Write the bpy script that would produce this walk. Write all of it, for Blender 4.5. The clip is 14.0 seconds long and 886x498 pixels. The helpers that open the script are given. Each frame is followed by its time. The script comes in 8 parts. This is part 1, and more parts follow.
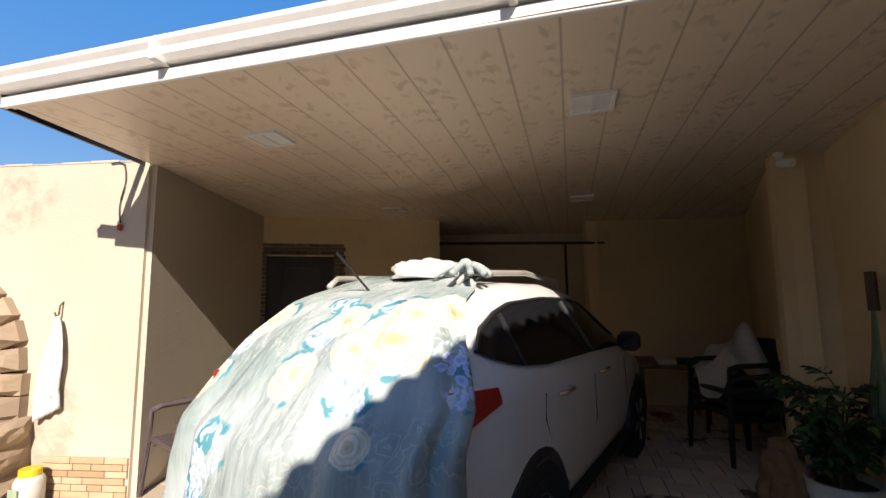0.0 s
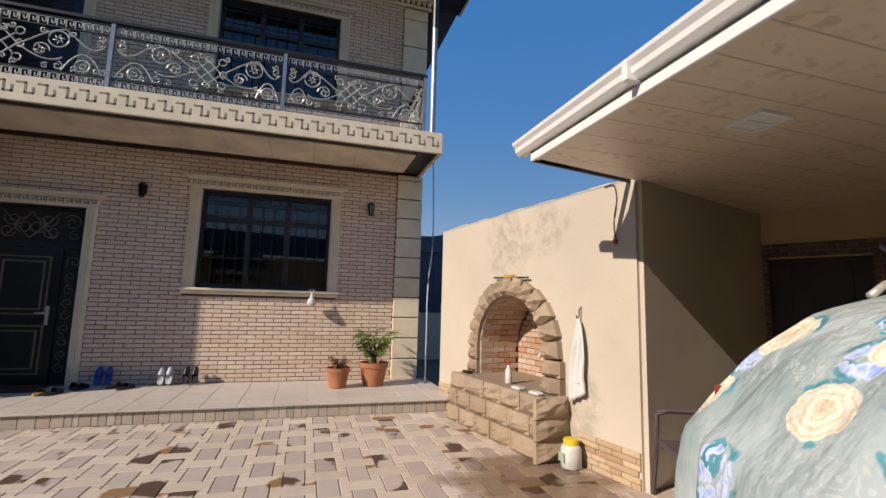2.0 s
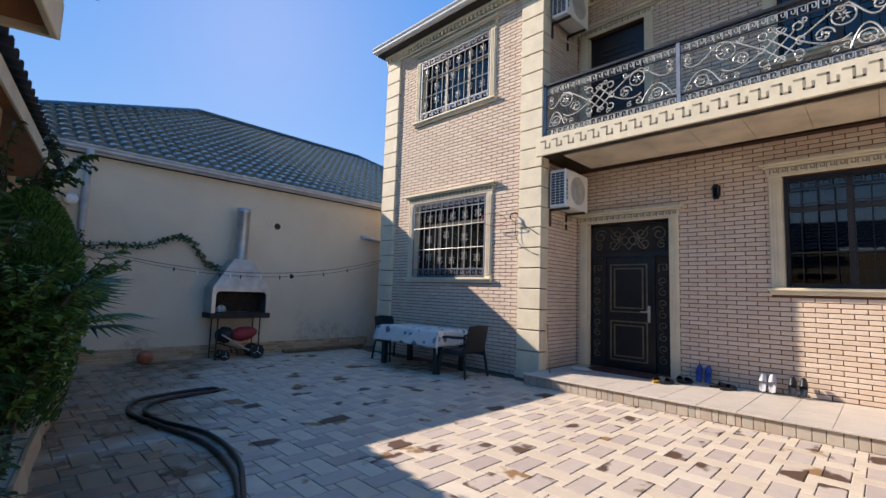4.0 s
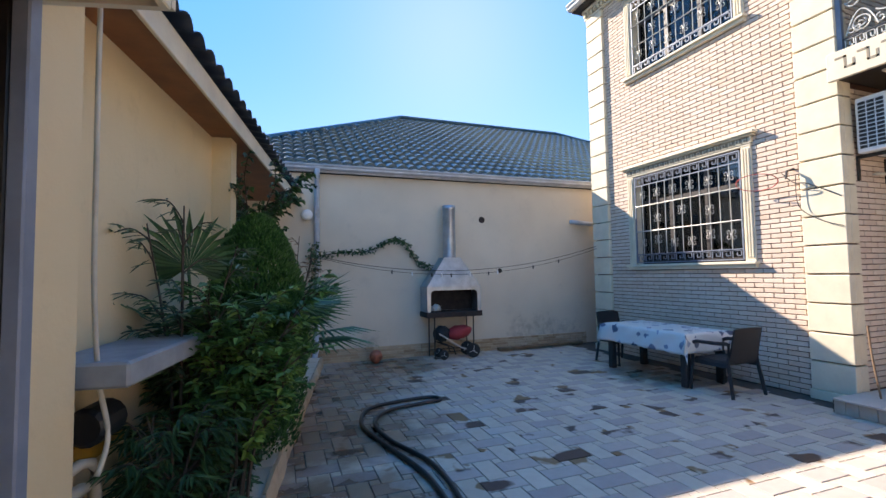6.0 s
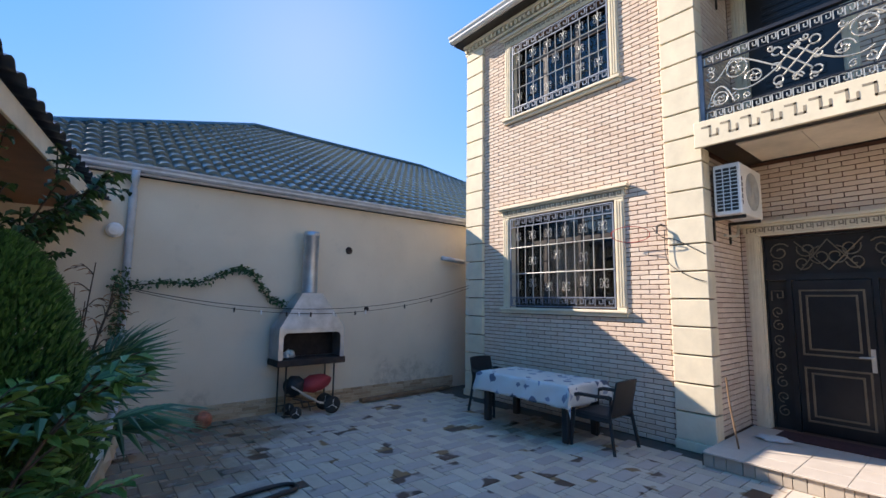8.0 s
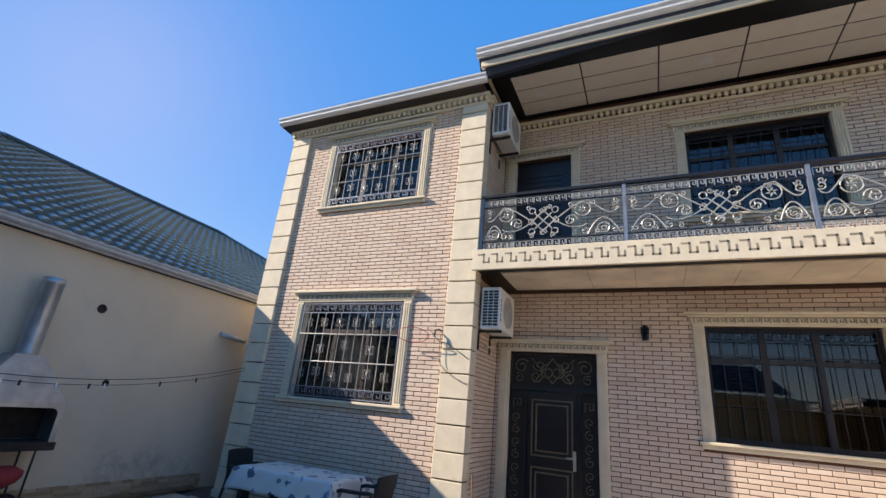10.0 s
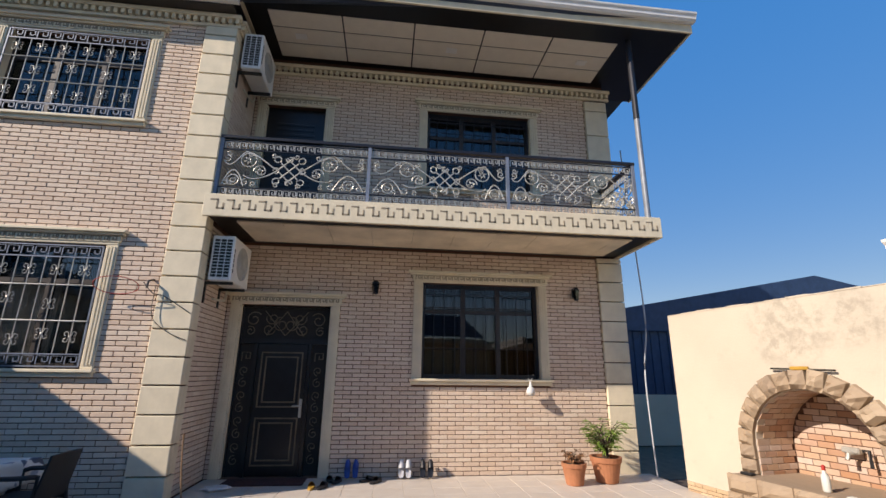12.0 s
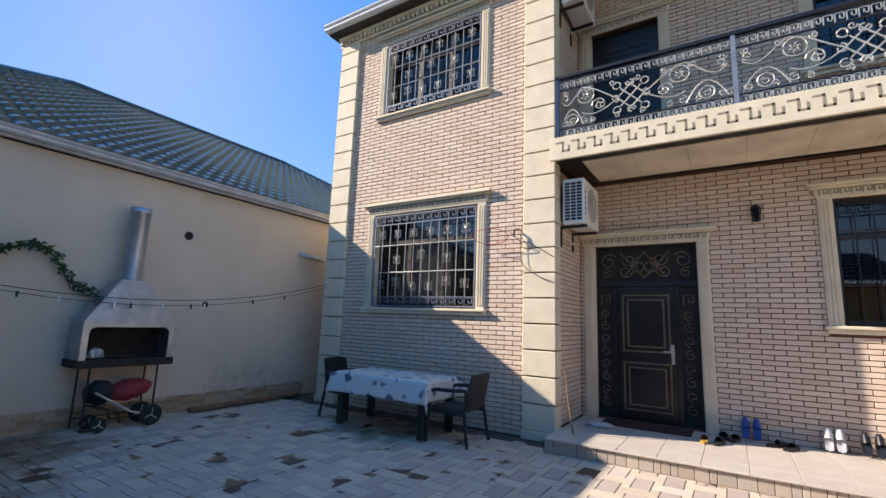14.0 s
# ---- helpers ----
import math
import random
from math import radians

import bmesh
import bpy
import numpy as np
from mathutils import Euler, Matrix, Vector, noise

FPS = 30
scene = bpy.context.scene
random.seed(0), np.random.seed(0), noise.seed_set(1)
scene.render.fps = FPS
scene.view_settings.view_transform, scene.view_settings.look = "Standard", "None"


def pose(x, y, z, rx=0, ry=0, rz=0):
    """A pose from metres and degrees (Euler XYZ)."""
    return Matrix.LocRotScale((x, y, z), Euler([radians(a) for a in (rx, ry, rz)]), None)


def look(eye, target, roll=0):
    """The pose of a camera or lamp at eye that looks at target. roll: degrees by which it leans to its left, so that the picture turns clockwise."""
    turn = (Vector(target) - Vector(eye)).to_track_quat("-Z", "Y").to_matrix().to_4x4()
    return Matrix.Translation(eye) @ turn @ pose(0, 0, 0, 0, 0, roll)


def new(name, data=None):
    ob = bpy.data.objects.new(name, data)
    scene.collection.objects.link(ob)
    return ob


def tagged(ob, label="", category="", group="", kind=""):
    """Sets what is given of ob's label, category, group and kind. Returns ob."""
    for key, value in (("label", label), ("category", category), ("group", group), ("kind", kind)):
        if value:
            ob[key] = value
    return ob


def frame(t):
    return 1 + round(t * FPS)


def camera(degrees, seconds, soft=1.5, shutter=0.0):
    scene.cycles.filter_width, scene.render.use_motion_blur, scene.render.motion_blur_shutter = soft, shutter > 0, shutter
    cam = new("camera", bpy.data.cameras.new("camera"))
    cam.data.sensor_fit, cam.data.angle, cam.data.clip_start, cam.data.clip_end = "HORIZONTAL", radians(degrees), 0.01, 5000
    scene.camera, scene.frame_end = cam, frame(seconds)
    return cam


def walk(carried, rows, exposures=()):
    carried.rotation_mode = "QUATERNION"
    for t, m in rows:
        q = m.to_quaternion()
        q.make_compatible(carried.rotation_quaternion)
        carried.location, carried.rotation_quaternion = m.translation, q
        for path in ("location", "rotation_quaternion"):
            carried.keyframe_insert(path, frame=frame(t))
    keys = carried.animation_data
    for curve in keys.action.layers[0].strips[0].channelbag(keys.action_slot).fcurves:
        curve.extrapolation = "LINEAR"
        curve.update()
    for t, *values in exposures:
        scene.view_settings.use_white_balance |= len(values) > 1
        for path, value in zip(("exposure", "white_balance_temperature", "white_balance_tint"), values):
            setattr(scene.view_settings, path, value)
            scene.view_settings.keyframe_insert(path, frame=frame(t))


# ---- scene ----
cam = camera(89.2, 14.0)
PATH = [
    (0, (-0.002, -0.035, 1.467), (-0.541, 1.878, 1.694), -0.5),
    (0.5, (-0.018, 0.032, 1.47), (-0.96, 1.778, 1.72), 0.2),
    (1, (-0.02, 0.076, 1.483), (-1.336, 1.557, 1.753), 0.8),
    (1.5, (-0.036, 0.075, 1.458), (-1.731, 1.099, 1.739), 2.1),
    (2, (-0.063, 0.049, 1.462), (-1.964, 0.617, 1.71), 1.5),
    (2.5, (-0.055, -0.043, 1.45), (-2.02, 0.25, 1.681), 1.4),
    (3, (-0.032, -0.259, 1.451), (-2.018, -0.301, 1.682), 2.0),
    (3.5, (0.0, -0.503, 1.485), (-1.822, -1.299, 1.7), 2.3),
    (4, (-0.077, -0.657, 1.404), (-1.492, -2.057, 1.598), 2.0),
    (4.2, (-0.076, -0.753, 1.416), (-1.309, -2.32, 1.58), 2.3),
    (6.3, (-0.507, -1.732, 1.637), (-1.182, -3.612, 1.745), -1.3),
    (6.5, (-0.542, -1.86, 1.643), (-1.216, -3.74, 1.755), -1.8),
    (7, (-0.578, -2.169, 1.693), (-1.25, -4.049, 1.809), -1.9),
    (7.5, (-0.566, -2.449, 1.765), (-1.507, -4.208, 1.906), -1.0),
    (8, (-0.551, -2.613, 1.83), (-1.812, -4.149, 2.057), 0.7),
    (8.5, (-0.497, -2.727, 1.785), (-1.986, -3.978, 2.251), 2.8),
    (10.8, (-0.289, -2.226, 1.712), (-2.122, -2.74, 2.326), 4.1),
    (11, (-0.282, -2.189, 1.706), (-2.15, -2.572, 2.308), 3.3),
    (11.5, (-0.29, -2.161, 1.734), (-2.211, -2.172, 2.292), 1.6),
    (12, (-0.319, -2.241, 1.721), (-2.233, -2.014, 2.255), 0.7),
    (12.5, (-0.321, -2.363, 1.756), (-2.228, -2.112, 2.307), 0.7),
    (13, (-0.368, -2.529, 1.732), (-2.284, -2.416, 2.296), 1.9),
    (13.5, (-0.477, -2.633, 1.574), (-2.376, -3.084, 2.012), 2.2),
    (14, (-0.68, -2.837, 1.524), (-2.342, -3.904, 1.84), 2.1),
]
EXPOSURES = [(t, e, 6900, 15) for t, e in ((0.0, 1.7), (1.0, 1.3), (2.0, 1.05), (3.0, 1.05), (4.0, 1.75), (6.3, 2.5), (7.0, 2.5), (8.0, 2.15), (8.5, 1.95), (11.0, 1.68), (12.5, 1.36), (13.5, 1.7), (14.0, 1.92))]
walk(cam, [(t, look(eye, target, roll)) for t, eye, target, roll in PATH], EXPOSURES)

# ---- sky and sun ----
import random
import bmesh
from math import sin, cos, pi, tan, atan2, sqrt, hypot

TO_SUN = Vector((1.40, -3.55, 2.23)).normalized()
world = bpy.data.worlds.new("sky")
scene.world = world
world.use_nodes = True
wn = world.node_tree.nodes
sky = wn.new("ShaderNodeTexSky")
sky.sky_type = 'NISHITA'
sky.sun_disc = False
sky.sun_elevation = radians(30.3)
sky.sun_rotation = radians(201.5)
sky.air_density, sky.dust_density, sky.ozone_density = 1.0, 0.05, 3.2
wn["Background"].inputs["Strength"].default_value = 0.15
deepen = wn.new("ShaderNodeHueSaturation")
deepen.inputs["Saturation"].default_value = 4.15
deepen.inputs["Value"].default_value = 1.32
deepen.inputs["Hue"].default_value = 0.52
even = wn.new("ShaderNodeGamma")
even.inputs["Gamma"].default_value = 0.2
world.node_tree.links.new(sky.outputs["Color"], even.inputs["Color"])
world.node_tree.links.new(even.outputs["Color"], deepen.inputs["Color"])
world.node_tree.links.new(deepen.outputs["Color"], wn["Background"].inputs["Color"])
sun_data = bpy.data.lights.new("sun", 'SUN')
sun_data.energy, sun_data.angle, sun_data.color = 2.45, radians(0.5), (1.0, 0.92, 0.81)
sun = new("sun", sun_data)
sun.matrix_world = look(TO_SUN * 40, (0, 0, 0))


# ---- materials ----
class Nodes:
    def __init__(self, name):
        self.mat = bpy.data.materials.new(name)
        self.mat.use_nodes = True
        self.t = self.mat.node_tree
        self.bsdf = self.t.nodes["Principled BSDF"]

    def add(self, kind, **values):
        n = self.t.nodes.new(kind)
        for key, value in values.items():
            n.inputs[key.replace("_", " ")].default_value = value
        return n

    def join(self, a, b):
        self.t.links.new(a, b)

    def coords(self):
        return self.add("ShaderNodeTexCoord").outputs["Object"]

    def noise(self, scale, detail=4.0, rough=0.55, vec=None):
        n = self.add("ShaderNodeTexNoise", Scale=scale, Detail=detail, Roughness=rough)
        self.join(vec if vec is not None else self.coords(), n.inputs["Vector"])
        return n.outputs["Fac"]

    def ramp(self, value, *stops):
        n = self.add("ShaderNodeValToRGB")
        el = n.color_ramp.elements
        while len(el) < len(stops):
            el.new(0.5)
        for e, (p, c) in zip(el, stops):
            e.position = p
            e.color = (*c, 1) if len(c) == 3 else c
        self.join(value, n.inputs["Fac"])
        return n.outputs["Color"]

    def mix(self, fac, a, b, mode='MIX'):
        n = self.t.nodes.new("ShaderNodeMix")
        n.data_type, n.blend_type = 'RGBA', mode
        for sock, v in ((n.inputs[0], fac), (n.inputs[6], a), (n.inputs[7], b)):
            if isinstance(v, bpy.types.NodeSocket):
                self.join(v, sock)
            elif isinstance(v, tuple):
                sock.default_value = (*v, 1)
            else:
                sock.default_value = v
        return n.outputs[2]

    def math(self, op, a, b=0.0):
        n = self.t.nodes.new("ShaderNodeMath")
        n.operation = op
        for sock, v in zip(n.inputs, (a, b)):
            if isinstance(v, bpy.types.NodeSocket):
                self.join(v, sock)
            else:
                sock.default_value = v
        return n.outputs[0]

    def bump(self, height, strength=0.3, dist=0.01):
        n = self.add("ShaderNodeBump", Strength=strength, Distance=dist)
        self.join(height, n.inputs["Height"])
        self.join(n.outputs["Normal"], self.bsdf.inputs["Normal"])

    def random(self):
        g = self.add("ShaderNodeNewGeometry").outputs["Random Per Island"]
        o = self.add("ShaderNodeObjectInfo").outputs["Random"]
        return self.math('FRACT', self.math('ADD', g, o))

    def colour(self, c):
        if isinstance(c, tuple):
            self.bsdf.inputs["Base Color"].default_value = (*c, 1)
        else:
            self.join(c, self.bsdf.inputs["Base Color"])

    def gloss(self, rough, metal=0.0, spec=0.5):
        if isinstance(rough, bpy.types.NodeSocket):
            self.join(rough, self.bsdf.inputs["Roughness"])
        else:
            self.bsdf.inputs["Roughness"].default_value = rough
        self.bsdf.inputs["Metallic"].default_value = metal
        self.bsdf.inputs["Specular IOR Level"].default_value = spec


def plain(name, c, rough=0.6, metal=0.0, vary=0.25, scale=6.0, relief=0.1, spec=0.5):
    """A surface of one colour with mottling at two scales and a fine relief."""
    m = Nodes(name)
    big, fine = m.noise(scale), m.noise(scale * 9, 6)
    lo, hi = tuple(v * (1 - vary) for v in c), tuple(min(1, v * (1 + vary * 0.6)) for v in c)
    col = m.mix(m.ramp(big, (0.3, (0, 0, 0)), (0.7, (1, 1, 1))), lo, hi)
    col = m.mix(m.math('MULTIPLY', fine, 0.3), col, tuple(v * 0.7 for v in c))
    m.colour(col)
    m.gloss(rough, metal, spec)
    if relief:
        m.bump(fine, relief, 0.004)
    return m.mat


def near_spots(m, geo, spots):
    """A mask that is 1 about the given places and fades out with a ragged edge."""
    total = None
    for x, y, z, radius in spots:
        d = m.t.nodes.new("ShaderNodeVectorMath")
        d.operation = 'DISTANCE'
        m.join(geo, d.inputs[0])
        d.inputs[1].default_value = (x, y, z)
        ragged = m.math('ADD', d.outputs["Value"], m.math('MULTIPLY', m.math('SUBTRACT', m.noise(3.0, 5, 0.6, geo), 0.5), radius * 1.6))
        one = m.ramp(m.math('DIVIDE', ragged, radius), (0.55, (1, 1, 1)), (1.0, (0, 0, 0)))
        total = one if total is None else m.math('MAXIMUM', total, one)
    return total


def plaster(name, c, grime, amount=0.5, spots=()):
    """Painted render: trowel relief, blotches and a few dirty streaks."""
    m = Nodes(name)
    big, mid, fine = m.noise(0.7, 5), m.noise(3.2, 7, 0.65), m.noise(40, 5)
    col = m.mix(m.ramp(big, (0.35, (0, 0, 0)), (0.7, (1, 1, 1))), tuple(v * 0.86 for v in c), c)
    mask = m.math('MULTIPLY', m.ramp(mid, (0.58, (0, 0, 0)), (0.75, (1, 1, 1))), amount)
    col = m.mix(mask, col, grime)
    if spots:
        geo = m.add("ShaderNodeNewGeometry").outputs["Position"]
        k = m.math('MULTIPLY', near_spots(m, geo, spots), m.ramp(m.noise(7, 6, 0.7, geo), (0.42, (0, 0, 0)), (0.6, (1, 1, 1))))
        col = m.mix(m.math('MULTIPLY', k, 0.45), col, tuple(v * 0.7 for v in grime))
    m.colour(col)
    m.gloss(0.85, 0, 0.3)
    m.bump(m.math('ADD', m.math('MULTIPLY', mid, 1.5), fine), 0.35, 0.006)
    return m.mat


def pieces(name, tones, rough=0.8, stain=None, scale=9.0, stain_at=0.62, wet=()):
    """Bricks, stones and pavers: a tone of its own for each piece, with grain and stains."""
    m = Nodes(name)
    r = m.random()
    steps = [(i / max(1, len(tones) - 1), t) for i, t in enumerate(tones)]
    col = m.ramp(r, *steps)
    geo = m.add("ShaderNodeNewGeometry").outputs["Position"]
    g = m.noise(scale, 6, 0.6, geo)
    col = m.mix(m.math('MULTIPLY', g, 0.55), col, m.mix(1.0, col, (0.55, 0.5, 0.48), 'MULTIPLY'))
    if stain:
        s = m.noise(2.3, 3, 0.5, geo)
        mask = m.ramp(s, (stain_at, (0, 0, 0)), (stain_at + 0.04, (1, 1, 1)))
        per = m.ramp(m.math('FRACT', m.math('MULTIPLY', r, 7.31)), (0.45, (0, 0, 0)), (0.5, (1, 1, 1)))
        mask = m.math('MULTIPLY', mask, per)
        col = m.mix(mask, col, stain)
    if wet:
        k = near_spots(m, geo, wet)
        col = m.mix(m.math('MULTIPLY', k, 0.85), col, m.mix(1.0, col, (0.36, 0.27, 0.20), 'MULTIPLY'))
        rough = m.math('SUBTRACT', rough, m.math('MULTIPLY', k, 0.4))
    m.colour(col)
    m.gloss(rough, 0, 0.4)
    m.bump(m.noise(scale * 6, 6, 0.6, geo), 0.4, 0.004)
    return m.mat


def glass(name, tint, gloss=1.0):
    m = Nodes(name)
    t = m.t
    tr, gl, fr, mx = m.add("ShaderNodeBsdfTransparent"), m.add("ShaderNodeBsdfGlossy", Roughness=0.02), m.add("ShaderNodeFresnel", IOR=1.6), m.add("ShaderNodeMixShader")
    tr.inputs["Color"].default_value = (*tint, 1)
    k = m.math('MINIMUM', m.math('MULTIPLY', fr.outputs[0], 1.6 * gloss), 1.0)
    m.join(k, mx.inputs[0])
    m.join(tr.outputs[0], mx.inputs[1])
    m.join(gl.outputs[0], mx.inputs[2])
    m.join(mx.outputs[0], t.nodes["Material Output"].inputs["Surface"])
    return m.mat


def corrugated(name, c, rough=0.4):
    return plain(name, c, rough, 0.0, 0.2, 3.0, 0.05)


BRICK = pieces("brick_tile", [(0.69, 0.535, 0.41), (0.75, 0.605, 0.48), (0.71, 0.56, 0.435), (0.78, 0.65, 0.52), (0.67, 0.51, 0.385)], 0.75)
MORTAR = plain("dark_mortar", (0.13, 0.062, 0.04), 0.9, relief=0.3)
LIMESTONE = plain("cream_limestone", (0.72, 0.63, 0.46), 0.75, 0, 0.12, 4.0, 0.2)
# darker stone tone that paints the shade inside fret grooves
GROOVE_SHADE = plain("painted_groove_shade", (0.30, 0.25, 0.18), 0.9)
CREAM_WALL = plaster("cream_plaster", (0.57, 0.50, 0.40), (0.33, 0.29, 0.23), 0.3, [(-5.1, 2.4, 2.3, 0.55), (-4.4, 2.5, 2.35, 0.4), (-4.0, 2.6, 0.45, 0.4)])
YELLOW_WALL = plaster("yellow_plaster", (0.78, 0.62, 0.37), (0.42, 0.32, 0.19), 0.3)
GREY_WALL = plaster("beige_grey_plaster", (0.70, 0.60, 0.46), (0.36, 0.31, 0.25), 0.22, [(-5.3, -10.1, 0.2, 0.5), (-5.9, -10.1, 0.25, 0.5), (-2.0, -10.1, 0.1, 0.4), (-6.5, -10.1, 0.2, 0.4)])
BLACK_METAL = plain("black_painted_iron", (0.018, 0.019, 0.026), 0.4, 0.2)
SILVER_METAL = plain("silver_painted_iron", (0.52, 0.50, 0.45), 0.4, 0.35)
BLUE_IRON = plain("blue_grey_painted_iron", (0.20, 0.23, 0.29), 0.45, 0.2)
BLACK_SOFFIT = plain("black_soffit_panel", (0.012, 0.011, 0.012), 0.35)
WHITE_PANEL = plain("white_ceiling_panel", (0.80, 0.74, 0.64), 0.6, 0, 0.05)
WHITE_PAINT = plain("white_painted_metal", (0.82, 0.81, 0.78), 0.35, 0, 0.06)
MARBLE = plain("pale_marble_panel", (0.78, 0.69, 0.55), 0.35, 0, 0.3, 1.8)
DARK_DOOR = plain("black_steel_door", (0.016, 0.015, 0.017), 0.3, 0.1, 0.3)
BRONZE = plain("aged_bronze", (0.21, 0.17, 0.12), 0.42, 0.5)
WINDOW_GLASS = glass("window_glass", (0.62, 0.63, 0.64), 1.0)
DARK_GLASS = glass("dark_window_glass", (0.34, 0.34, 0.35), 0.9)
# near-black colour that paints in the darkness of unlit rooms
ROOM_DARKNESS = plain("painted_room_darkness", (0.03, 0.027, 0.025), 0.9)
CURTAIN = plain("pale_curtain_fabric", (0.72, 0.66, 0.56), 0.9, 0, 0.2, 5)
BROWN_FRAME = plain("dark_brown_window_profile", (0.035, 0.026, 0.022), 0.45)
WET = [(-1.0, -6.4, 0, 1.3), (-1.2, -8.3, 0, 1.4), (-0.8, -4.6, 0, 1.0), (-2.2, -9.4, 0, 1.2), (-3.7, 2.0, 0, 0.9), (-6.0, -7.0, 0, 0.9)]
PAVER_CREAM = pieces("cream_paver", [(0.64, 0.535, 0.41), (0.70, 0.60, 0.465), (0.60, 0.50, 0.38), (0.73, 0.63, 0.50)], 0.7, (0.27, 0.15, 0.065), stain_at=0.585, wet=WET)
PAVER_GREY = pieces("mauve_grey_paver", [(0.52, 0.43, 0.365), (0.60, 0.505, 0.425), (0.46, 0.375, 0.33), (0.64, 0.55, 0.46)], 0.65, (0.10, 0.055, 0.035), stain_at=0.555, wet=WET)
JOINT = plain("paver_joint_sand", (0.10, 0.075, 0.06), 0.95, relief=0.4)
STEP_TILE = pieces("porch_floor_tile", [(0.60, 0.535, 0.46), (0.63, 0.565, 0.485), (0.57, 0.505, 0.43)], 0.5, scale=5)
STEP_FACE = pieces("porch_riser_stone", [(0.42, 0.38, 0.31), (0.52, 0.46, 0.38), (0.46, 0.38, 0.30), (0.58, 0.52, 0.43)], 0.7, scale=14)
FIELD_STONE = pieces("rusticated_stone", [(0.36, 0.27, 0.18), (0.42, 0.32, 0.22), (0.33, 0.25, 0.175), (0.46, 0.36, 0.25)], 0.85, scale=14)
NICHE_BRICK = pieces("niche_brick_tile", [(0.56, 0.38, 0.25), (0.60, 0.47, 0.37), (0.45, 0.24, 0.13), (0.62, 0.50, 0.42), (0.52, 0.33, 0.20)], 0.6)
SKIRT_STONE = pieces("skirting_stone", [(0.50, 0.36, 0.22), (0.60, 0.46, 0.30), (0.42, 0.28, 0.16), (0.64, 0.50, 0.34)], 0.8)
ROOF_TEAL = plain("teal_green_metal_tile", (0.06, 0.11, 0.125), 0.24, 0.3, 0.2, 2)
ROOF_BLUE = plain("dark_blue_metal_tile", (0.035, 0.05, 0.085), 0.4, 0.2, 0.2, 2)
GUTTER_GREY = plain("grey_painted_gutter", (0.50, 0.53, 0.57), 0.4, 0.1)
WOOD_SOFFIT = plain("orange_brown_wood_soffit", (0.26, 0.095, 0.035), 0.5, 0, 0.3, 5)
SOIL = plain("dark_planting_soil", (0.035, 0.027, 0.02), 0.95, relief=0.6)
EARTH = plain("dry_earth", (0.22, 0.18, 0.13), 0.95)


# ---- building blocks ----
def box(bm, a, b, m=None, bevel=0.0):
    """A box between two corners, under the matrix m."""
    c = [(a[i] + b[i]) / 2 for i in range(3)]
    d = [abs(b[i] - a[i]) for i in range(3)]
    r = bmesh.ops.create_cube(bm, size=1.0, matrix=Matrix.Translation(c) @ Matrix.Diagonal((*d, 1)))
    vs = r["verts"]
    if bevel:
        es = list({e for v in vs for e in v.link_edges})
        r = bmesh.ops.bevel(bm, geom=es, offset=bevel, segments=1, affect='EDGES', profile=0.7)
        vs = list({v for f in r["faces"] for v in f.verts} | {v for v in vs if v.is_valid})
    if m is not None:
        bmesh.ops.transform(bm, matrix=m, verts=vs)


def tube(bm, pts, r, n=6, closed=False, taper=None):
    """A round bar along a line of points."""
    pts = [Vector(p) for p in pts]
    k = len(pts)
    rings = []
    up = Vector((0.03, 0.02, 1)).normalized()
    for i, p in enumerate(pts):
        if closed:
            d = pts[(i + 1) % k] - pts[i - 1]
        else:
            d = pts[min(i + 1, k - 1)] - pts[max(i - 1, 0)]
        d.normalize()
        s = d.cross(up)
        if s.length < 0.05:
            s = d.cross(Vector((1, 0.1, 0)))
        s.normalize()
        w = d.cross(s)
        rr = r if taper is None else r * (1 + (taper - 1) * i / max(1, k - 1))
        rings.append([bm.verts.new(p + (s * cos(2 * pi * j / n) + w * sin(2 * pi * j / n)) * rr) for j in range(n)])
    last = k if closed else k - 1
    for i in range(last):
        a, b = rings[i], rings[(i + 1) % k]
        for j in range(n):
            bm.faces.new((a[j], a[(j + 1) % n], b[(j + 1) % n], b[j]))
    if not closed:
        bm.faces.new(rings[0][::-1])
        bm.faces.new(rings[-1])


def lathe(bm, profile, n=20, m=None):
    """A turned body from (radius, height) pairs."""
    rings = []
    for r, z in profile:
        rings.append([bm.verts.new((r * cos(2 * pi * j / n), r * sin(2 * pi * j / n), z)) for j in range(n)])
    for a, b in zip(rings, rings[1:]):
        for j in range(n):
            bm.faces.new((a[j], a[(j + 1) % n], b[(j + 1) % n], b[j]))
    bm.faces.new(rings[0][::-1])
    bm.faces.new(rings[-1])
    if m is not None:
        bmesh.ops.transform(bm, matrix=m, verts=[v for ring in rings for v in ring])


def finish(bm, name, mats, smooth=False):
    bmesh.ops.recalc_face_normals(bm, faces=bm.faces)
    me = bpy.data.meshes.new(name)
    bm.to_mesh(me)
    bm.free()
    for mt in (mats if isinstance(mats, (list, tuple)) else [mats]):
        me.materials.append(mt)
    if smooth:
        me.shade_smooth()
    return me


def part(name, bm, material, parent, label="", smooth=False):
    """Links a bmesh as one mesh object under a thing or under a part."""
    ob = new(name, finish(bm, name, material, smooth))
    ob.parent = parent
    if parent.parent is None and parent.type == 'EMPTY':
        ob.matrix_parent_inverse = parent.matrix_basis.inverted()
    if label:
        tagged(ob, label)
    return ob


def thing(name, base, label, category, group="", kind=""):
    ob = new(name)
    ob.empty_display_size = 0.1
    ob.matrix_basis = Matrix.Translation(base)
    return tagged(ob, label, category, group, kind)


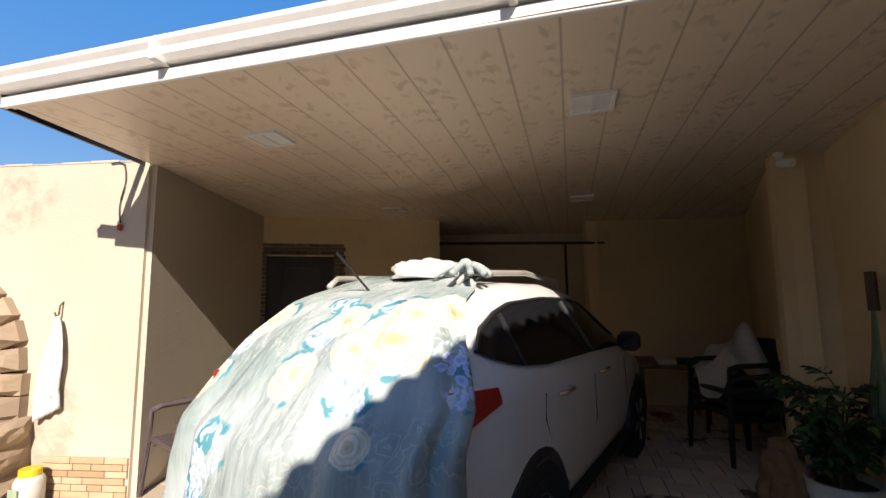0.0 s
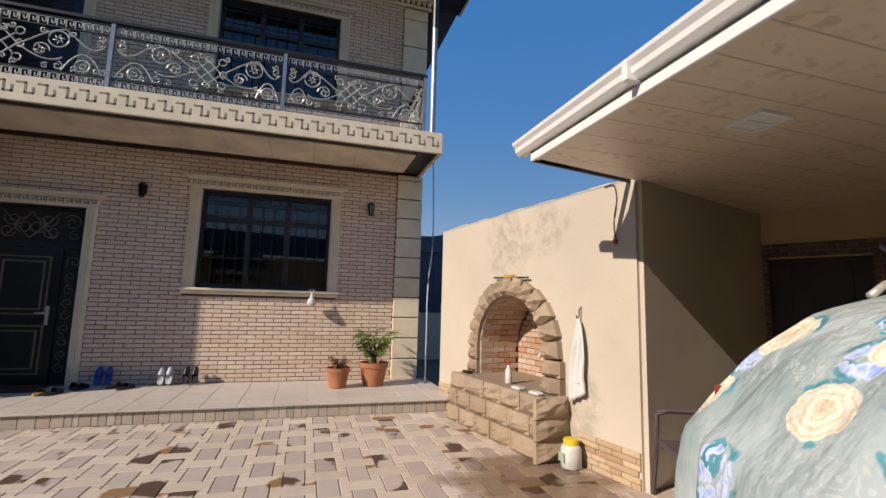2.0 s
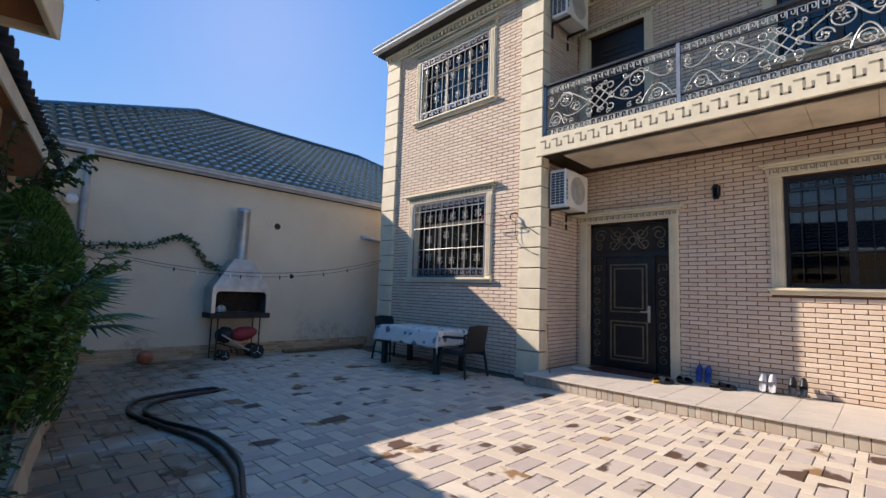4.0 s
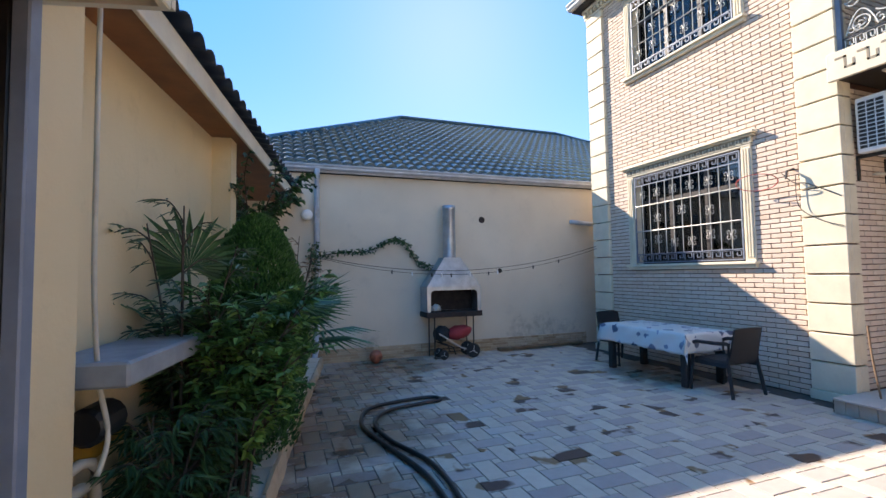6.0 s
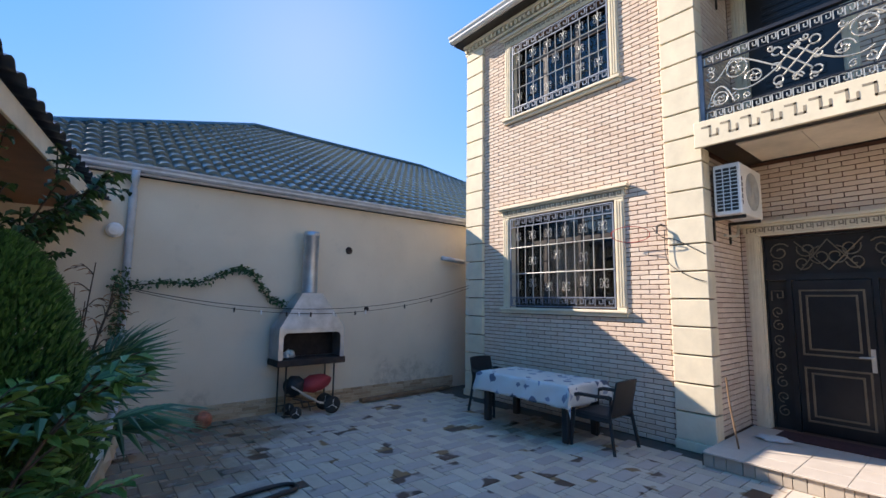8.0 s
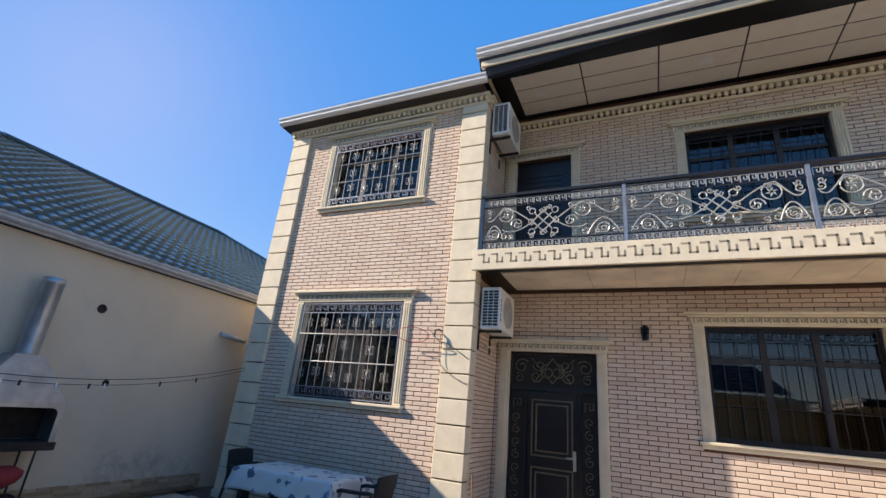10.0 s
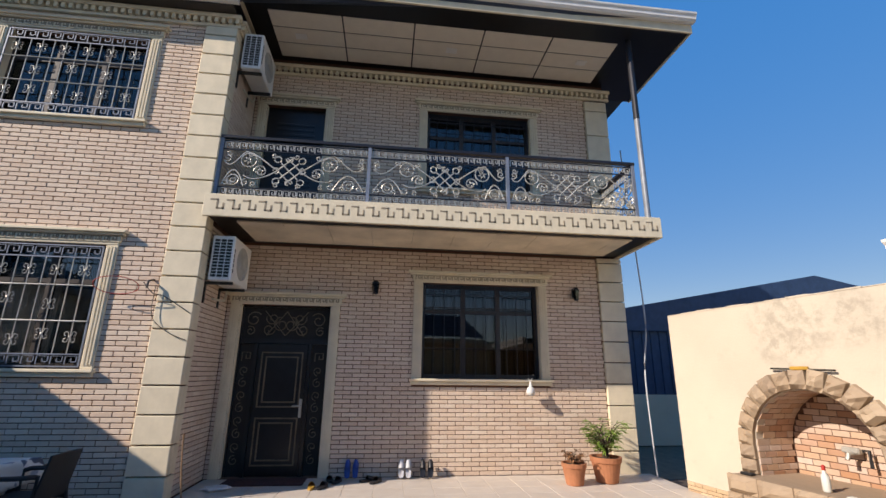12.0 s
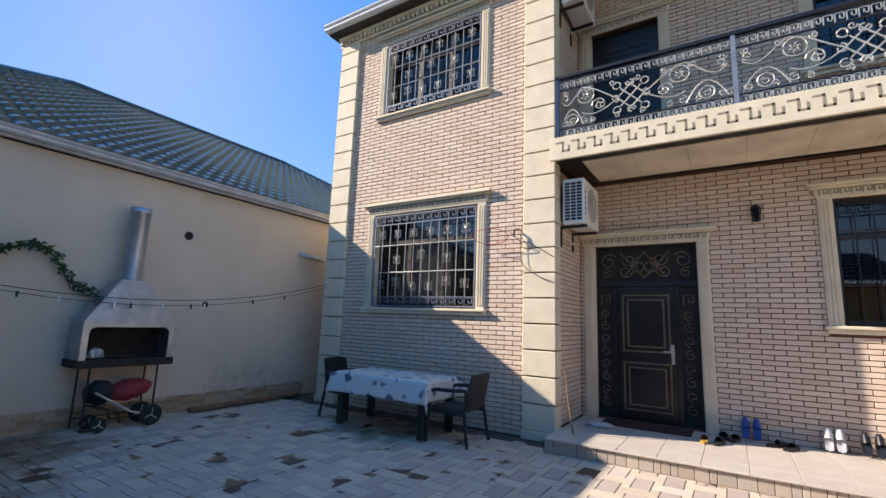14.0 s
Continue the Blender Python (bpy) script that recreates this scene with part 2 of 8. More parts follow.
def solid(name, bm, material, label, category, kind="", smooth=False):
    return tagged(new(name, finish(bm, name, material, smooth)), label, category, "", kind)


def face_x(x, y=0.0, z=0.0):
    """Local a, b, c to a wall that faces +x: a runs along y, b up, c out of the wall."""
    return Matrix(((0, 0, 1, x), (1, 0, 0, y), (0, 1, 0, z), (0, 0, 0, 1)))


def face_dir(p, u, z=0.0):
    """Local a, b, c to an upright wall through p along the unit vector u; c points to the right of u."""
    return Matrix(((u[0], 0, u[1], p[0]), (u[1], 0, -u[0], p[1]), (0, 1, 0, z), (0, 0, 0, 1)))


def holed_wall(bm, a0, a1, b0, b1, holes, c0, c1, m):
    """A wall with openings, of boxes that butt against one another."""
    cuts = sorted({a0, a1, *[h[0] for h in holes], *[h[1] for h in holes]})
    for s, e in zip(cuts, cuts[1:]):
        mid = (s + e) / 2
        spans, low = [], b0
        for h in sorted((h for h in holes if h[0] < mid < h[1]), key=lambda h: h[2]):
            spans.append((low, h[2]))
            low = h[3]
        spans.append((low, b1))
        for z0, z1 in spans:
            if z1 - z0 > 0.001:
                box(bm, (s, z0, c0), (e, z1, c1), m)


def brick_cells(a0, a1, b0, b1, holes, length=0.26, course=0.067, joint=0.011):
    """Running bond: (a0, a1, b0, b1, whole) for each brick, cut at ends and openings."""
    out, row, z = [], 0, b0
    while z < b1 - 0.03:
        top = min(z + course - joint, b1)
        a = a0 - (length / 2 if row % 2 else 0.0)
        while a < a1:
            s, e = max(a, a0), min(a + length - joint, a1)
            spans = [(s, e)]
            for h in holes:
                if h[2] < top - 0.015 and h[3] > z + 0.015:
                    nxt = []
                    for p, q in spans:
                        if h[1] <= p or h[0] >= q:
                            nxt.append((p, q))
                        else:
                            nxt += [(p, min(q, h[0])), (max(p, h[1]), q)]
                    spans = nxt
            for p, q in spans:
                if q - p > 0.03:
                    out.append((p, q, z, top, abs(q - p - (length - joint)) < 1e-4 and top - z > course - joint - 1e-4))
            a += length
        z += course
        row += 1
    return out


def quick_boxes(name, cells, m, depth, material_of=None):
    """Many open-backed blocks in one mesh: (a0, a1, b0, b1) and a proud face with small chamfers."""
    verts, faces, idx = [], [], []
    ch = 0.004
    for n, c in enumerate(cells):
        a0, a1, b0, b1 = c[:4]
        k = len(verts)
        for dz, q in ((0.0, 0.0), (depth - ch, 0.0), (depth, ch)):
            for a, b in ((a0 + q, b0 + q), (a1 - q, b0 + q), (a1 - q, b1 - q), (a0 + q, b1 - q)):
                verts.append(tuple(m @ Vector((a, b, dz))))
        for lvl in (0, 4):
            for j in range(4):
                faces.append((k + lvl + j, k + lvl + (j + 1) % 4, k + lvl + 4 + (j + 1) % 4, k + lvl + 4 + j))
        faces.append((k + 8, k + 9, k + 10, k + 11))
        if material_of:
            idx += [material_of[n]] * 9
    me = bpy.data.meshes.new(name)
    me.from_pydata(verts, [], faces)
    if material_of:
        me.polygons.foreach_set("material_index", idx)
    me.update()
    return me


def lay_pieces(name, cells, m, depth, material, parent, chosen, limit=300):
    """Pieces of a surface: the chosen whole ones as objects that share one mesh, the rest joined."""
    single, rest, meshes = [], [], {}
    for c in cells:
        if len(single) < limit and c[4] and chosen(c):
            single.append(c)
        else:
            rest.append(c)
    for c in single:
        size = (round(c[1] - c[0], 3), round(c[3] - c[2], 3))
        if size not in meshes:
            me = quick_boxes(name, [(0, size[0], 0, size[1])], Matrix.Identity(4), depth)
            me.materials.append(material)
            meshes[size] = me
        ob = new(name, meshes[size])
        ob.parent = parent
        ob.matrix_basis = m @ Matrix.Translation((c[0], c[2], 0))
        if parent.parent is None and parent.type == 'EMPTY':
            ob.matrix_parent_inverse = parent.matrix_basis.inverted()
    if rest:
        me = quick_boxes(name + "_field", rest, m, depth)
        me.materials.append(material)
        ob = tagged(new(name + "_field", me), kind="stuff")
        ob.parent = parent
        if parent.parent is None and parent.type == 'EMPTY':
            ob.matrix_parent_inverse = parent.matrix_basis.inverted()


KEY = [((0.0, 0.0), (0.0, 1.0)), ((0.0, 1.0), (0.8, 1.0)), ((0.8, 1.0), (0.8, 0.3)), ((0.8, 0.3), (0.42, 0.3)), ((0.42, 0.3), (0.42, 0.66))]
HOOK = [((0.0, 0.82), (0.40, 0.82)), ((0.40, 0.82), (0.40, 0.25)), ((0.40, 0.25), (0.78, 0.25)), ((0.78, 0.25), (0.78, 0.55))]


def meander(bm, a0, a1, b0, b1, pitch, w, c0, c1, m, strokes=KEY):
    """A band of fret ornament made of short bars."""
    n = max(1, round((a1 - a0) / pitch))
    p = (a1 - a0) / n
    h = b1 - b0
    for i in range(n):
        o = a0 + i * p + p * 0.1
        for (x0, y0), (x1, y1) in strokes:
            q0, q1 = o + min(x0, x1) * p, o + max(x0, x1) * p
            r0, r1 = b0 + min(y0, y1) * h, b0 + max(y0, y1) * h
            box(bm, (q0 - w / 2, max(b0, r0 - w / 2), c0), (q1 + w / 2, min(b1, r1 + w / 2), c1), m)


# ---- ground and paving ----
bm = bmesh.new()
box(bm, (-900, -900, -0.6), (900, 900, -0.03))
solid("ground", bm, EARTH, "dry bare earth stretching to the horizon", "ground", "structure")

yard = thing("pavement", (-3, -3, 0), "courtyard paved with cream and mauve-grey interlocking concrete pavers, stained and damp", "pavement", kind="structure")
bm = bmesh.new()
box(bm, (-8.4, -10.15, -0.028), (2.6, 9.0, -0.006))
part("joint_bed", bm, JOINT, yard)


def paver_cells():
    """Oblongs laid crosswise on a square lattice, grey ones across and cream ones along, with a small square in every gap."""
    u = 0.0883
    g = 0.0038
    out = {"grey": [], "cream": [], "small": []}
    for i in range(-10, 28):
        for j in range(-42, 34):
            x, y = -4.461 + 3 * i * u, 0.305 + 3 * j * u
            if not (-6.4 < x < 2.3 and -10.2 < y < 8.6):
                continue
            if x > 0.1 and y < 1.2 or x > -0.2 and y < -4:
                continue
            a, b, kind = (2 * u, u, "grey") if (i + j) % 2 == 0 else (u, 2 * u, "cream")
            out[kind].append((x - a + g, x + a - g, y - b + g, y + b - g, True))
            out["small"].append((x + u + g, x + 2 * u - g, y + u + g, y + 2 * u - g, True))
    return out


# ---- house ----
BAY_X, REC_X = -6.75, -8.0
BAY_Y0, BAY_Y1, REC_Y1 = -9.32, -4.88, 1.95
W2, W3 = (-8.2, -6.1, 1.72, 3.36), (-8.13, -6.1, 5.27, 6.72)
W1, W4 = (-1.68, 0.38, 1.64, 3.24), (-1.67, 0.36, 5.02, 6.62)
D1, D2 = (-4.65, -3.2, 0.17, 2.78), (-4.65, -3.57, 4.14, 6.5)

bay = thing("wall_1", (BAY_X, -7.1, 0), "brick-clad projecting house wall with cream stone corner blocks", "wall", kind="structure")
bm = bmesh.new()
mb, mr = face_x(BAY_X), face_x(REC_X)
holed_wall(bm, BAY_Y0, BAY_Y1, 0, 7.3, [W2, W3], -0.3, 0, mb)
part("backing", bm, MORTAR, bay)
rec = thing("wall_2", (REC_X, -1.5, 0), "brick-clad set-back house wall with cream stone end blocks", "wall", kind="structure")
bm = bmesh.new()
holed_wall(bm, BAY_Y1, REC_Y1, 0, 7.5, [W1, W4, D1, D2], -0.3, 0, mr)
part("backing", bm, MORTAR, rec)
ret = thing("wall_3", (-7.4, BAY_Y1, 0), "short brick-clad return wall beside the entrance", "wall", kind="structure")
RETM = Matrix(((-1, 0, 0, BAY_X), (0, 0, 1, BAY_Y1), (0, 1, 0, 0), (0, 0, 0, 1)))
bm = bmesh.new()
box(bm, (0.3, 0, -0.3), (1.25, 7.3, 0), RETM)
part("backing", bm, MORTAR, ret)
bm = bmesh.new()
box(bm, (-14.0, REC_Y1 - 0.25, 0), (REC_X - 0.3, REC_Y1, 7.5))
box(bm, (-14.0, BAY_Y0, 0), (BAY_X - 0.3, BAY_Y0 + 0.25, 7.3))
box(bm, (-14.2, BAY_Y0, 0), (-14.0, REC_Y1, 7.5))
solid("wall_4", bm, GREY_WALL, "plain plastered side and rear house walls", "wall", "structure")
# added room walls; their dimness is in the colour
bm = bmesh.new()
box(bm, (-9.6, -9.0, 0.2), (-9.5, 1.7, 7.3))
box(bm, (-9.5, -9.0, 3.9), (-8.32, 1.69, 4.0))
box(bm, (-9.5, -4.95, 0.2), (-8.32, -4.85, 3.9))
solid("wall_5", bm, ROOM_DARKNESS, "inner room walls behind the windows, dimness painted near black", "wall", "structure")


def quoins(parent, y0, y1, z0, z1, x, proud, pitch=0.355):
    """Cream stone blocks one above the other with open joints."""
    z = z0
    while z < z1 - 0.05:
        t = min(z + pitch - 0.018, z1)
        bm = bmesh.new()
        box(bm, (x - 0.02, y0, z), (x + proud, y1, t), None, 0.008)
        part("corner_block", bm, LIMESTONE, parent)
        z += pitch


quoins(bay, BAY_Y0 - 0.03, -8.87, 0.12, 7.02, BAY_X, 0.07)
quoins(bay, -5.32, BAY_Y1 + 0.035, 0.12, 7.02, BAY_X, 0.07)
quoins(rec, 1.52, REC_Y1 + 0.03, 0.17, 3.8, REC_X, 0.06)
quoins(rec, 1.52, REC_Y1 + 0.03, 4.14, 7.1, REC_X, 0.06, 0.55)
bm = bmesh.new()
box(bm, (BAY_X - 0.02, BAY_Y0 - 0.05, 0), (BAY_X + 0.09, -8.86, 0.115), None, 0.006)
part("plinth_block", bm, LIMESTONE, bay)
bm = bmesh.new()
box(bm, (BAY_X - 0.02, -5.33, 0), (BAY_X + 0.09, BAY_Y1 + 0.06, 0.115), None, 0.006)
part("plinth_block", bm, LIMESTONE, bay)
# the corner blocks turn the corner onto the return wall
z = 0.12
while z < 6.97:
    bm = bmesh.new()
    box(bm, (0.022, z, -0.002), (0.17, min(z + 0.337, 7.02), 0.034), RETM, 0.006)
    part("corner_block", bm, LIMESTONE, ret)
    z += 0.355


def cornice(bm, a0, a1, b, m, k=1.0):
    """A stepped head moulding."""
    for lo, hi, out, side in ((0.0, 0.035, 0.04, 0.0), (0.035, 0.13, 0.05, 0.02), (0.13, 0.16, 0.085, 0.06), (0.16, 0.2, 0.12, 0.1)):
        box(bm, (a0 - side, b + lo * k, 0.001), (a1 + side, b + hi * k, out), m, 0.006)


def surround(parent, hole, m, sill=True, foot=None):
    """Stone jambs, head with fret band, and sill round an opening."""
    a0, a1, b0, b1 = hole
    for s in (-1, 1):
        e = a0 if s < 0 else a1
        bm = bmesh.new()
        lo = b0 if foot is None else foot
        q0, q1 = (e - 0.15, e) if s < 0 else (e, e + 0.15)
        box(bm, (q0, lo, 0.001), (q1, b1, 0.035), m, 0.005)
        for d in (0.025, 0.065, 0.105):
            box(bm, (q0 + d, lo + 0.05, 0.03), (q0 + d + 0.02, b1 - 0.03, 0.048), m)
        part("jamb", bm, LIMESTONE, parent)
    bm = bmesh.new()
    cornice(bm, a0 - 0.15, a1 + 0.15, b1, m)
    head = part("head", bm, LIMESTONE, parent)
    # thin dark bars paint the groove shade on the head
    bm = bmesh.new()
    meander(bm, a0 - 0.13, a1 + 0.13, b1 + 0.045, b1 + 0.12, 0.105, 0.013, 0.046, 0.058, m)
    part("fret_band", bm, GROOVE_SHADE, head)
    if sill:
        bm = bmesh.new()
        box(bm, (a0 - 0.19, b0 - 0.045, 0.001), (a1 + 0.19, b0 - 0.002, 0.1), m, 0.008)
        box(bm, (a0 - 0.165, b0 - 0.1, 0.001), (a1 + 0.165, b0 - 0.045, 0.065), m, 0.006)
        part("sill", bm, LIMESTONE, parent)
    bm = bmesh.new()
    for q0, q1 in ((a0, a0 + 0.012), (a1 - 0.012, a1)):
        box(bm, (q0, b0, -0.16), (q1, b1, 0), m)
    part("reveal", bm, LIMESTONE, parent)


def smooth_line(pts, n=8):
    """A smooth line through points."""
    pts = [Vector(p) for p in pts]
    out = []
    for i in range(len(pts) - 1):
        p0, p1, p2, p3 = pts[max(i - 1, 0)], pts[i], pts[i + 1], pts[min(i + 2, len(pts) - 1)]
        for k in range(n):
            t = k / n
            out.append(0.5 * (2 * p1 + (p2 - p0) * t + (2 * p0 - 5 * p1 + 4 * p2 - p3) * t * t + (3 * p1 - p0 - 3 * p2 + p3) * t ** 3))
    return out + [pts[-1]]


def spiral(c, r, turns, start, way=1, shrink=0.25, n=18):
    """Points of a spiral in a plane, from the outside in."""
    return [(c[0] + r * (1 - (1 - shrink) * i / n) * cos(start + way * 2 * pi * turns * i / n),
             c[1] + r * (1 - (1 - shrink) * i / n) * sin(start + way * 2 * pi * turns * i / n)) for i in range(n + 1)]


def bend(p0, p1, p2, p3, n=12):
    out = []
    for i in range(n + 1):
        t = i / n
        k = ((1 - t) ** 3, 3 * t * (1 - t) ** 2, 3 * t * t * (1 - t), t ** 3)
        out.append(tuple(sum(w * p[j] for w, p in zip(k, (p0, p1, p2, p3))) for j in (0, 1)))
    return out


def flat_tube(bm, pts, r, m, c=0.0, n=5, closed=False):
    tube(bm, [m @ Vector((p[0], p[1], c)) for p in pts], r, n, closed)


def window(name, hole, m, label, panes, curtain, grille, dark):
    a0, a1, b0, b1 = hole
    win = thing(name, m @ Vector(((a0 + a1) / 2, b0, 0)), label, "window", kind="structure")
    surround(win, hole, m)
    bm = bmesh.new()
    f = 0.07
    for q in ((a0, a0 + f), (a1 - f, a1)):
        box(bm, (q[0] + 0.012, b0, -0.2), (q[1] - 0.012, b1, -0.13), m)
    for q in ((b0, b0 + f), (b1 - f, b1)):
        box(bm, (a0 + f, q[0], -0.2), (a1 - f, q[1], -0.13), m)
    for x in panes[1:-1]:
        box(bm, (x - 0.04, b0 + f, -0.2), (x + 0.04, b1 - f, -0.13), m)
    tr = b1 - (b1 - b0) * 0.3
    box(bm, (a0 + f, tr - 0.03, -0.198), (a1 - f, tr + 0.03, -0.132), m)
    fr = part("window_frame", bm, BROWN_FRAME, win)
    for x0, x1 in zip(panes, panes[1:]):
        for z0, z1 in ((b0 + f, tr - 0.03), (tr + 0.03, b1 - f)):
            bm = bmesh.new()
            box(bm, (x0 + 0.04, z0, -0.172), (x1 - 0.04, z1, -0.164), m)
            p = part("pane", bm, DARK_GLASS if dark else WINDOW_GLASS, fr)
            p.visible_shadow = False
    if curtain:
        bm = bmesh.new()
        for c0, c1 in curtain:
            n = int((c1 - c0) / 0.03)
            rows = []
            for i in range(n + 1):
                x = c0 + (c1 - c0) * i / n
                d = -0.3 + 0.025 * sin(i * 1.9) + 0.01 * sin(i * 0.7)
                rows.append([bm.verts.new(m @ Vector((x, z, d))) for z in (b0 - 0.2, b1 + 0.1)])
            for p, q in zip(rows, rows[1:]):
                bm.faces.new((p[0], q[0], q[1], p[1]))
        part("curtain", bm, CURTAIN, win, "pale gathered curtain, in window_1 standing in for a reflected door", True)
    if dark:
        # short gathered valance across the head
        bm = bmesh.new()
        n = int((a1 - a0) / 0.018)
        rows = []
        for i in range(n + 1):
            x = a0 + (a1 - a0) * i / n
            d = -0.25 + 0.016 * sin(i * 1.7) + 0.008 * sin(i * 0.43)
            rows.append([bm.verts.new(m @ Vector((x, z, d))) for z in (b1 - 0.42 + 0.02 * sin(i * 0.31), b1 + 0.05)])
        for p, q in zip(rows, rows[1:]):
            bm.faces.new((p[0], q[0], q[1], p[1]))
        part("valance", bm, CURTAIN, win, "pale gathered valance", True)
    # iron grille: fret bands at head and foot, bars, rosettes
    g0, g1, h0, h1 = a0 + 0.03, a1 - 0.03, b0 + 0.03, b1 - 0.03
    c = 0.02 if grille == "full" else -0.06
    bm = bmesh.new()
    for z in (h0, h0 + 0.15, h1 - 0.16, h1):
        if grille != "full" and z < h0 + 0.2:
            continue
        box(bm, (g0, z - 0.008, c - 0.008), (g1, z + 0.008, c + 0.008), m)
    for x in (g0, g1):
        box(bm, (x - 0.01, h0, c - 0.01), (x + 0.01, h1, c + 0.01), m)
    gr = part("grille_frame", bm, BLUE_IRON if grille == "full" else BLACK_METAL, win)
    bm = bmesh.new()
    if grille == "full":
        meander(bm, g0 + 0.02, g1 - 0.02, h0 + 0.025, h0 + 0.13, 0.17, 0.012, c - 0.005, c + 0.005, m)
        meander(bm, g0 + 0.02, g1 - 0.02, h1 - 0.14, h1 - 0.022, 0.17, 0.012, c - 0.005, c + 0.005, m)
        part("fret_band", bm, BLUE_IRON, gr)
        n = 12
        lo, hi = h0 + 0.15, h1 - 0.16
        for i in range(1, n):
            bm = bmesh.new()
            x = g0 + (g1 - g0) * i / n
            flat_tube(bm, [(x, lo), (x, hi)], 0.0075, m, c, 6)
            part("bar", bm, SILVER_METAL, gr)
        for z in (lo + (hi - lo) * 0.33, lo + (hi - lo) * 0.7):
            bm = bmesh.new()
            flat_tube(bm, [(g0, z), (g1, z)], 0.009, m, c + 0.012, 6)
            part("crossbar", bm, SILVER_METAL, gr)
        ros = [(i, 0.86) for i in (1, 3, 5, 7, 9, 11)] + [(3, 0.5), (6, 0.56), (9, 0.5)] + [(1, 0.17), (3, 0.2), (5, 0.14), (7, 0.14), (9, 0.2), (11, 0.17)]
        for i, k in ros:
            x, z = g0 + (g1 - g0) * i / n, lo + (hi - lo) * k
            bm = bmesh.new()
            lathe(bm, [(0.004, 0.0), (0.017, 0.004), (0.014, 0.012), (0.005, 0.015)], 10, m @ Matrix.Translation((x, z, c + 0.008)))
            for sx in (-1, 1):
                for sz in (-1, 1):
                    flat_tube(bm, [(x + sx * 0.01, z + sz * 0.01)] + [(x + sx * (0.045 + 0.028 * cos(t)), z + sz * (0.04 + 0.028 * sin(t))) for t in (3.6, 2.4, 1.4, 0.4, -0.6, -1.5)], 0.005, m, c + 0.008, 5)
            part("rosette", bm, SILVER_METAL, gr)
    else:
        meander(bm, g0 + 0.02, g1 - 0.02, h1 - 0.14, h1 - 0.022, 0.17, 0.012, c - 0.005, c + 0.005, m)
        part("fret_band", bm, BLACK_METAL, gr)
        for i in range(1, 11):
            bm = bmesh.new()
            x = g0 + (g1 - g0) * i / 11
            flat_tube(bm, [(x, h0), (x, h1 - 0.16)], 0.007, m, c, 5)
            part("bar", bm, BLACK_METAL, gr)
        for k in (0.3, 0.75):
            bm = bmesh.new()
            z = h0 + (h1 - h0) * k
            flat_tube(bm, [(g0, z), (g1, z)], 0.008, m, c, 5)
            part("crossbar", bm, BLACK_METAL, gr)
    return win


# window_1: the curtain strip is added in place of a bright door's reflection
window("window_1", W1, mr, "wide dark window with a cream stone surround and black bars", [W1[0] + 0.03, -0.95, -0.33, W1[1] - 0.03], [(-1.0, -0.42)], "thin", True)
window("window_2", W2, mb, "barred ground-floor window with fret bands and a pale curtain behind", [W2[0] + 0.03, -7.5, -6.8, W2[1] - 0.03], [(-7.75, -6.75), (-8.18, -7.95)], "full", False)
window("window_3", W3, mb, "barred upper window with fret bands and gathered curtains", [W3[0] + 0.03, -7.45, -6.78, W3[1] - 0.03], [(-8.1, -6.15)], "full", False)
window("window_4", W4, mr, "dark upper balcony window with a cream stone surround", [W4[0] + 0.03, -0.98, -0.33, W4[1] - 0.03], [(-0.3, 0.3)], "thin", True)


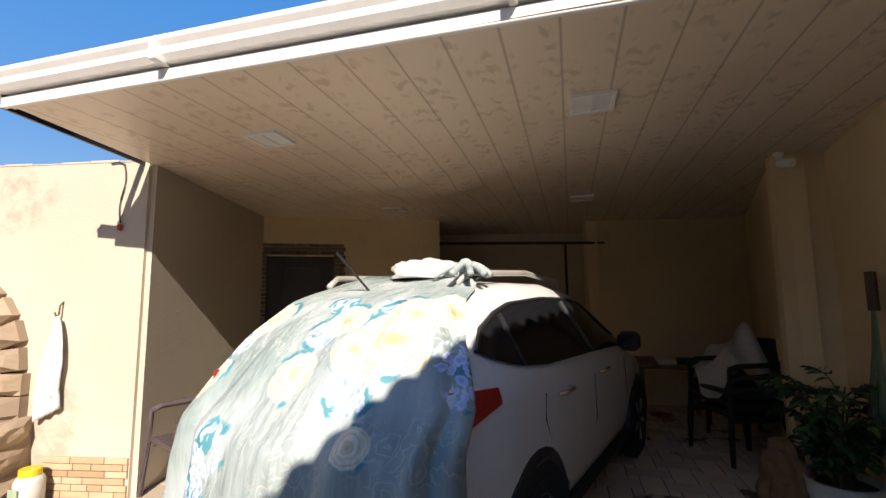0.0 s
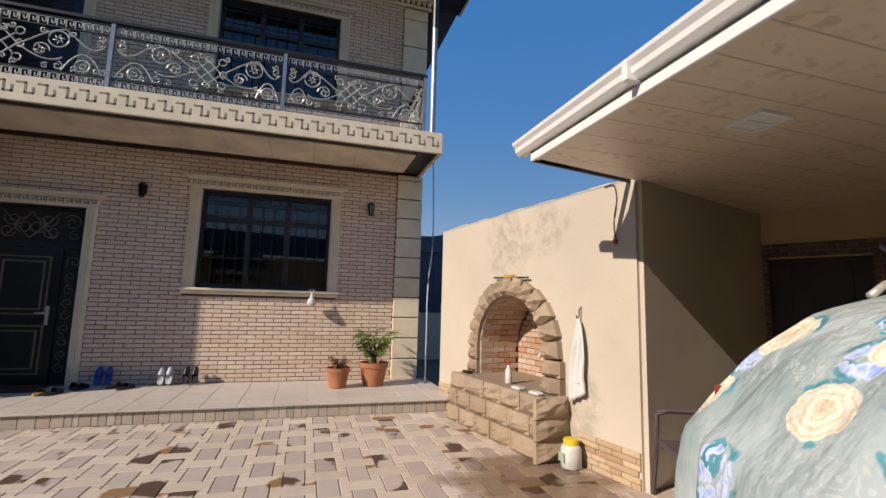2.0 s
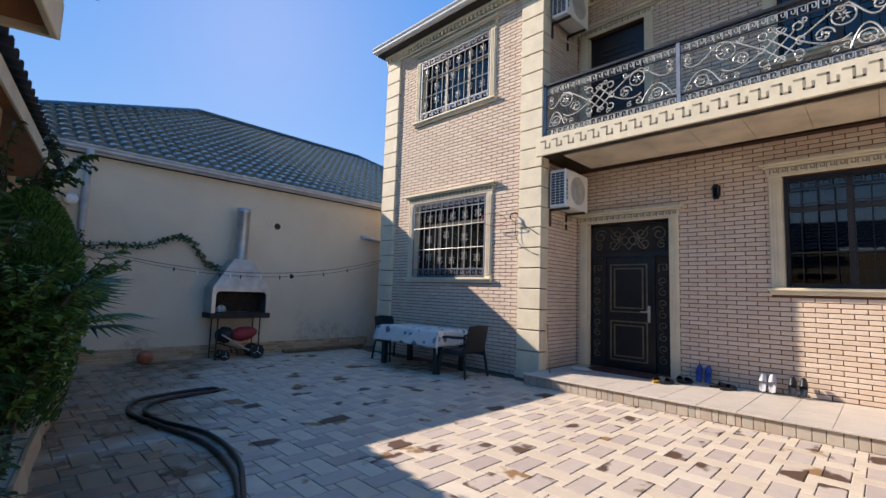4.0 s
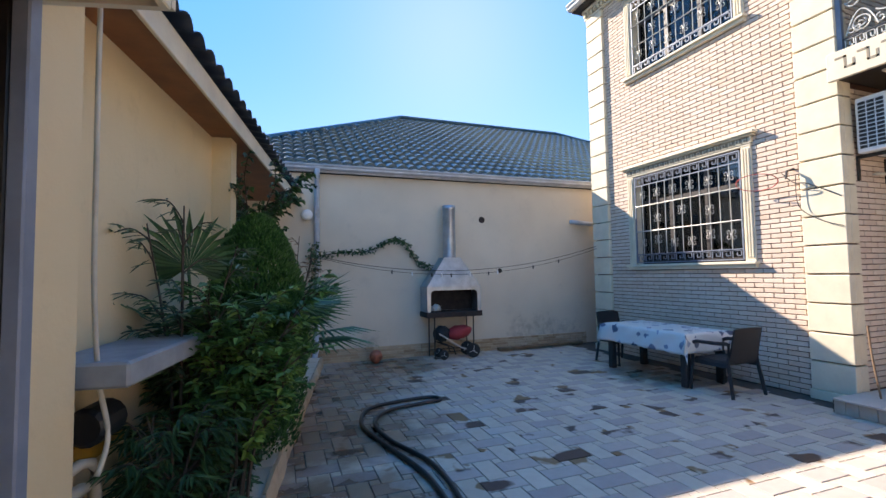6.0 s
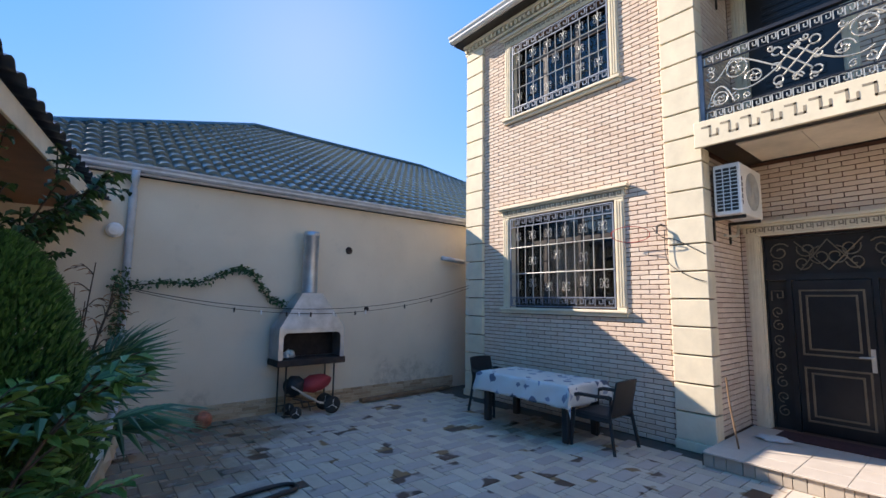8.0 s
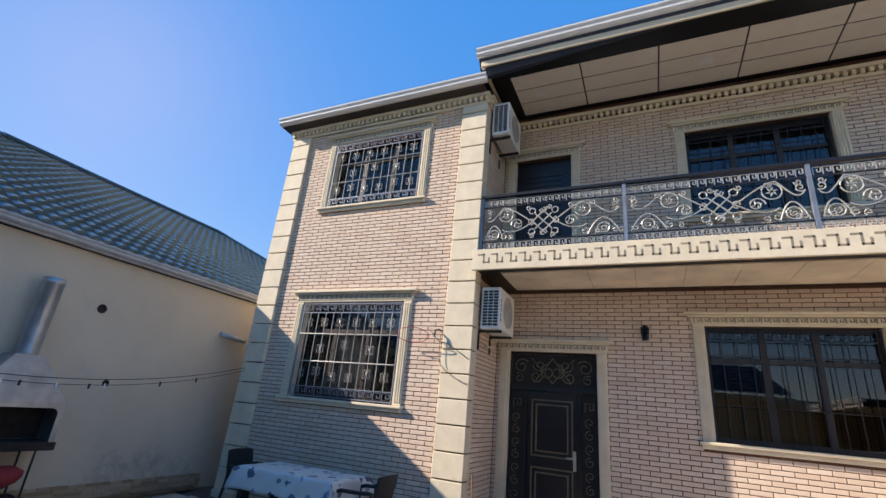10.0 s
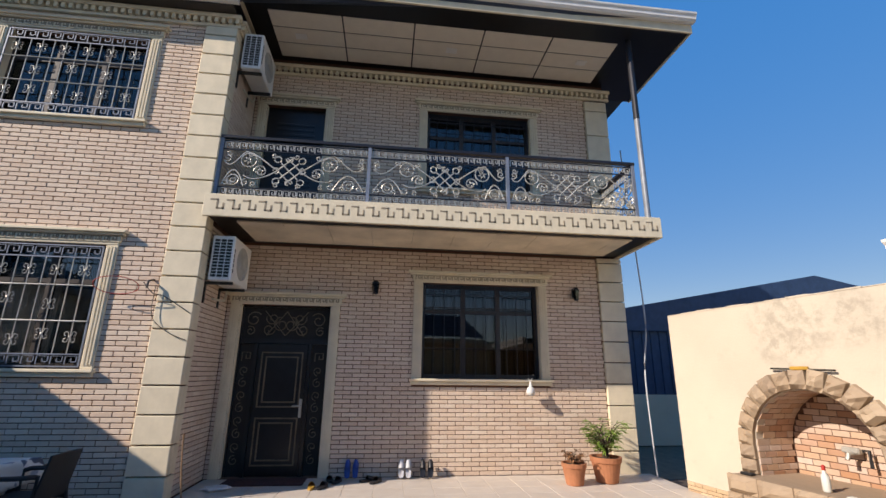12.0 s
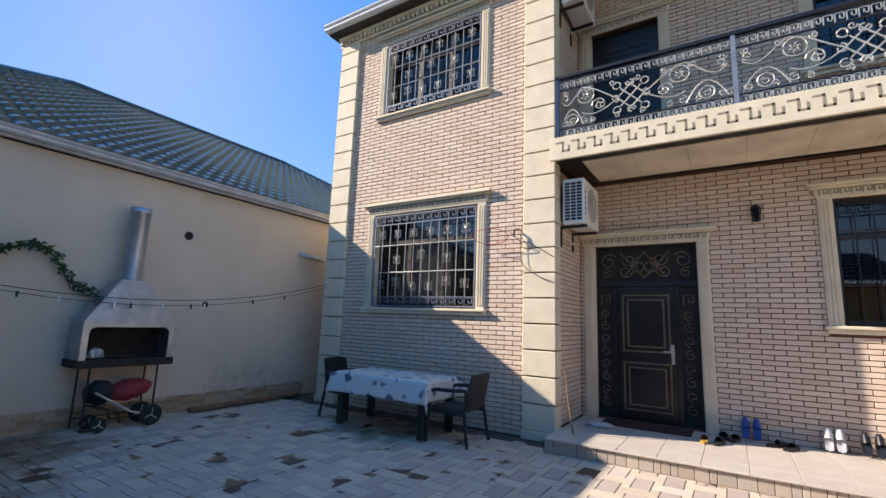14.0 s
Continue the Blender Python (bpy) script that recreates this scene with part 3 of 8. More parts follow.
def entrance():
    a0, a1, b0, b1 = D1
    d = thing("door_1", (REC_X, (a0 + a1) / 2, b0), "closed black steel entrance door with scrollwork sidelights and transom", "door", kind="structure")
    surround(d, D1, mr, False)
    bm = bmesh.new()
    c = -0.1
    box(bm, (a0, b0, c - 0.05), (a0 + 0.03, b1, c), mr)
    box(bm, (a1 - 0.03, b0, c - 0.05), (a1, b1, c), mr)
    box(bm, (a0 + 0.03, b1 - 0.03, c - 0.05), (a1 - 0.03, b1, c), mr)
    box(bm, (a0 + 0.03, 2.16, c - 0.05), (a1 - 0.03, 2.24, c), mr)
    L0, L1 = -4.36, -3.5
    for x in (L0, L1):
        box(bm, (x - 0.03, b0, c - 0.05), (x + 0.03, 2.16, c + 0.005), mr)
    part("door_frame", bm, DARK_DOOR, d)
    # sheet behind the scrollwork, coloured as the dark inside
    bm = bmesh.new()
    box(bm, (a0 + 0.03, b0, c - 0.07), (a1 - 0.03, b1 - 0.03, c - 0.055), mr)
    part("backing_panel", bm, ROOM_DARKNESS, d)
    bm = bmesh.new()
    box(bm, (L0 + 0.035, b0 + 0.01, c - 0.048), (L1 - 0.035, 2.155, c - 0.01), mr, 0.004)
    leaf = part("door_leaf", bm, DARK_DOOR, d)
    for z0, z1 in ((1.17, 2.03), (0.32, 1.02)):
        for k, mt in ((0.1, BRONZE), (0.17, BRONZE)):
            bm = bmesh.new()
            x0, x1, y0, y1 = L0 + k, L1 - k, z0 + k - 0.1, z1 - k + 0.1
            w = 0.022
            for q in ((x0, y0, x1, y0 + w), (x0, y1 - w, x1, y1), (x0, y0 + w, x0 + w, y1 - w), (x1 - w, y0 + w, x1, y1 - w)):
                box(bm, (q[0], q[1], c - 0.012), (q[2], q[3], c + 0.006), mr, 0.003)
            part("panel_moulding", bm, mt, leaf, "worn bronze panel moulding")
    bm = bmesh.new()
    box(bm, (L1 - 0.1, 1.02, c - 0.01), (L1 - 0.055, 1.3, c + 0.002), mr, 0.003)
    tube(bm, [mr @ Vector(p) for p in ((L1 - 0.078, 1.2, c), (L1 - 0.078, 1.2, c + 0.05), (L1 - 0.2, 1.195, c + 0.052))], 0.011, 8)
    part("door_handle", bm, SILVER_METAL, leaf, "silver lever handle")
    # scrollwork in the transom and the sidelights
    bm = bmesh.new()
    cx, cz = (a0 + a1) / 2, 2.49
    for s in (-1, 1):
        for k, (ox, oz, r, st) in enumerate(((0.22, 0.08, 0.11, 0.4), (0.27, -0.1, 0.1, 3.2), (0.52, 0.06, 0.13, 2.5), (0.56, -0.13, 0.08, 1.0), (0.08, -0.02, 0.13, 1.5))):
            p = spiral((0, 0), r, 1.3, st, 1 if k % 2 else -1)
            flat_tube(bm, [(cx + s * (ox + q[0]), cz + oz + q[1]) for q in p], 0.009, mr, c - 0.02, 5)
        flat_tube(bm, [(cx, cz - 0.2), (cx + s * 0.35, cz + 0.2)], 0.008, mr, c - 0.02, 5)
        flat_tube(bm, [(cx, cz + 0.2), (cx + s * 0.3, cz - 0.2)], 0.008, mr, c - 0.02, 5)
    part("transom_scrolls", bm, BRONZE, d)
    for x in ((a0 + L0) / 2 + 0.0, (a1 + L1) / 2):
        bm = bmesh.new()
        z = 0.3
        k = 0
        while z < 1.75:
            p = spiral((x, z + 0.1), 0.075, 1.2, 1.5 + pi * (k % 2), -1 if k % 2 else 1)
            flat_tube(bm, p, 0.007, mr, c - 0.02, 5)
            z += 0.19
            k += 1
        meander(bm, x - 0.08, x + 0.08, 1.88, 2.02, 0.16, 0.014, c - 0.028, c - 0.015, mr)
        part("sidelight_scrolls", bm, BRONZE, d)
    return d


entrance()


def balcony_door():
    d = thing("door_2", (REC_X, -4.1, 4.14), "dark balcony door with carved panel under a cream stone head", "door", kind="structure")
    surround(d, D2, mr, False)
    bm = bmesh.new()
    a0, a1, b0, b1 = D2
    box(bm, (a0, b0, -0.16), (a1, b1, -0.1), mr)
    leaf = part("door_leaf", bm, DARK_DOOR, d)
    for z0, z1 in ((5.3, 6.25), (4.3, 5.1)):
        bm = bmesh.new()
        for k in range(9):
            z = z0 + (z1 - z0) * k / 9
            box(bm, (a0 + 0.2, z, -0.1), (a1 - 0.2, z + 0.05, -0.088), mr, 0.004)
        part("panel_moulding", bm, DARK_DOOR, leaf)
    return d


balcony_door()

# ---- balcony ----
SX, SZ0, SZ1, SY0, SY1 = -6.53, 3.79, 4.12, -4.84, 1.93
balcony = thing("balcony", (-7.2, -1.5, SZ0), "cream balcony slab with a carved fret border and marble-patterned underside", "balcony", kind="structure")
bm = bmesh.new()
box(bm, (REC_X + 0.015, SY0, SZ0 + 0.04), (SX - 0.05, SY1 - 0.05, SZ1 - 0.005))
part("slab", bm, BLACK_SOFFIT, balcony)
bm = bmesh.new()
box(bm, (SX - 0.05, SY0 - 0.03, SZ0), (SX, SY1, SZ1), None, 0.006)
fas = part("fascia", bm, LIMESTONE, balcony)
bm = bmesh.new()
box(bm, (REC_X + 0.015, SY1 - 0.05, SZ0), (SX - 0.05, SY1, SZ1))
part("fascia", bm, LIMESTONE, balcony)
# fret on the slab edge: groove shade painted as dark bars
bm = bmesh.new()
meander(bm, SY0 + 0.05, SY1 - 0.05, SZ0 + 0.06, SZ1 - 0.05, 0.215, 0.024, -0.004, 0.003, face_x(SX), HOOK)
part("fret_band", bm, GROOVE_SHADE, fas, "fret ornament with its groove shade painted darker")
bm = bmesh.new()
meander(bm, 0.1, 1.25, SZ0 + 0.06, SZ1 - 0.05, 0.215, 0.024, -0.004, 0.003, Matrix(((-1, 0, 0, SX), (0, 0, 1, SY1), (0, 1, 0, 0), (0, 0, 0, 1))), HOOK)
part("fret_band", bm, GROOVE_SHADE, fas)
y = SY0 + 0.35
while y < SY1 - 0.5:
    bm = bmesh.new()
    box(bm, (REC_X + 0.18, y, SZ0 + 0.018), (SX - 0.28, min(y + 0.64, SY1 - 0.35), SZ0 + 0.037))
    part("soffit_panel", bm, MARBLE, balcony, "pale veined soffit panel")
    y += 0.645

railing = thing("balcony_railing", (-6.74, -1.5, 4.12), "black wrought-iron balcony railing with silver scrollwork and fret bands", "railing")
RX, RY0, RY1, RZ0, RZ1 = -6.74, -4.82, 1.67, 4.12, 5.14
mrail = face_x(RX)
for y in (RY0, -2.64, -0.46, RY1):
    bm = bmesh.new()
    box(bm, (RX - 0.025, y - 0.025, RZ0), (RX + 0.025, y + 0.025, RZ1 - 0.05))
    part("post", bm, BLUE_IRON, railing)
bm = bmesh.new()
box(bm, (RX - 0.035, RY0 - 0.03, RZ1 - 0.05), (RX + 0.035, RY1 + 0.035, RZ1), None, 0.006)
part("handrail", bm, BLACK_METAL, railing)
bm = bmesh.new()
box(bm, (REC_X + 0.07, RY1 - 0.035, RZ1 - 0.05), (RX - 0.035, RY1 + 0.03, RZ1), None, 0.006)
part("handrail", bm, BLACK_METAL, railing)


def rail_panel(parent, w, m, mirror=False):
    """Fret bands above and below a field of scrolls."""
    def at(x):
        return w - x if mirror else x
    k = w / 2.13
    bm = bmesh.new()
    for z in (0.19, 0.80, 0.935):
        bm = bmesh.new()
        box(bm, (0.025, z - 0.008, -0.01), (w - 0.025, z + 0.008, 0.01), m)
        part("panel_rail", bm, BLACK_METAL, parent)
    bm = bmesh.new()
    box(bm, (0.025, 0.042, -0.01), (w - 0.025, 0.058, 0.01), m)
    rails = part("panel_rail", bm, BLACK_METAL, parent)
    for z0, z1 in ((0.065, 0.175), (0.815, 0.92)):
        bm = bmesh.new()
        meander(bm, 0.04, w - 0.04, z0, z1, 0.1, 0.012, -0.006, 0.006, m)
        part("fret_band", bm, SILVER_METAL, rails)
    lines = []
    cx, cz = 0.98 * k, 0.495
    d = 0.17
    for o in (-0.5, 0.0, 0.5):
        lines.append([(cx - d * 0.75 + o * d, cz + d * 0.75 + o * d), (cx + d * 0.75 + o * d, cz - d * 0.75 + o * d)])
        lines.append([(cx - d * 0.75 + o * d, cz - d * 0.75 - o * d), (cx + d * 0.75 + o * d, cz + d * 0.75 - o * d)])
    for i in range(8):
        a = pi / 4 * i
        r = 0.2
        if i % 2:
            lines.append(spiral((cx + r * cos(a) * 1.25, cz + r * sin(a) * 1.25), 0.055, 0.95, a + pi, 1, 0.8, 12))
        else:
            lines.append(spiral((cx + r * cos(a), cz + r * sin(a) * 0.98), 0.06, 0.8, a + pi / 2, 1, 0.5, 12))
    for sx in (-1, 1):
        ox = cx + sx * 0.48 * k
        lines.append(spiral((ox + sx * 0.1, cz + 0.14), 0.115, 1.0, 0.3, 1, 0.95, 16))
        lines.append(spiral((ox - sx * 0.08, cz - 0.03), 0.1, 1.5, 0 if sx > 0 else pi, sx, 0.15, 20))
        lines.append(bend((cx + sx * 0.2, cz + 0.02), (cx + sx * 0.35, cz + 0.12), (ox, cz + 0.26), (ox + sx * 0.16, cz + 0.28)))
        lines.append(bend((cx + sx * 0.2, cz - 0.02), (cx + sx * 0.35, cz - 0.14), (ox + sx * 0.05, cz - 0.2), (ox + sx * 0.16, cz - 0.1)))
        lines.append(spiral((ox + sx * 0.12, cz - 0.22), 0.06, 1.2, pi / 2, -sx, 0.2, 14))
    for s0, s1 in ((1.62, 2.06), (0.36, 0.06)):
        e0, e1 = s0 * k, s1 * k
        lines.append(bend((e0, 0.78), ((e0 * 2 + e1) / 3, 0.7), ((e0 + e1 * 2) / 3, 0.42), (e1, 0.62)))
        lines.append(bend((e0, 0.22), ((e0 * 2 + e1) / 3, 0.55), ((e0 + e1 * 2) / 3, 0.55), (e1, 0.22)))
        mx = (e0 + e1) / 2
        lines.append(spiral((mx, 0.31), 0.085, 1.0, 0, 1, 0.95, 14))
        lines.append(spiral((mx, 0.31), 0.05, 1.2, 1, -1, 0.3, 10))
        lines.append(spiral((e1 + (e0 - e1) * 0.15, 0.66), 0.06, 1.2, 4.2, 1, 0.2, 14))
        lines.append(spiral((e1 + (e0 - e1) * 0.15, 0.27), 0.05, 1.2, 1.2, -1, 0.2, 14))
    for q in range(7):
        qx = (0.12 + 1.9 * q / 6) * k
        lines.append(spiral((qx, 0.735), 0.045, 1.2, pi * (q % 2), 1 if q % 2 else -1, 0.2, 12))
        lines.append(spiral((qx + 0.06, 0.255), 0.045, 1.2, pi * (q % 2) + 1, -1 if q % 2 else 1, 0.2, 12))
    bm = bmesh.new()
    for ln in lines:
        flat_tube(bm, [(at(p[0]), p[1]) for p in ln], 0.0105, m, 0.0, 5)
    part("scrollwork", bm, SILVER_METAL, rails, "silver scrolls with a lattice centre")
    for sx in (-1, 1):
        for ox, oz, n in ((cx + sx * 0.58 * k, cz + 0.14, 6), (cx + sx * 0.40 * k, cz - 0.03, 4)):
            bm = bmesh.new()
            for i in range(n):
                a = 2 * pi * i / n + 0.4
                lathe(bm, [(0.002, -0.03), (0.012, -0.008), (0.009, 0.012), (0.001, 0.035)], 6,
                      m @ Matrix.Translation((at(ox) + 0.04 * cos(a), oz + 0.04 * sin(a), 0.0)) @ Matrix.Rotation(a + 1.2, 4, 'Z') @ Matrix.Rotation(pi / 2, 4, 'X'))
            part("leaf_ornament", bm, SILVER_METAL, rails, "cast leaf ornament")


for y0, y1, mir in ((RY0, -2.64, False), (-2.64, -0.46, True), (-0.46, RY1, False)):
    rail_panel(railing, y1 - y0, face_x(RX, y0, RZ0), mir)
rail_panel(railing, 1.2, Matrix(((-1, 0, 0, RX), (0, 0, 1, RY1), (0, 1, 0, RZ0), (0, 0, 0, 1))))

post = thing("porch_post", (-6.6, 1.62, 4.12), "slim steel post holding the balcony roof, upper shade painted black", "post")
bm = bmesh.new()
tube(bm, [(-6.62, 1.78, 4.12), (-6.62, 1.78, 5.9)], 0.045, 12)
part("lower_shaft", bm, plain("grey_steel", (0.26, 0.28, 0.31), 0.4, 0.3), post, smooth=False)
# upper half in black: the roof's shade painted on the post
bm = bmesh.new()
tube(bm, [(-6.62, 1.78, 5.9), (-6.62, 1.78, 7.47)], 0.05, 12)
part("upper_shaft", bm, BLACK_METAL, post)

# ---- eaves and roof of the house ----
eave = thing("roof", (-7.2, -3, 7.2), "house eaves with dentil cornice, black soffit, white panels and pale gutters", "roof", kind="structure")


def dentils(a0, a1, z, m):
    bm = bmesh.new()
    box(bm, (a0, z, 0.0), (a1, z + 0.05, 0.05), m)
    box(bm, (a0, z + 0.13, 0.0), (a1, z + 0.2, 0.12), m, 0.006)
    c = part("cornice", bm, LIMESTONE, eave)
    n = int((a1 - a0) / 0.105)
    bm = bmesh.new()
    for i in range(n):
        a = a0 + (a1 - a0) * (i + 0.25) / n
        box(bm, (a, z + 0.05, 0.0), (a + 0.055, z + 0.13, 0.095), m)
    part("dentils", bm, LIMESTONE, c)


dentils(BAY_Y0 - 0.08, BAY_Y1 + 0.08, 7.03, face_x(BAY_X + 0.012))
dentils(BAY_Y1 + 0.02, REC_Y1 + 0.1, 7.14, face_x(REC_X + 0.012))
dentils(0.0, 1.2, 7.03, RETM @ Matrix.Translation((0, 0, 0.012)))
bm = bmesh.new()
box(bm, (BAY_X - 0.4, BAY_Y0 - 0.2, 7.235), (BAY_X + 0.3, BAY_Y1 + 0.01, 7.29))
part("soffit", bm, BROWN_FRAME, eave)


def gutter(pts, r, parent, mat=WHITE_PAINT):
    """A moulded gutter with a rolled lip along a line."""
    prof = [(0.0, 0.0), (r * 0.55, 0.0), (r * 0.8, r * 0.25), (r * 0.85, r * 0.55), (r * 1.05, r * 0.8), (r * 1.1, r), (r * 0.98, r * 1.02), (r * 0.95, r * 0.85), (0.02, r * 0.85)]
    bm = bmesh.new()
    p0, p1 = Vector(pts[0]), Vector(pts[1])
    d = (p1 - p0).normalized()
    out = d.cross(Vector((0, 0, 1)))
    ends = []
    for p in (p0, p1):
        ends.append([bm.verts.new(p + out * a + Vector((0, 0, b))) for a, b in prof])
    n = len(prof)
    for i in range(n):
        bm.faces.new((ends[0][i], ends[0][(i + 1) % n], ends[1][(i + 1) % n], ends[1][i]))
    bm.faces.new(ends[0][::-1])
    bm.faces.new(ends[1])
    return part("gutter", bm, mat, parent)


gutter(((BAY_X + 0.3, BAY_Y0 - 0.22, 7.26), (BAY_X + 0.3, BAY_Y1 + 0.1, 7.26)), 0.13, eave)
PX, PY0, PY1, PZ = -6.32, -4.8, 2.75, 7.5
bm = bmesh.new()
box(bm, (-8.4, PY0, PZ), (PX, PY1, PZ + 0.05))
part("soffit", bm, BLACK_SOFFIT, eave, "black porch soffit")
for i in range(5):
    for j in range(3):
        bm = bmesh.new()
        y0 = -4.45 + i * 1.225
        x0 = -7.86 + j * 0.385
        box(bm, (x0, y0, PZ - 0.016), (x0 + 0.362, y0 + 1.20, PZ - 0.002), None, 0.003)
        part("soffit_panel", bm, WHITE_PANEL, eave, "white square-edged ceiling panel")
for y in (-4.0, -1.3, 1.2):
    bm = bmesh.new()
    box(bm, (-7.36, y - 0.1, PZ - 0.026), (-7.22, y + 0.1, PZ - 0.017), None, 0.003)
    part("soffit_lamp", bm, WHITE_PAINT, eave, "unlit flat square lamp")
bm = bmesh.new()
box(bm, (PX, PY0 - 0.06, PZ - 0.02), (PX + 0.04, PY1 + 0.04, PZ + 0.16), None, 0.005)
box(bm, (-8.4, PY1, PZ - 0.02), (PX, PY1 + 0.04, PZ + 0.16), None, 0.005)
box(bm, (-8.4, PY0 - 0.06, PZ - 0.02), (PX, PY0 - 0.002, PZ + 0.16))
part("fascia", bm, LIMESTONE, eave)
gutter(((PX + 0.04, PY0 - 0.12, PZ + 0.14), (PX + 0.04, PY1 + 0.06, PZ + 0.14)), 0.14, eave)
bm = bmesh.new()
v = [bm.verts.new(p) for p in ((PX + 0.1, PY0 - 0.1, 7.68), (PX + 0.1, PY1 + 0.05, 7.68), (-10.3, PY1 - 2.5, 9.3), (-10.3, -7.0, 9.3), (-14.4, PY1, 7.68), (-14.4, -9.6, 7.55), (BAY_X + 0.32, -9.5, 7.38), (BAY_X + 0.32, -4.9, 7.38))]
bm.faces.new((v[0], v[1], v[2], v[3], v[7]))
bm.faces.new((v[1], v[4], v[2]))
bm.faces.new((v[2], v[4], v[5], v[3]))
bm.faces.new((v[3], v[5], v[6]))
bm.faces.new((v[3], v[6], v[7]))
part("roof_sheet", bm, ROOF_BLUE, eave, "dark metal roof covering")
bm = bmesh.new()
GY, GX = -3.25, -7.05
for s in (-1, 1):
    tube(bm, [(GX, GY + s * 0.55, 7.75), (GX, GY, 8.35)], 0.05, 4)
tube(bm, [(GX, GY - 0.5, 7.78), (GX, GY + 0.5, 7.78)], 0.04, 4)
g = part("dormer_frame", bm, WHITE_PAINT, eave, "small white triangular dormer")
bm = bmesh.new()
v = [bm.verts.new(p) for p in ((GX - 0.02, GY - 0.5, 7.75), (GX - 0.02, GY + 0.5, 7.75), (GX - 0.02, GY, 8.3), (GX - 1.2, GY - 0.5, 7.9), (GX - 1.2, GY + 0.5, 7.9), (GX - 1.2, GY, 8.3))]
bm.faces.new((v[0], v[1], v[2]))
bm.faces.new((v[0], v[2], v[5], v[3]))
bm.faces.new((v[1], v[4], v[5], v[2]))
part("dormer_body", bm, DARK_GLASS, g)

# ---- porch step ----
porch = thing("porch", (-7.1, -1.2, 0), "raised porch platform with stone-look tiles and a low rough stone riser", "porch step", kind="structure")
bm = bmesh.new()
box(bm, (REC_X + 0.002, -4.86, 0), (-6.26, 2.16, 0.150))
part("core", bm, JOINT, porch)


# ---- wall with the arched washing niche ----
FO, FU = Vector((-6.9, 2.09)), Vector((3.62, 0.67)).normalized()
FL = 3.68
mf = face_dir(FO, FU)
NI0, NI1, NSP, NR = 1.17, 2.52, 0.92, 0.675
NC = (NI0 + NI1) / 2


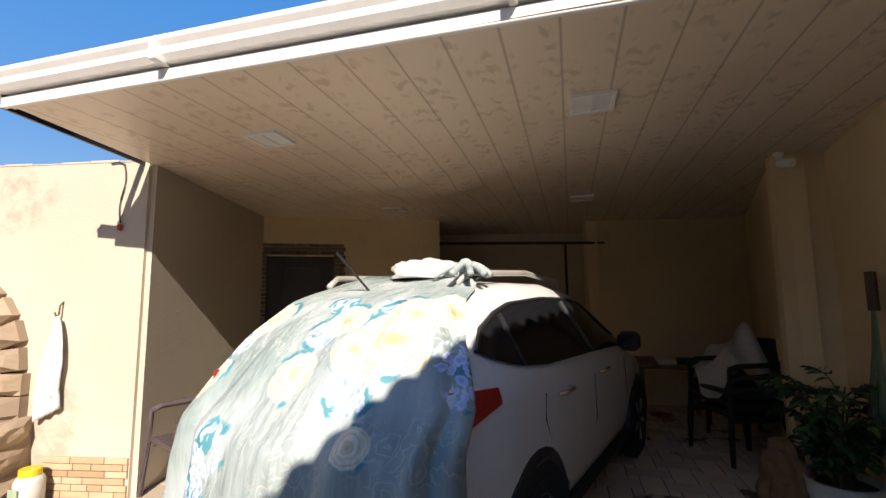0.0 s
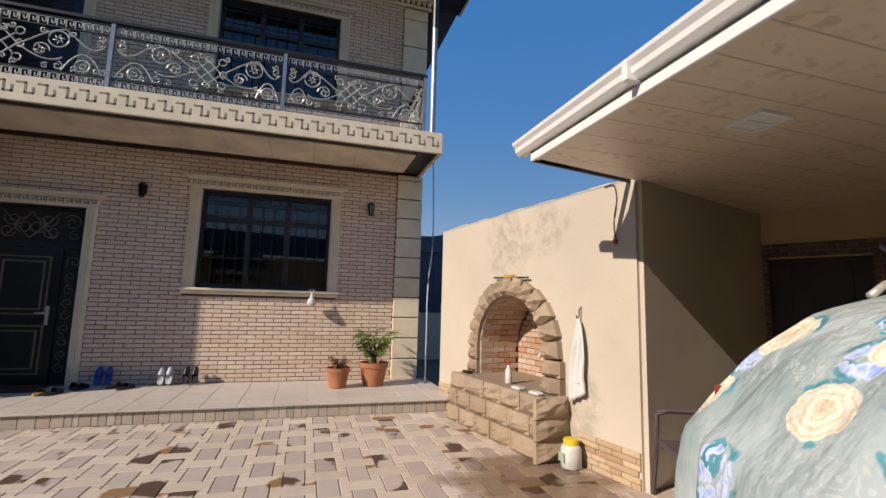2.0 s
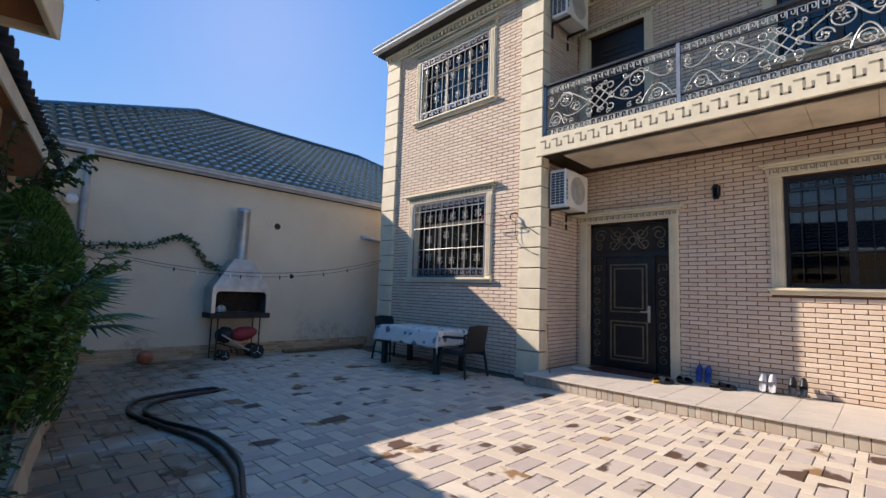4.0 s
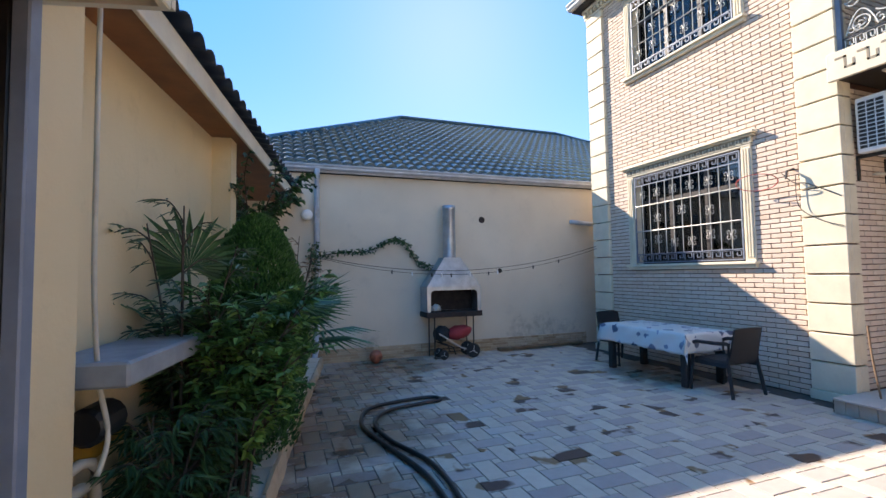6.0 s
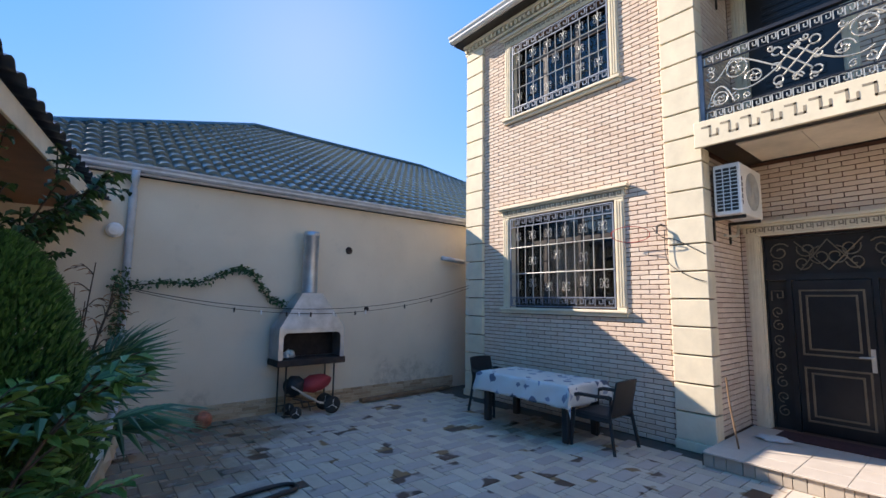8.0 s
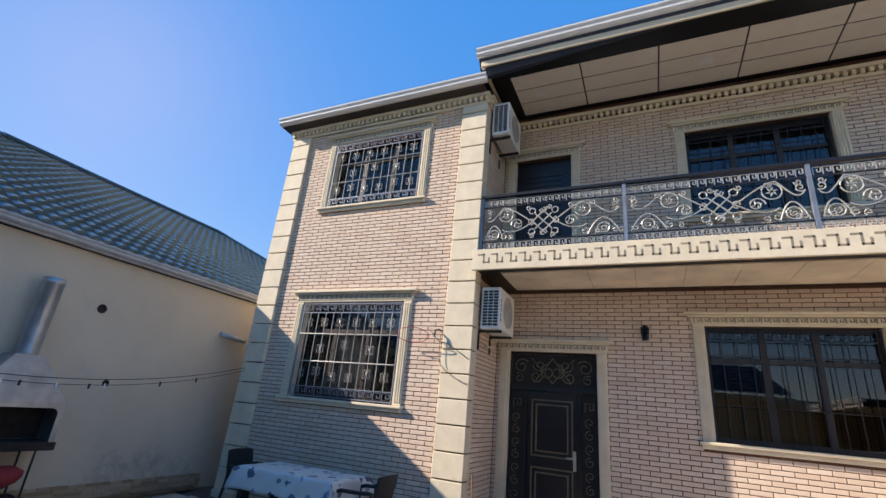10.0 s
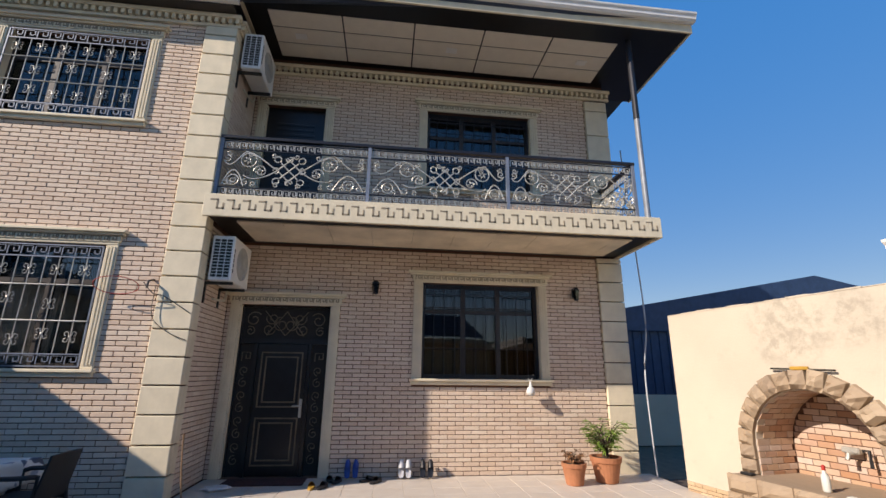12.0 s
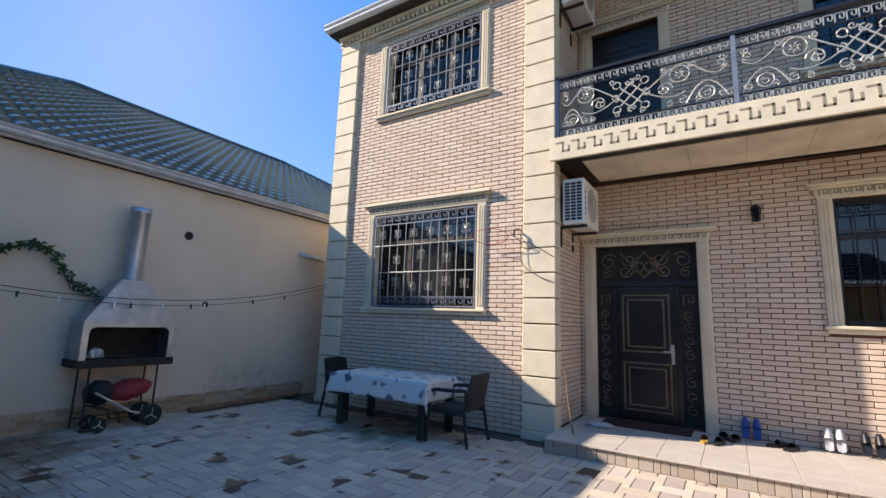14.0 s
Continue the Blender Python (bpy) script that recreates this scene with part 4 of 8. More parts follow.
def niche_wall():
    w = thing("wall_6", (FO.x + 1.8, FO.y + 0.3, 0), "weathered cream plastered yard wall with an arched niche", "wall", kind="structure")
    bm = bmesh.new()
    top = 2.62
    n = 16
    arch = [(NC - NR * cos(pi * i / n), NSP + NR * sin(pi * i / n)) for i in range(n + 1)]
    for s0, s1 in ((0.0, NI0), (NI1, FL)):
        box(bm, (s0, 0, -0.28), (s1, top, 0), mf)
    for p, q in zip(arch, arch[1:]):
        vs = []
        for c in (0.0, -0.28):
            for (a, b) in ((p[0], p[1]), (q[0], q[1]), (q[0], top), (p[0], top)):
                vs.append(bm.verts.new(mf @ Vector((a, b, c))))
        for f in ((0, 1, 2, 3), (7, 6, 5, 4), (0, 4, 5, 1), (3, 2, 6, 7)):
            bm.faces.new([vs[i] for i in f])
    box(bm, (NI0, 0, -0.28), (NI1, 0.5, -0.002), mf)
    # a slightly uneven coping
    for i in range(14):
        a = FL * i / 14
        box(bm, (a, top, -0.285), (a + FL / 14 - 0.004, top + 0.012 + 0.012 * ((i * 7) % 5) / 4, 0.006), mf, 0.004)
    part("plaster", bm, CREAM_WALL, w)
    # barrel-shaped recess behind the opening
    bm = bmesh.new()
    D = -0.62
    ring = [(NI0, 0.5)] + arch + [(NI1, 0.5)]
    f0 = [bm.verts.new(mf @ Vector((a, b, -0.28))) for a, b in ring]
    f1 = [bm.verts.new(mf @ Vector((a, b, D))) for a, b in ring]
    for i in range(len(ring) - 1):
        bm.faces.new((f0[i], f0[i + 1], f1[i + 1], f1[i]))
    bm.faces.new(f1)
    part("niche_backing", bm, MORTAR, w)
    box_bm = bmesh.new()
    box(box_bm, (NI0 - 0.2, 0, D - 0.2), (NI1 + 0.2, 1.9, D - 0.01), mf)
    box(box_bm, (NI0 - 0.2, 0, D - 0.01), (NI0 - 0.02, 1.9, -0.285), mf)
    box(box_bm, (NI1 + 0.02, 0, D - 0.01), (NI1 + 0.2, 1.9, -0.285), mf)
    box(box_bm, (NI0 - 0.02, 1.72, D - 0.01), (NI1 + 0.02, 1.9, -0.285), mf)
    part("niche_casing", box_bm, GREY_WALL, w)
    # brick tiles on the back of the niche, kept inside the arch
    cells = []
    for a0, a1, b0, b1, whole in brick_cells(NI0 + 0.01, NI1 - 0.01, 0.56, NSP + NR, [], 0.19, 0.073, 0.008):
        h = max(0.0, b1 - NSP)
        half = sqrt(max(0.0, NR * NR - h * h)) - 0.015
        p, q = max(a0, NC - half), min(a1, NC + half)
        if q - p > 0.03:
            cells.append((p, q, b0, b1, whole and p == a0 and q == a1))
    lay_pieces("niche_brick", cells, mf @ Matrix.Translation((0, 0, D + 0.001)), 0.012, NICHE_BRICK, w, lambda c: True)
    for side, a in ((1, NI0), (-1, NI1)):
        m = Matrix.Translation((0, 0, 0)) @ mf @ Matrix(((0, 0, side, a), (0, 1, 0, 0), (-side, 0, 0, -0.005 if side > 0 else -0.61), (0, 0, 0, 1)))
        cells = brick_cells(0.0, 0.6, 0.56, NSP, [], 0.19, 0.073, 0.008)
        lay_pieces("niche_brick", cells, m, 0.012, NICHE_BRICK, w, lambda c: True)
    # vault bricks
    for i in range(26):
        t0, t1 = pi * i / 26, pi * (i + 0.9) / 26
        for k in range(3):
            bm = bmesh.new()
            c0, c1 = -0.005 - 0.2 * k - (0.1 if i % 2 else 0), -0.195 - 0.2 * k - (0.1 if i % 2 else 0)
            c1 = max(c1, D + 0.015)
            if c0 <= c1 + 0.02:
                continue
            vs = []
            for r in (NR - 0.001, NR - 0.013):
                for t in (t0, t1):
                    for c in (c0, c1):
                        vs.append(bm.verts.new(mf @ Vector((NC - r * cos(t), NSP + r * sin(t), c))))
            for f in ((4, 5, 7, 6), (0, 4, 6, 2), (1, 3, 7, 5), (0, 1, 5, 4), (2, 6, 7, 3)):
                bm.faces.new([vs[j] for j in f])
            part("vault_brick", bm, NICHE_BRICK, w)
    return w


niche_wall()


def rough_stone(rng, a0, a1, b0, b1, c0, c1, m):
    """A hewn block with a pillowed, uneven face."""
    bm = bmesh.new()
    n = 4
    grid = []
    for i in range(n + 1):
        row = []
        for j in range(n + 1):
            u, v = i / n, j / n
            e = min(u, 1 - u, v, 1 - v)
            d = c0 + (c1 - c0) * (0.35 + 0.65 * min(1, e * 3.3)) + rng.uniform(-0.018, 0.018) * (e > 0)
            if e == 0:
                d = c0 + (c1 - c0) * 0.45
            row.append(bm.verts.new((a0 + (a1 - a0) * u, b0 + (b1 - b0) * v, d)))
        grid.append(row)
    for i in range(n):
        for j in range(n):
            bm.faces.new((grid[i][j], grid[i + 1][j], grid[i + 1][j + 1], grid[i][j + 1]))
    rim = [grid[i][0] for i in range(n + 1)] + [grid[n][j] for j in range(1, n + 1)] + [grid[i][n] for i in range(n - 1, -1, -1)] + [grid[0][j] for j in range(n - 1, 0, -1)]
    low = [bm.verts.new((v.co.x, v.co.y, c0)) for v in rim]
    for i in range(len(rim)):
        j = (i + 1) % len(rim)
        bm.faces.new((rim[i], low[i], low[j], rim[j]))
    bmesh.ops.transform(bm, matrix=m, verts=bm.verts)
    return bm


def wash_fountain():
    rng = random.Random(4)
    f = thing("washing_fountain", (-5.1, 2.2, 0), "arched washing place of hewn stone blocks with a stone basin", "fountain")
    # voussoirs
    for s, a0, a1 in ((-1, NI0 - 0.2, NI0 - 0.005), (1, NI1 + 0.005, NI1 + 0.27)):
        z = 0.6 if s < 0 else 0.0
        while z < NSP - 0.03:
            h = 0.165 if s < 0 else 0.19
            bm = rough_stone(rng, a0 + rng.uniform(-0.02, 0.02), a1, z, min(z + h - 0.012, NSP), 0.002, 0.11 if s < 0 else 0.16, mf)
            part("arch_stone", bm, FIELD_STONE, f, smooth=False)
            z += h
    n = 13
    for i in range(n):
        t0, t1 = pi * i / n, pi * (i + 0.93) / n
        t = (t0 + t1) / 2
        wd = 0.18 + 0.07 * (t / pi) + rng.uniform(-0.015, 0.02)
        ln = (NR + 0.1) * (t1 - t0)
        m = mf @ Matrix.Translation((NC - NR * cos(t), NSP + NR * sin(t), 0)) @ Matrix.Rotation(pi / 2 - t, 4, 'Z')
        bm = rough_stone(rng, -ln / 2, ln / 2, 0.005, wd, 0.002, 0.11 + 0.05 * t / pi, m)
        part("arch_stone", bm, FIELD_STONE, f)
    # basin front of three courses
    for row in range(3):
        z0 = row * 0.2
        a = 0.98 + (0.0 if row != 1 else 0.0)
        end, depth = 2.86, (0.42, 0.40, 0.38)[row]
        first = True
        while a < end - 0.05:
            l = rng.uniform(0.3, 0.42) if not (first and row % 2) else 0.2
            first = False
            e = min(a + l, end)
            if end - e < 0.15:
                e = end
            bm = rough_stone(rng, a, e - 0.012, z0 + 0.004, z0 + 0.194, depth - 0.1, depth + rng.uniform(0, 0.025), mf)
            part("basin_stone", bm, FIELD_STONE, f)
            a = e
    side = mf @ Matrix(((0, 0, 1, 2.85), (0, 1, 0, 0), (-1, 0, 0, 0.43), (0, 0, 0, 1)))
    for row in range(3):
        bm = rough_stone(rng, 0.012, 0.42, row * 0.2 + 0.004, row * 0.2 + 0.194, -0.05, 0.05, side)
        part("basin_stone", bm, FIELD_STONE, f)
    bm = bmesh.new()
    box(bm, (0.99, 0.0, 0.002), (2.85, 0.585, 0.32), mf)
    part("basin_core", bm, FIELD_STONE, f)
    bm = bmesh.new()
    box(bm, (NI0 + 0.005, 0.5, -0.6), (NI1 - 0.005, 0.585, 0.001), mf)
    part("basin_floor", bm, FIELD_STONE, f)
    return f


wash_fountain()


def skirting(name, m, a0, a1, z0, z1, parent, seed, chosen=lambda c: True):
    rng = random.Random(seed)
    cells, z = [], z0
    while z < z1 - 0.02:
        a = a0
        while a < a1 - 0.03:
            l = rng.uniform(0.12, 0.34)
            e = min(a + l, a1)
            cells.append((a, e - 0.006, z, z + 0.045, True))
            a = e
        z += 0.05
    me_groups = cells
    for c in me_groups[:0]:
        pass
    me = quick_boxes(name, [c for c in cells], m, 0.02)
    me.materials.append(SKIRT_STONE)
    ob = tagged(new(name, me), kind="stuff")
    ob.parent = parent
    ob.matrix_parent_inverse = parent.matrix_basis.inverted()


skirt = thing("baseboard", (-5, 2.3, 0), "low skirting of split sandstone strips along the yard wall", "skirting", kind="structure")
skirting("stone_strip", mf @ Matrix.Translation((0, 0, 0.002)), 0.02, 0.93, 0.0, 0.3, skirt, 2)
skirting("stone_strip", mf @ Matrix.Translation((0, 0, 0.002)), 2.97, FL, 0.0, 0.28, skirt, 3)

# ---- carport ----
CZ = 2.6
CA, CB, CC, CD = Vector((-3.28, 2.76)), Vector((-3.95, 5.0)), Vector((-1.78, 6.1)), Vector((0.25, 6.8))


def upright(name, p, q, z0, z1, mat, label, thick=0.2, holes=()):
    p, q = Vector(p), Vector(q)
    u = (q - p).normalized()
    bm = bmesh.new()
    holed_wall(bm, 0.0, (q - p).length, z0, z1, list(holes), -thick, 0.0, face_dir(p, u))
    return solid(name, bm, mat, label, "wall", "structure")


upright("wall_7", CA + (CB - CA).normalized() * 0.03 + Vector((0.042, 0.0135)), CB + Vector((0.046, 0.0135)), 0, CZ, CREAM_WALL, "yellow plastered side wall of the carport", 0.2)
upright("wall_8", CB, CC, 0, CZ, YELLOW_WALL, "yellow plastered rear wall of the carport with a doorway", 0.2, [(0.08, 0.98, 0.0, 2.08)])
# the alcove's darkness is painted on this side in the room colour
upright("wall_9", CC, CC + Vector((-0.45, 1.3)), 0, CZ, ROOM_DARKNESS, "alcove side with its darkness painted near black", 0.15)
upright("wall_10", (-2.3, 7.4), (0.6, 8.1), 0, CZ, GREY_WALL, "shaded alcove rear wall", 0.2)
upright("wall_11", CD + Vector((0.0, 1.4)), CD, 0, CZ, YELLOW_WALL, "short alcove return wall", 0.15)
upright("wall_12", CD, (2.45, 7.2), 0, CZ, YELLOW_WALL, "yellow plastered rear wall in deep shade", 0.2)
upright("wall_13", (2.42, 7.2), (1.62, 4.12), 0, CZ, YELLOW_WALL, "yellow side wall in deep shade", 0.2)
upright("wall_14", (1.60, 4.1), (1.97, 4.1), 0, CZ, YELLOW_WALL, "projecting yellow wall end", 0.1)
upright("wall_15", (1.97, 4.12), (1.55, 1.45), 0, 2.95, YELLOW_WALL, "yellow plastered wall beside the carport", 0.25)
upright("wall_16", (1.55, 1.45), (0.33, -3.8), 0, 2.95, YELLOW_WALL, "yellow plastered wall of the low house", 0.25)

ceil = thing("ceiling", (-0.8, 4.4, CZ), "carport ceiling of beige wood-grain plastic panels, sagging and stained", "ceiling", kind="structure")


def ceiling_mat():
    m = Nodes("woodgrain_ceiling_panel")
    geo = m.coords()
    mp = m.add("ShaderNodeMapping")
    mp.inputs["Scale"].default_value = (4.5, 1.3, 1.0)
    m.join(geo, mp.inputs["Vector"])
    w = m.add("ShaderNodeTexWave", Scale=2.6, Distortion=7.0, Detail=3.0, Detail_Scale=1.2)
    w.wave_type = 'RINGS'
    m.join(mp.outputs[0], w.inputs["Vector"])
    patch = m.ramp(m.noise(2.3, 2, 0.5, mp.outputs[0]), (0.50, (0, 0, 0)), (0.62, (1, 1, 1)))
    line = m.ramp(w.outputs["Fac"], (0.25, (1, 1, 1)), (0.5, (0, 0, 0)))
    col = m.mix(m.math('MULTIPLY', m.math('MULTIPLY', line, patch), 0.38), (0.76, 0.63, 0.49), (0.36, 0.25, 0.16))
    col = m.mix(m.math('MULTIPLY', m.ramp(m.noise(0.8, 4), (0.5, (0, 0, 0)), (0.75, (1, 1, 1))), 0.5), col, (0.60, 0.48, 0.34))
    seam = m.add("ShaderNodeTexWave", Scale=1.25)
    m.join(geo, seam.inputs["Vector"])
    col = m.mix(m.math('MULTIPLY', m.ramp(seam.outputs["Fac"], (0.0, (1, 1, 1)), (0.012, (0, 0, 0))), 0.5), col, (0.2, 0.15, 0.1))
    m.colour(col)
    m.gloss(0.3, 0, 0.4)
    return m.mat


CEIL_MAT = ceiling_mat()
bm = bmesh.new()
n, e = 90, 84
grid = []
for i in range(n + 1):
    row = []
    for j in range(e + 1):
        y = 1.68 + 6.4 * j / e
        x = (-3.06 - (y - 1.68) * 0.2 - max(0.0, y - 2.76) * 0.13) * (1 - i / n) + 2.7 * i / n
        s = -0.075 * math.exp(-(((x + 1.35) / 0.8) ** 2 + ((y - 4.0) / 0.6) ** 2)) * (1 + 0.9 * noise.noise(Vector((x * 2.2, y * 2.6, 3.0)))) - 0.02 * abs(noise.noise(Vector((x * 1.7, y * 1.9, 8.0)))) * math.exp(-(((x + 1.6) / 1.6) ** 2 + ((y - 4.1) / 1.0) ** 2)) - 0.02 * math.exp(-(((x + 3.0) / 0.35) ** 2 + ((y - 4.4) / 0.4) ** 2))
        row.append(bm.verts.new((x, y, CZ + s)))
    grid.append(row)
for i in range(n):
    for j in range(e):
        bm.faces.new((grid[i][j], grid[i][j + 1], grid[i + 1][j + 1], grid[i + 1][j]))
bmesh.ops.delete(bm, geom=[v for v in bm.verts if not v.link_faces], context='VERTS')
part("panels", bm, CEIL_MAT, ceil, smooth=True)
carroof = thing("roof", (-0.8, 4.4, 2.7), "flat carport roof with white fascia and moulded white gutter", "roof", kind="structure")
bm = bmesh.new()
box(bm, (-4.4, 3.0, CZ + 0.06), (2.9, 8.4, CZ + 0.15))
box(bm, (-3.1, 1.73, CZ + 0.06), (2.0, 3.0, CZ + 0.15))
part("roof_sheet", bm, ROOF_BLUE, carroof)
bm = bmesh.new()
FRONT = face_dir((-3.12, 1.655), Vector((1.0, 0.010)).normalized())
box(bm, (0.0, CZ - 0.012, -0.025), (4.8, CZ + 0.055, 0.0), FRONT, 0.004)
box(bm, (0.0, CZ + 0.004, -0.065), (4.8, CZ + 0.17, -0.026), FRONT)
part("fascia", bm, WHITE_PAINT, carroof)
bm = bmesh.new()
u = Vector((-0.22, 1.1))
m = face_dir((-3.10, 1.66), u.normalized())
box(bm, (0.0, CZ - 0.012, -0.02), (1.2, CZ + 0.10, 0.0), m)
part("fascia", bm, BROWN_FRAME, carroof)
gutter((FRONT @ Vector((-0.14, CZ + 0.066, -0.025)), FRONT @ Vector((4.8, CZ + 0.066, -0.025))), 0.105, carroof)
for x in (-1.95, -0.2, 1.3):
    bm = bmesh.new()
    box(bm, (x + 3.12, CZ + 0.053, -0.025), (x + 3.16, CZ + 0.168, 0.095), FRONT, 0.004)
    part("gutter_clip", bm, WHITE_PAINT, carroof)

# ---- rear boundary wall and the neighbour's roof ----
bw = thing("wall_17", (-3.5, -10.2, 0), "stained beige plastered boundary wall", "wall", kind="structure")
bm = bmesh.new()
box(bm, (-15, -10.4, 0), (3.5, -10.1, 3.5))
part("plaster", bm, GREY_WALL, bw)
mbw = Matrix(((-1, 0, 0, 0), (0, 0, 1, -10.1), (0, 1, 0, 0), (0, 0, 0, 1)))
skirting("stone_strip", mbw @ Matrix.Translation((0, 0, 0.002)), 1.0, 7.0, 0.0, 0.25, bw, 9)


def tiled_slope(bm, origin, across, up, wide, length, wave=0.22, step=0.35, height=0.055, left=0.0, right=0.0):
    """Pressed metal tiles: waves across, a small drop at every row; left and right cut the hips."""
    o, a, u = Vector(origin), Vector((*across, 0.0)[:3]).normalized(), Vector(up).normalized()
    nrm = a.cross(u)
    if nrm.z < 0:
        nrm = -nrm
    na, rows = int(wide / (wave / 6)), int(length / step)
    prev = None
    for r in range(rows):
        for end in (0.0, 0.97):
            s = (r + end) * step
            f = s / length
            lo, hi = left * f, wide - right * f
            line = []
            for i in range(na + 1):
                x = min(max(wide * i / na, lo), hi)
                h = height * abs(sin(pi * x / wave)) ** 0.7 + (0.045 if end < 0.5 else 0.0)
                line.append(bm.verts.new(o + a * x + u * s + nrm * h))
            if prev:
                for i in range(na):
                    p = (prev[i], prev[i + 1], line[i + 1], line[i])
                    if (p[0].co - p[1].co).length > 1e-5 or (p[2].co - p[3].co).length > 1e-5:
                        bm.faces.new(p)
            prev = line


nb = thing("neighbour_house", (-7, -14, 0), "neighbouring house with a teal metal tile hip roof behind the wall", "house")
bm = bmesh.new()
rise, run = 3.25, 6.0
sl = hypot(rise, run)
tiled_slope(bm, (1.7, -10.0, 3.56), (-1, 0, 0), (0, -run, rise), 16.4, sl, left=6.0, right=4.3)
roofp = part("roof", bm, ROOF_TEAL, nb)
bm = bmesh.new()
v = [bm.verts.new(p) for p in ((1.7, -10.0, 3.54), (-4.3, -16, 6.79), (-10.4, -16, 6.79), (-14.7, -10.0, 3.54), (1.7, -22, 3.54), (-14.7, -22, 3.54))]
bm.faces.new((v[0], v[1], v[4]))
bm.faces.new((v[1], v[2], v[5], v[4]))
bm.faces.new((v[2], v[3], v[5]))
part("rear_roof", bm, ROOF_TEAL, nb)
bm = bmesh.new()
tube(bm, [(1.7, -10.0, 3.58), (-4.3, -16, 6.88), (-10.4, -16, 6.88), (-14.7, -10.0, 3.58)], 0.07, 8)
part("ridge_cap", bm, ROOF_TEAL, nb)
bm = bmesh.new()
box(bm, (-14.5, -21.8, 0), (1.5, -10.45, 3.5))
part("wall", bm, GREY_WALL, nb)
bm = bmesh.new()
box(bm, (-14.7, -10.05, 3.51), (1.7, -9.98, 3.62))
part("fascia", bm, GUTTER_GREY, nb)
gutter(((1.7, -9.98, 3.535), (-14.7, -9.98, 3.535)), 0.10, nb, GUTTER_GREY)
bm = bmesh.new()
tube(bm, [(-1.1, -9.9, 3.55), (-1.1, -9.98, 3.4), (-1.1, -10.04, 3.3), (-1.1, -10.04, 0.35), (-1.05, -9.9, 0.15), (-1.02, -9.6, 0.06)], 0.05, 10)
part("downpipe", bm, GUTTER_GREY, nb, smooth=True)

# ---- low house beside the planting bed ----
LU = Vector((-0.158, -0.987))
low = thing("low_house", (0.3, -6, 0), "low yellow house with wood soffits and dark blue tiled eaves", "house")
lowm = face_dir((0.52, -4.0), LU)
bm = bmesh.new()
box(bm, (-0.25, 0, -0.25), (2.3, 2.95, 0), lowm)
part("wall", bm, YELLOW_WALL, low)
bm = bmesh.new()
box(bm, (2.3, 0, -0.25), (2.5, 2.95, 0.17), lowm)
part("pier", bm, YELLOW_WALL, low)
bm = bmesh.new()
box(bm, (2.5, 0, -1.8), (6.2, 2.95, -1.6), lowm)
part("rear_wall", bm, YELLOW_WALL, low)
bm = bmesh.new()
box(bm, (-0.25, 2.95, -1.9), (6.3, 3.0, 0.29), lowm)
part("soffit", bm, WOOD_SOFFIT, low, "orange-brown boarded soffit")
bm = bmesh.new()
box(bm, (-0.25, 2.9, 0.29), (6.3, 3.06, 0.315), lowm, 0.004)
part("fascia", bm, LIMESTONE, low)
bm = bmesh.new()
tiled_slope(bm, lowm @ Vector((-0.3, 3.03, 0.38)), LU, (lowm.to_3x3() @ Vector((0, 0.26, -0.9))), 6.7, 2.8)
part("roof_tiles", bm, ROOF_BLUE, low, smooth=True)
nearm = face_dir((1.55, 1.45), (Vector((0.33, -3.8)) - Vector((1.55, 1.45))).normalized())
nu = (Vector((0.33, -3.8)) - Vector((1.55, 1.45))).normalized()
for e0, e1, over, dz in ((0.0, 5.3, 0.24, 0.0), (3.0, 4.55, 0.70, -0.53)):
    bm = bmesh.new()
    box(bm, (e0, 2.86 + dz, 0.002 if dz else -0.9), (e1, 2.9 + dz, over), nearm)
    part("soffit", bm, WOOD_SOFFIT, low)
    bm = bmesh.new()
    box(bm, (e0, 2.82 + dz, over), (e1, 2.98 + dz, over + 0.025), nearm, 0.004)
    part("fascia", bm, LIMESTONE, low)
    bm = bmesh.new()
    tiled_slope(bm, nearm @ Vector((e0, 2.96 + dz, over + 0.09)), nu, (nearm.to_3x3() @ Vector((0, 0.42, -0.9))), e1 - e0 + (0.05 if over > 0.4 else 0.0), 2.8)
    part("roof_tiles", bm, ROOF_BLUE, low)
bm = bmesh.new()
box(bm, (4.55, 2.3, 0.002), (4.57, 2.44, 0.725), nearm)
part("fascia", bm, LIMESTONE, low)

# ---- blue house beyond the passage ----
blue = thing("neighbour_house", (-13, 6, 0), "neighbouring shed clad in dark blue sheet metal over a grey wall", "house")
BLUE_SHEET = plain("dark_blue_sheet_metal", (0.03, 0.06, 0.13), 0.45, 0.1)
bm = bmesh.new()
box(bm, (-13.0, 2.0, 0), (-12.0, 12.0, 1.25))
part("wall", bm, GREY_WALL, blue)
bm = bmesh.new()
for i in range(80):
    y = 2.0 + i * 0.125
    box(bm, (-12.9, y, 1.25), (-12.02 + (0.02 if i % 2 else 0.0), y + 0.124, 3.35))
part("cladding", bm, BLUE_SHEET, blue)
bm = bmesh.new()
v = [bm.verts.new(p) for p in ((-11.9, 1.6, 3.03), (-11.9, 10.2, 4.64), (-11.9, 12.5, 4.2), (-16.0, 1.6, 3.2), (-16.0, 10.2, 4.85), (-16.0, 12.5, 4.4), (-11.9, 1.6, 2.9), (-11.9, 10.2, 2.9), (-11.9, 12.5, 2.9))]
bm.faces.new((v[0], v[1], v[4], v[3]))
bm.faces.new((v[1], v[2], v[5], v[4]))
bm.faces.new((v[0], v[6], v[7], v[1]))
bm.faces.new((v[1], v[7], v[8], v[2]))
part("roof", bm, BLUE_SHEET, blue)
bm = bmesh.new()
